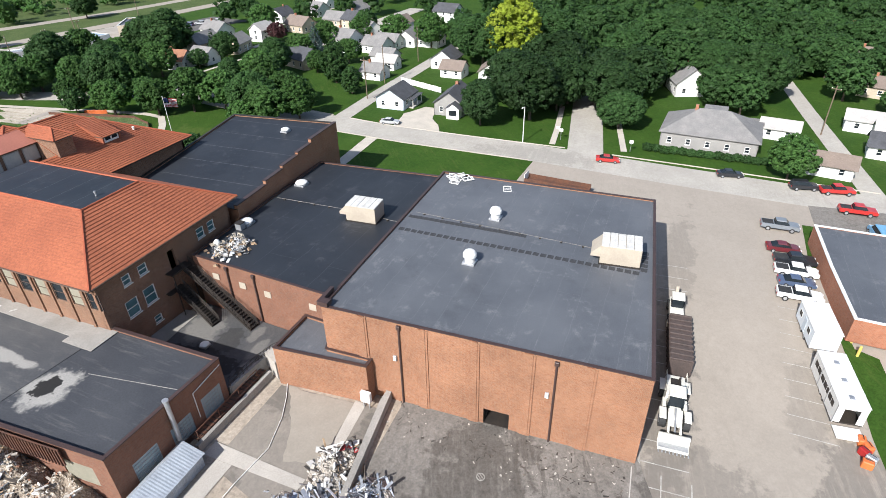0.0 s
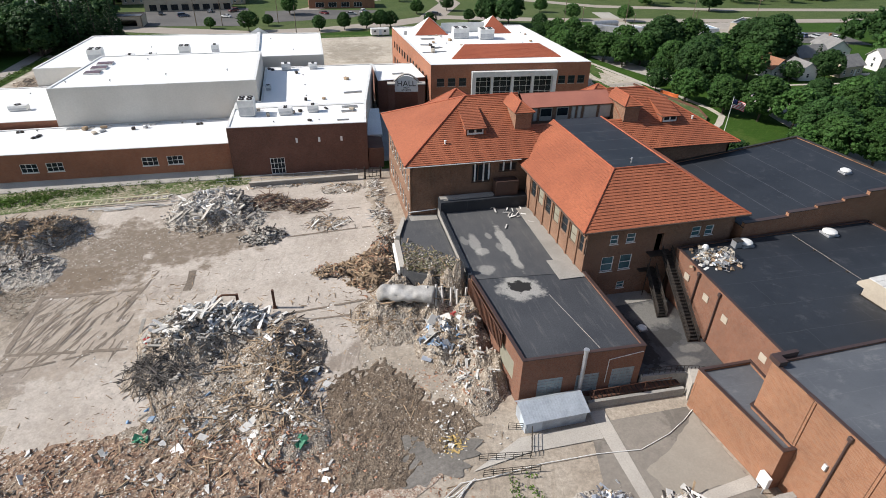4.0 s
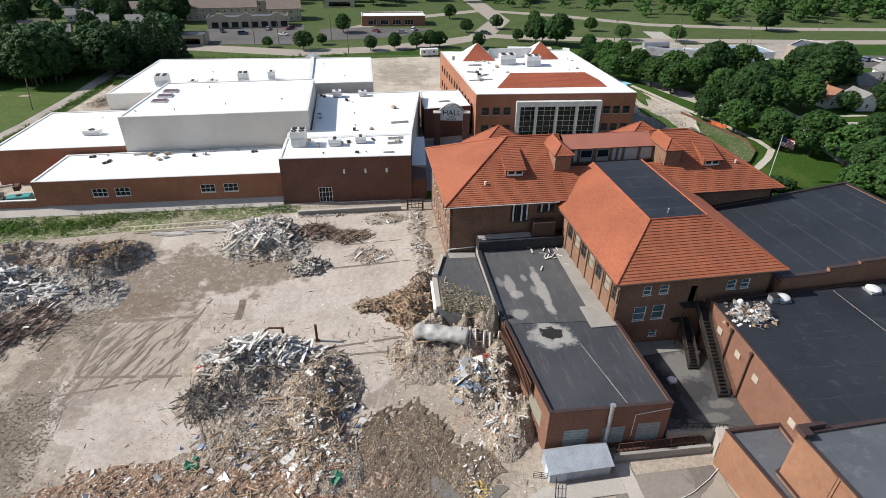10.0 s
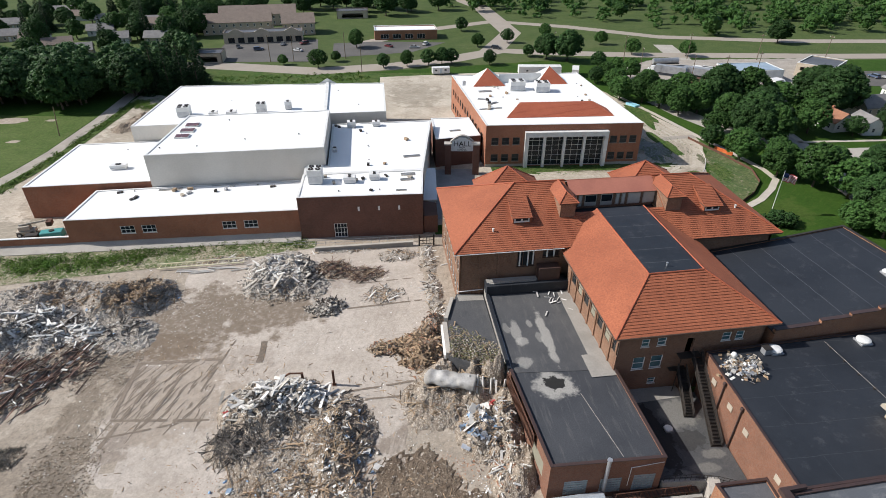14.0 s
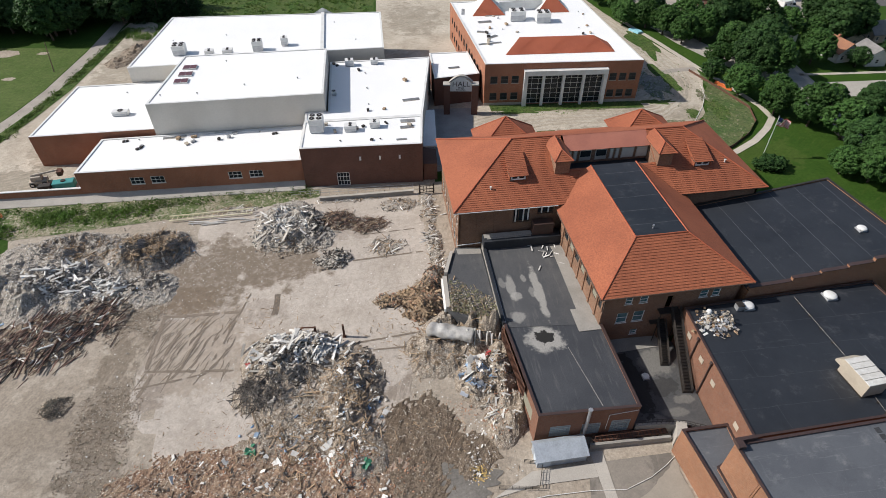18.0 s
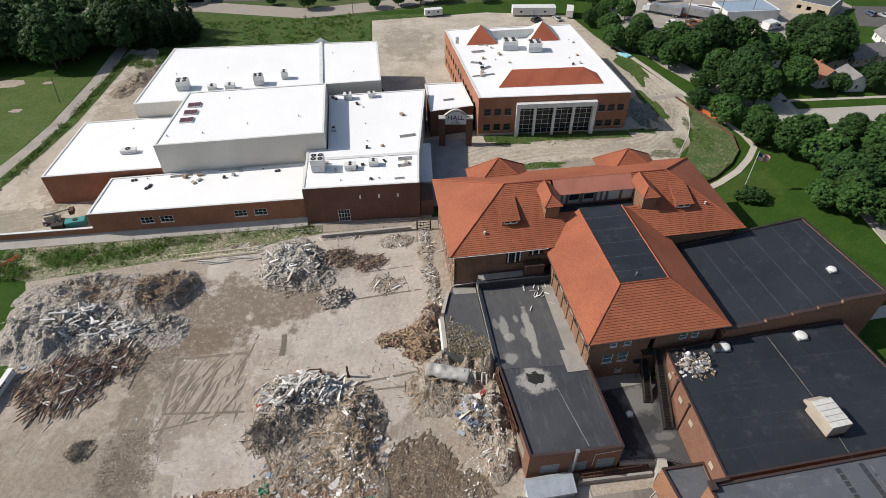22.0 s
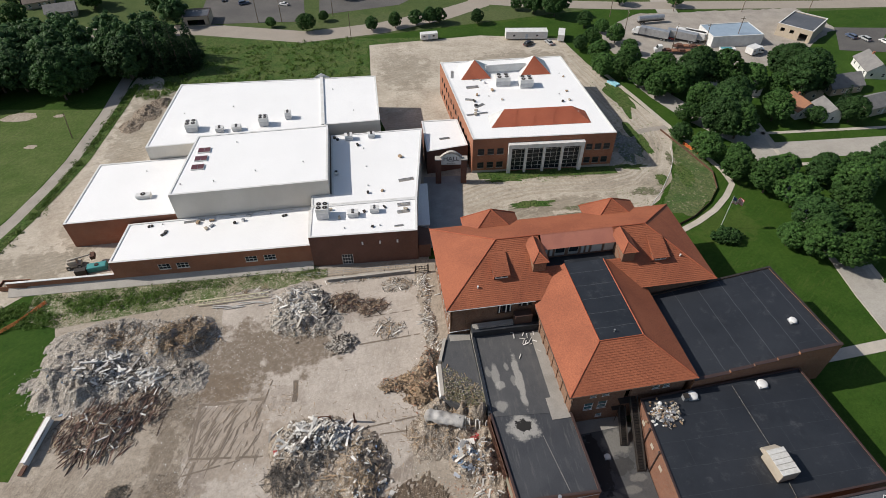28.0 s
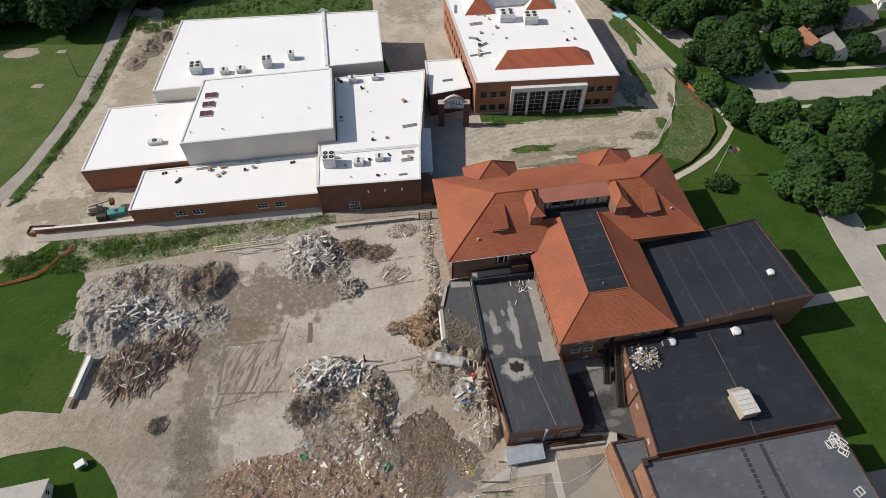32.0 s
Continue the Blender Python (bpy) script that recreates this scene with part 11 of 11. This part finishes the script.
pole(118, 26, 11, "tall timber utility pole by the lane")
pole(145, 27.5, 11, "tall timber utility pole by the lane")
pole(113, -86, 11, "tall timber utility pole by the lane")
pole(-123.9, 121.1, 9, "leaning timber pole by the ball field", False, -1.2)
for x, y in ((-33, 181), (-72, 204), (-62, 203), (-40, 206), (52, 198), (80, 186), (110, 187), (140, 182), (104, 148), (92, 150), (78, 165), (120, 152), (168, 176)):
    pole(x, y, 11, "tall timber utility pole by the road", x > 0)
sl = thing("street_lamp", "pale street lamp with a short arm", "lamp", (86.2, -25.0, 0), 180)
part("column", bar(bmesh.new(), (0, 0, 0), (0, 0, 8.0), 0.12, 8, 0.08), M["white_metal"], sl)
part("arm", bar(bmesh.new(), (0, 0, 7.9), (1.6, 0, 8.3), 0.06, 6), M["white_metal"], sl)
part("lamp_head", boxed(1.3, 2.1, -0.15, 0.15, 8.2, 8.4, 0.04), M["white_metal"], sl)
for x, y in ((88.4, -47.8), (90.5, -32.5), (91.8, -31.5)):
    s = thing("road_sign", "small white road sign on a post", "sign", (x, y, 0), 90)
    part("post", bar(bmesh.new(), (0, 0, 0), (0, 0, 2.6), 0.04, 6), M["galv"], s)
    part("panel", boxed(-0.4, 0.4, -0.06, -0.04, 1.9, 2.6), M["white_paint"], s)
fp = thing("flagpole", "white flagpole with a striped flag on the lawn", "flagpole", (58.6, 48.8, 0))
part("mast", bar(bmesh.new(), (0, 0, 0), (0, 0, 10.6), 0.09, 10, 0.05), M["white_metal"], fp)
part("ball", lathe(bmesh.new(), [(0.02, 10.6), (0.12, 10.68), (0.12, 10.8), (0.02, 10.88)], 10), M["galv"], fp)
flag = new("flag")
flag.parent = fp
tagged(flag, "striped red and white flag with a blue corner")
fr = mat("flag_red", (0.5, 0.03, 0.04), (0.42, 0.03, 0.04), 0.8, 1, 5, 0.05, 0.05)
fb = mat("flag_blue", (0.03, 0.045, 0.16), (0.03, 0.04, 0.13), 0.8, 1, 5, 0.05, 0.05)


def wave(u):
    return 0.22 * math.sin(u * 3.1) * u


for i in range(13):
    bm = bmesh.new()
    z1, z0 = 10.4 - i * 0.15, 10.4 - (i + 1) * 0.15
    u0 = 1.3 if i < 7 else 0.0
    us = [u0 + (3.3 - u0) * k / 8 for k in range(9)]
    for s in (-0.012, 0.012):
        rows = [[bm.verts.new((u * 0.93, wave(u) + s, z - 0.30 * u)) for u in us] for z in (z0, z1)]
        for k in range(8):
            f = (rows[0][k], rows[0][k + 1], rows[1][k + 1], rows[1][k])
            bm.faces.new(f if s < 0 else f[::-1])
    part("stripe", bm, fr if i % 2 == 0 else M["white_paint"], flag)
bm = bmesh.new()
for s in (-0.012, 0.012):
    us = [1.15 * k / 5 for k in range(6)]
    rows = [[bm.verts.new((u * 0.93, wave(u) + s, z - 0.30 * u)) for u in us] for z in (10.4 - 0.91, 10.4)]
    for k in range(5):
        f = (rows[0][k], rows[0][k + 1], rows[1][k + 1], rows[1][k])
        bm.faces.new(f if s < 0 else f[::-1])
part("canton", bm, fb, flag)
# silt fence along the lawn edge
sf = thing("silt_fence", "low brown silt fence along the dirt edge", "fence")
pts = [(46, 50.6), (54, 54), (61, 59), (66, 64.5), (68.5, 72), (66, 84), (63, 96)]
for a, b in zip(pts, pts[1:]):
    d = Vector((b[0] - a[0], b[1] - a[1])).normalized() * 0.02
    part("panel", prism(bmesh.new(), [(a[0] + d.y, a[1] - d.x), (b[0] + d.y, b[1] - d.x), (b[0] - d.y, b[1] + d.x), (a[0] - d.y, a[1] + d.x)], 0, 0.7), M["rust"], sf)
    part("stake", boxed(a[0] - 0.04, a[0] + 0.04, a[1] - 0.04, a[1] + 0.04, 0, 0.9), M["pole_wood"], sf)
# corner buildings and lamp at the yard entrance
s1 = house(-104.5, -13.2, 4, 12, 7, 2.6, 1.2, M["siding_white"], M["shingle_pale"], "white shed with a pale metal roof", chimney=False, name="shed", category="shed")
kb = thing("lamp_cabinet", "green and white cabinet beside the entrance drive", "cabinet", (-94.2, -6.4, 0), 30)
part("box", boxed(-0.9, 0.9, -0.7, 0.7, 0, 1.4, 0.06), M["white_paint"], kb)
part("door", boxed(-0.7, 0.7, -0.74, -0.7, 0.1, 1.2), mat("green_paint", (0.05, 0.25, 0.1), (0.04, 0.2, 0.08), 0.5, 1, 5, 0.05, 0.05), kb)
dr = thing("drain_grate", "round iron drain grate in the rear yard", "drain", (2.8, -44.4, lie(2.8, -44.4) + 0.09))
part("rim", lathe(bmesh.new(), [(0.45, 0), (0.45, 0.05), (0.36, 0.05), (0.36, 0.02)], 18), M["concrete"], dr)
for i in range(5):
    part("bar", boxed(-0.34, 0.34, -0.3 + i * 0.14, -0.24 + i * 0.14, 0.01, 0.04), M["dark_metal"], dr)


# orange netting fence at the corner of the ball field
sf = thing("safety_fence", "sagging orange plastic netting fence on thin posts", "fence")
run = [(-130, 38.4), (-126.4, 39.0), (-122.9, 39.7), (-119.2, 40.2), (-115.6, 41.0), (-112.6, 43.6), (-110.4, 46.2), (-108.4, 48.8)]
for k, (a, b) in enumerate(zip(run, run[1:])):
    za, zb = lie(*a), lie(*b)
    part("post", bar(bmesh.new(), (*a, za), (*a, za + 1.25), 0.03, 5), M["dark_metal"], sf)
    d = (Vector(b) - Vector(a)).normalized()
    nx, ny = -d.y * 0.012, d.x * 0.012
    bm = bmesh.new()
    for j in range(5):
        lo = 0.1 + 0.21 * j - 0.05 * (k % 3)
        bar(bm, (a[0] + nx, a[1] + ny, za + lo), (b[0] + nx, b[1] + ny, zb + lo), 0.055, 5)
    for j in range(12):
        u = (j + 0.5) / 12
        x, y = a[0] + (b[0] - a[0]) * u, a[1] + (b[1] - a[1]) * u
        bar(bm, (x, y, za + 0.08), (x, y, za + 0.98), 0.03, 4)
    part("netting", bm, orange, sf)
wh = thing("fire_hose", "long pale hose lying along the edge of the dirt", "hose")
run = [(62.1, 86.7), (60.2, 80.5), (56.7, 74.5), (53.6, 70.6), (50.0, 65.9), (46.6, 62.6), (42.8, 58.3)]
for a, b in zip(run, run[1:]):
    part("hose_length", bar(bmesh.new(), (*a, lie(*a) + 0.15), (*b, lie(*b) + 0.15), 0.06, 6), M["white_paint"], wh)


# broken bricks, boards and weeds on the low roof slab
M["dead_weed"] = mat("dead_weed", (0.20, 0.19, 0.10), (0.13, 0.125, 0.062), 0.95, 1, 6, 0.2, 0.3, island=0.5)
dd = thing("roof_debris", "rubble and dead weeds strewn over the low roof slab", "debris")
for nm, mt, n, ln in (("loose_rubble", M["rub_conc"], 420, 0.4), ("brown_scrap", M["mound_dust"], 500, 0.5), ("dead_weed", M["dead_weed"], 700, 0.7), ("loose_board", M["rub_wood"], 110, 1.8), ("scrap_metal", M["rub_dark"], 160, 1.2)):
    u = RNG.uniform(0, 1, n) ** 2.2
    w = RNG.uniform(0, 1, n)
    P = np.stack([-21.4 + 7.2 * w + 0.8 * u, 8.1 - 4.4 * w + (7.5 - 2.5 * w) * u + RNG.normal(0, 0.3, n), 3.42 + 0.9 * (1 - u) ** 2 * RNG.uniform(0, 1, n)], -1)
    Sz = np.stack([RNG.uniform(0.1, ln, n), RNG.uniform(0.03, 0.16, n), RNG.uniform(0.02, 0.08, n)], -1)
    tagged(part(nm, bits(P, Sz, turns(n, 0.35), nm), mt, dd), kind="stuff")
# added dark slab and backing that paint the shaded inside of the gymnasium breach
part("breach_floor", prism(bmesh.new(), [(9.35, -42.45), (9.5, -45.15), (13.5, -45.3), (13.4, -42.3)], -2.2, -1.62), M["dark_metal"], big)
part("breach_back", prism(bmesh.new(), [(12.2, -42.0), (12.3, -45.6), (12.7, -45.6), (12.6, -42.0)], -1.62, 1.4), M["brick_dark"], big)

# ---- plant on the new school roofs ----
def chiller(x, y, z, rz, L, W, H, label, fans=2, legs=True):
    u = thing("rooftop_chiller", label, "air conditioner", (x, y, z), rz, "white rooftop machines")
    b = part("body", boxed(-L / 2, L / 2, -W / 2, W / 2, 0.35, H, 0.04), M["white_metal"], u)
    part("plinth", boxed(-L / 2 + 0.15, L / 2 - 0.15, -W / 2 + 0.1, W / 2 - 0.1, 0, 0.35), M["galv"], u)
    part("louvre_panel", boxed(-L / 2 + 0.15, L / 2 - 0.15, -W / 2 - 0.02, -W / 2, 0.5, H * 0.6), M["galv"], u)
    n = max(1, fans // 2) if fans > 1 else 1
    for i in range(n):
        for s in ((-1, 1) if fans > 1 else (0,)):
            fx, fy = -L / 2 + L * (i + 0.5) / n, s * W * 0.24
            r = min(L / n, W / 2 if fans > 1 else W) * 0.38
            f = part("fan", lathe(bmesh.new(), [(r, H), (r, H + 0.12), (r * 0.85, H + 0.12), (r * 0.85, H + 0.03)], 14, (fx, fy, 0)), M["dark_metal"], u)
            part("grille", lathe(bmesh.new(), [(r * 0.3, H + 0.1), (r * 0.3, H + 0.14)], 10, (fx, fy, 0)), M["galv"], f)
    return u


wu = "white rooftop air machine on a white roof"
for x, y, L, W, H, n in ((-80.2, 100.6, 3.2, 3.0, 2.7, 4), (-72.3, 98.6, 2.2, 1.8, 1.6, 2), (-67.6, 98.6, 2.6, 1.8, 1.6, 2), (-60.0, 100.2, 2.6, 2.4, 2.9, 4), (-53.2, 102.8, 1.8, 1.8, 2.4, 2)):
    chiller(x, y, 11.4, 3, L, W, H, wu, n)
for x, y, L, W, H, n in ((-36.1, 91.8, 2.2, 1.8, 1.8, 2), (-29.6, 92.0, 2.0, 1.6, 1.5, 2), (-40.0, 75.2, 1.2, 1.0, 1.2, 1)):
    chiller(x, y, 9.4, 2, L, W, H, wu, n)
chiller(-43.5, 58.6, 9.45, -3, 3.0, 3.0, 3.4, "tall white rooftop chiller with four fans", 4)
chiller(-36.3, 57.6, 9.45, -3, 2.6, 1.8, 1.6, wu, 2)
chiller(-31.0, 58.4, 9.45, -3, 2.2, 1.6, 1.6, wu, 2)
chiller(-89.8, 75.8, 7.4, 0, 3.6, 1.6, 1.3, "long low white rooftop machine", 1)
for x, y, L, W in ((13.9, 113.4, 4.6, 3.4), (21.0, 111.0, 4.2, 3.4)):
    chiller(x, y, 11.3, -3, L, W, 3.0, "large white chiller on the classroom roof", 4)
M["red_glass"] = mat("dark_red_skylight", (0.10, 0.035, 0.04), (0.14, 0.06, 0.06), 0.25, 1.0, 4, 0.1, 0.05)
for x, y in ((-74.2, 85.4), (-74.5, 81.6), (-74.8, 77.8)):
    s = thing("skylight", "dark red skylight on the white roof", "skylight", (x, y, 13.85), 0, "red skylights")
    part("curb", boxed(-1.6, 1.6, -1.1, 1.1, 0, 0.35), M["white_metal"], s)
    for k in (-0.78, 0.78):
        part("pane", boxed(k - 0.72, k + 0.72, -0.98, 0.98, 0.35, 0.42), M["red_glass"], s)
for x, y, z in ((-32.2, 86.3, 9.4), (-32, 77.6, 9.4), (-32, 69.1, 9.4), (-30.1, 52.9, 9.45), (-38.6, 53.2, 9.45), (-83.6, 65.4, 6.2), (-57.2, 65.4, 6.2), (-91.6, 87.5, 7.4), (-60, 74, 13.85), (-48, 76, 13.85), (-66, 88, 13.85), (-70, 112, 11.4), (-84, 110, 11.4), (-40, 118, 11.4), (-34, 104, 11.4), (-70, 71, 13.85), (-78, 71, 13.85),
                (34, 117, 11.3), (30, 104, 11.3), (8, 106, 11.3), (31.5, 95, 11.3), (28, 122, 11.3)):
    v = thing("vent_pipe", "small dark vent pipe on a white roof", "vent", (x, y, z), 0, "vent pipes on the white roofs")
    part("pipe", lathe(bmesh.new(), [(0.11, 0), (0.11, 0.32)], 8), M["galv"], v)
    part("cap", lathe(bmesh.new(), [(0.17, 0.32), (0.17, 0.4)], 8), M["dark_metal"], v)


def rack(x, y, z, rz, L, W, label="bundle of pipes and lumber lying on the white roof"):
    r = thing("material_stack", label, "stack", (x, y, z), rz, "materials lying on the white roofs")
    for i in range(6):
        part("length", boxed(-L / 2, L / 2, -W / 2 + W * i / 6, -W / 2 + W * i / 6 + W * 0.1, 0.12, 0.2 + 0.1 * (i % 2)), M["galv"] if i % 2 else M["tan_metal"], r)
    for s in (-0.35, 0.35):
        part("bearer", boxed(L * s - 0.08, L * s + 0.08, -W / 2, W / 2, 0, 0.12), M["rub_wood"], r)


for x, y, z, rz, L, W in ((-23.6, 60.0, 9.45, 0, 3.2, 1.4), (-24.0, 57.3, 9.45, 4, 3.0, 1.2), (-21.9, 70.2, 9.4, 6, 4.0, 1.2), (-25.6, 52.2, 9.45, 0, 2.2, 0.6), (-76.0, 65.5, 6.2, 3, 5.0, 0.8), (-64.4, 66.6, 6.2, 2, 6.0, 0.7), (4.0, 112.6, 11.3, 4, 4.0, 1.6), (4.0, 101.0, 11.3, 30, 3.4, 1.2), (1.6, 105.0, 11.3, -20, 2.6, 1.2),
                          (2.4, 96.4, 11.3, 6, 6.5, 0.8), (-1.0, 122.0, 11.3, 80, 5.0, 1.0), (7.5, 117.5, 11.3, 3, 5.0, 0.9), (-8.5, 90.5, 7.65, 5, 3.0, 0.9)):
    rack(x, y, z, rz, L, W)
for x, y, z in ((-86.5, 65.2, 6.2), (-82.8, 61.6, 6.2), (-82.4, 62.4, 6.2), (-53.7, 64.2, 6.2), (-40.2, 93.2, 9.4), (-39.4, 92.2, 9.4)):
    t = thing("tarp_bundle", "small dark bundle lying on the white roof", "bundle", (x, y, z), random.uniform(0, 180))
    part("wrap", boxed(-0.7, 0.6, -0.4, 0.4, 0, 0.45, 0.15), M["dark_metal"], t)
    part("tie", boxed(-0.05, 0.05, -0.42, 0.42, 0, 0.47), M["galv"], t)
# ridge between the two halves of the sports hall roof
part("roof_ridge", prism(bmesh.new(), [(-43.6, 97.4), (-42.6, 97.4), (-43.0, 126.4), (-44.0, 126.4)], 11.4, 11.95), M["white_metal"], gymB)
bm = bmesh.new()
courses(bm, (-46.5, 126.6, 11.5), (-40.5, 126.3, 11.5), (-43.5, 126.5, 13.2), (-43.5, 126.5, 13.2), 3, 0.02)
part("gablet", bm, M["white_metal"], gymB)
# lettering on the entrance panel
def lettering(text, size, at, parent, material):
    cu = bpy.data.curves.new("lettering", "FONT")
    cu.body, cu.size, cu.align_x, cu.extrude = text, size, "CENTER", 0.03
    tmp = bpy.data.objects.new("lettering", cu)
    scene.collection.objects.link(tmp)
    me = bpy.data.meshes.new_from_object(tmp)
    bpy.data.objects.remove(tmp)
    ob = part("lettering", me, material, parent, "dark raised letters")
    ob.matrix_local = pose(*at, 90, 0, 0)
    return ob


lettering("HALL", 1.9, (0, -0.37, 7.75), arch, M["dark_metal"])
lettering("HIGH", 0.6, (0, -0.37, 7.2), arch, M["dark_metal"])
lettering("SCHOOL", 0.6, (0, -0.37, 6.6), arch, M["dark_metal"])

# loose crates, coils and offcuts that the roofers still have about
def crate(x, y, z):
    t = thing("material_crate", "small crate of roofing goods on a white roof", "crate", (x, y, z), random.uniform(0, 180), "roofing goods on the white roofs")
    L, W, H = random.uniform(0.5, 1.3), random.uniform(0.4, 0.8), random.uniform(0.25, 0.7)
    part("box", boxed(-L / 2, L / 2, -W / 2, W / 2, 0.1, H, 0.03), random.choice((M["dark_metal"], M["tan_metal"], M["galv"], M["rub_wood"])), t)
    for s in (-0.3, 0.3):
        part("bearer", boxed(L * s - 0.05, L * s + 0.05, -W / 2, W / 2, 0, 0.1), M["rub_wood"], t)


for x0, x1, y0, y1, z, n in ((1, 12, 94, 120, 11.45, 9), (26, 36, 98, 126, 11.45, 5), (-44, -23, 52.5, 61, 9.6, 7), (-38, -20, 66, 90, 9.55, 4), (-86, -60, 62, 67, 6.35, 7)):
    for i in range(n):
        crate(random.uniform(x0, x1), random.uniform(y0, y1), z)
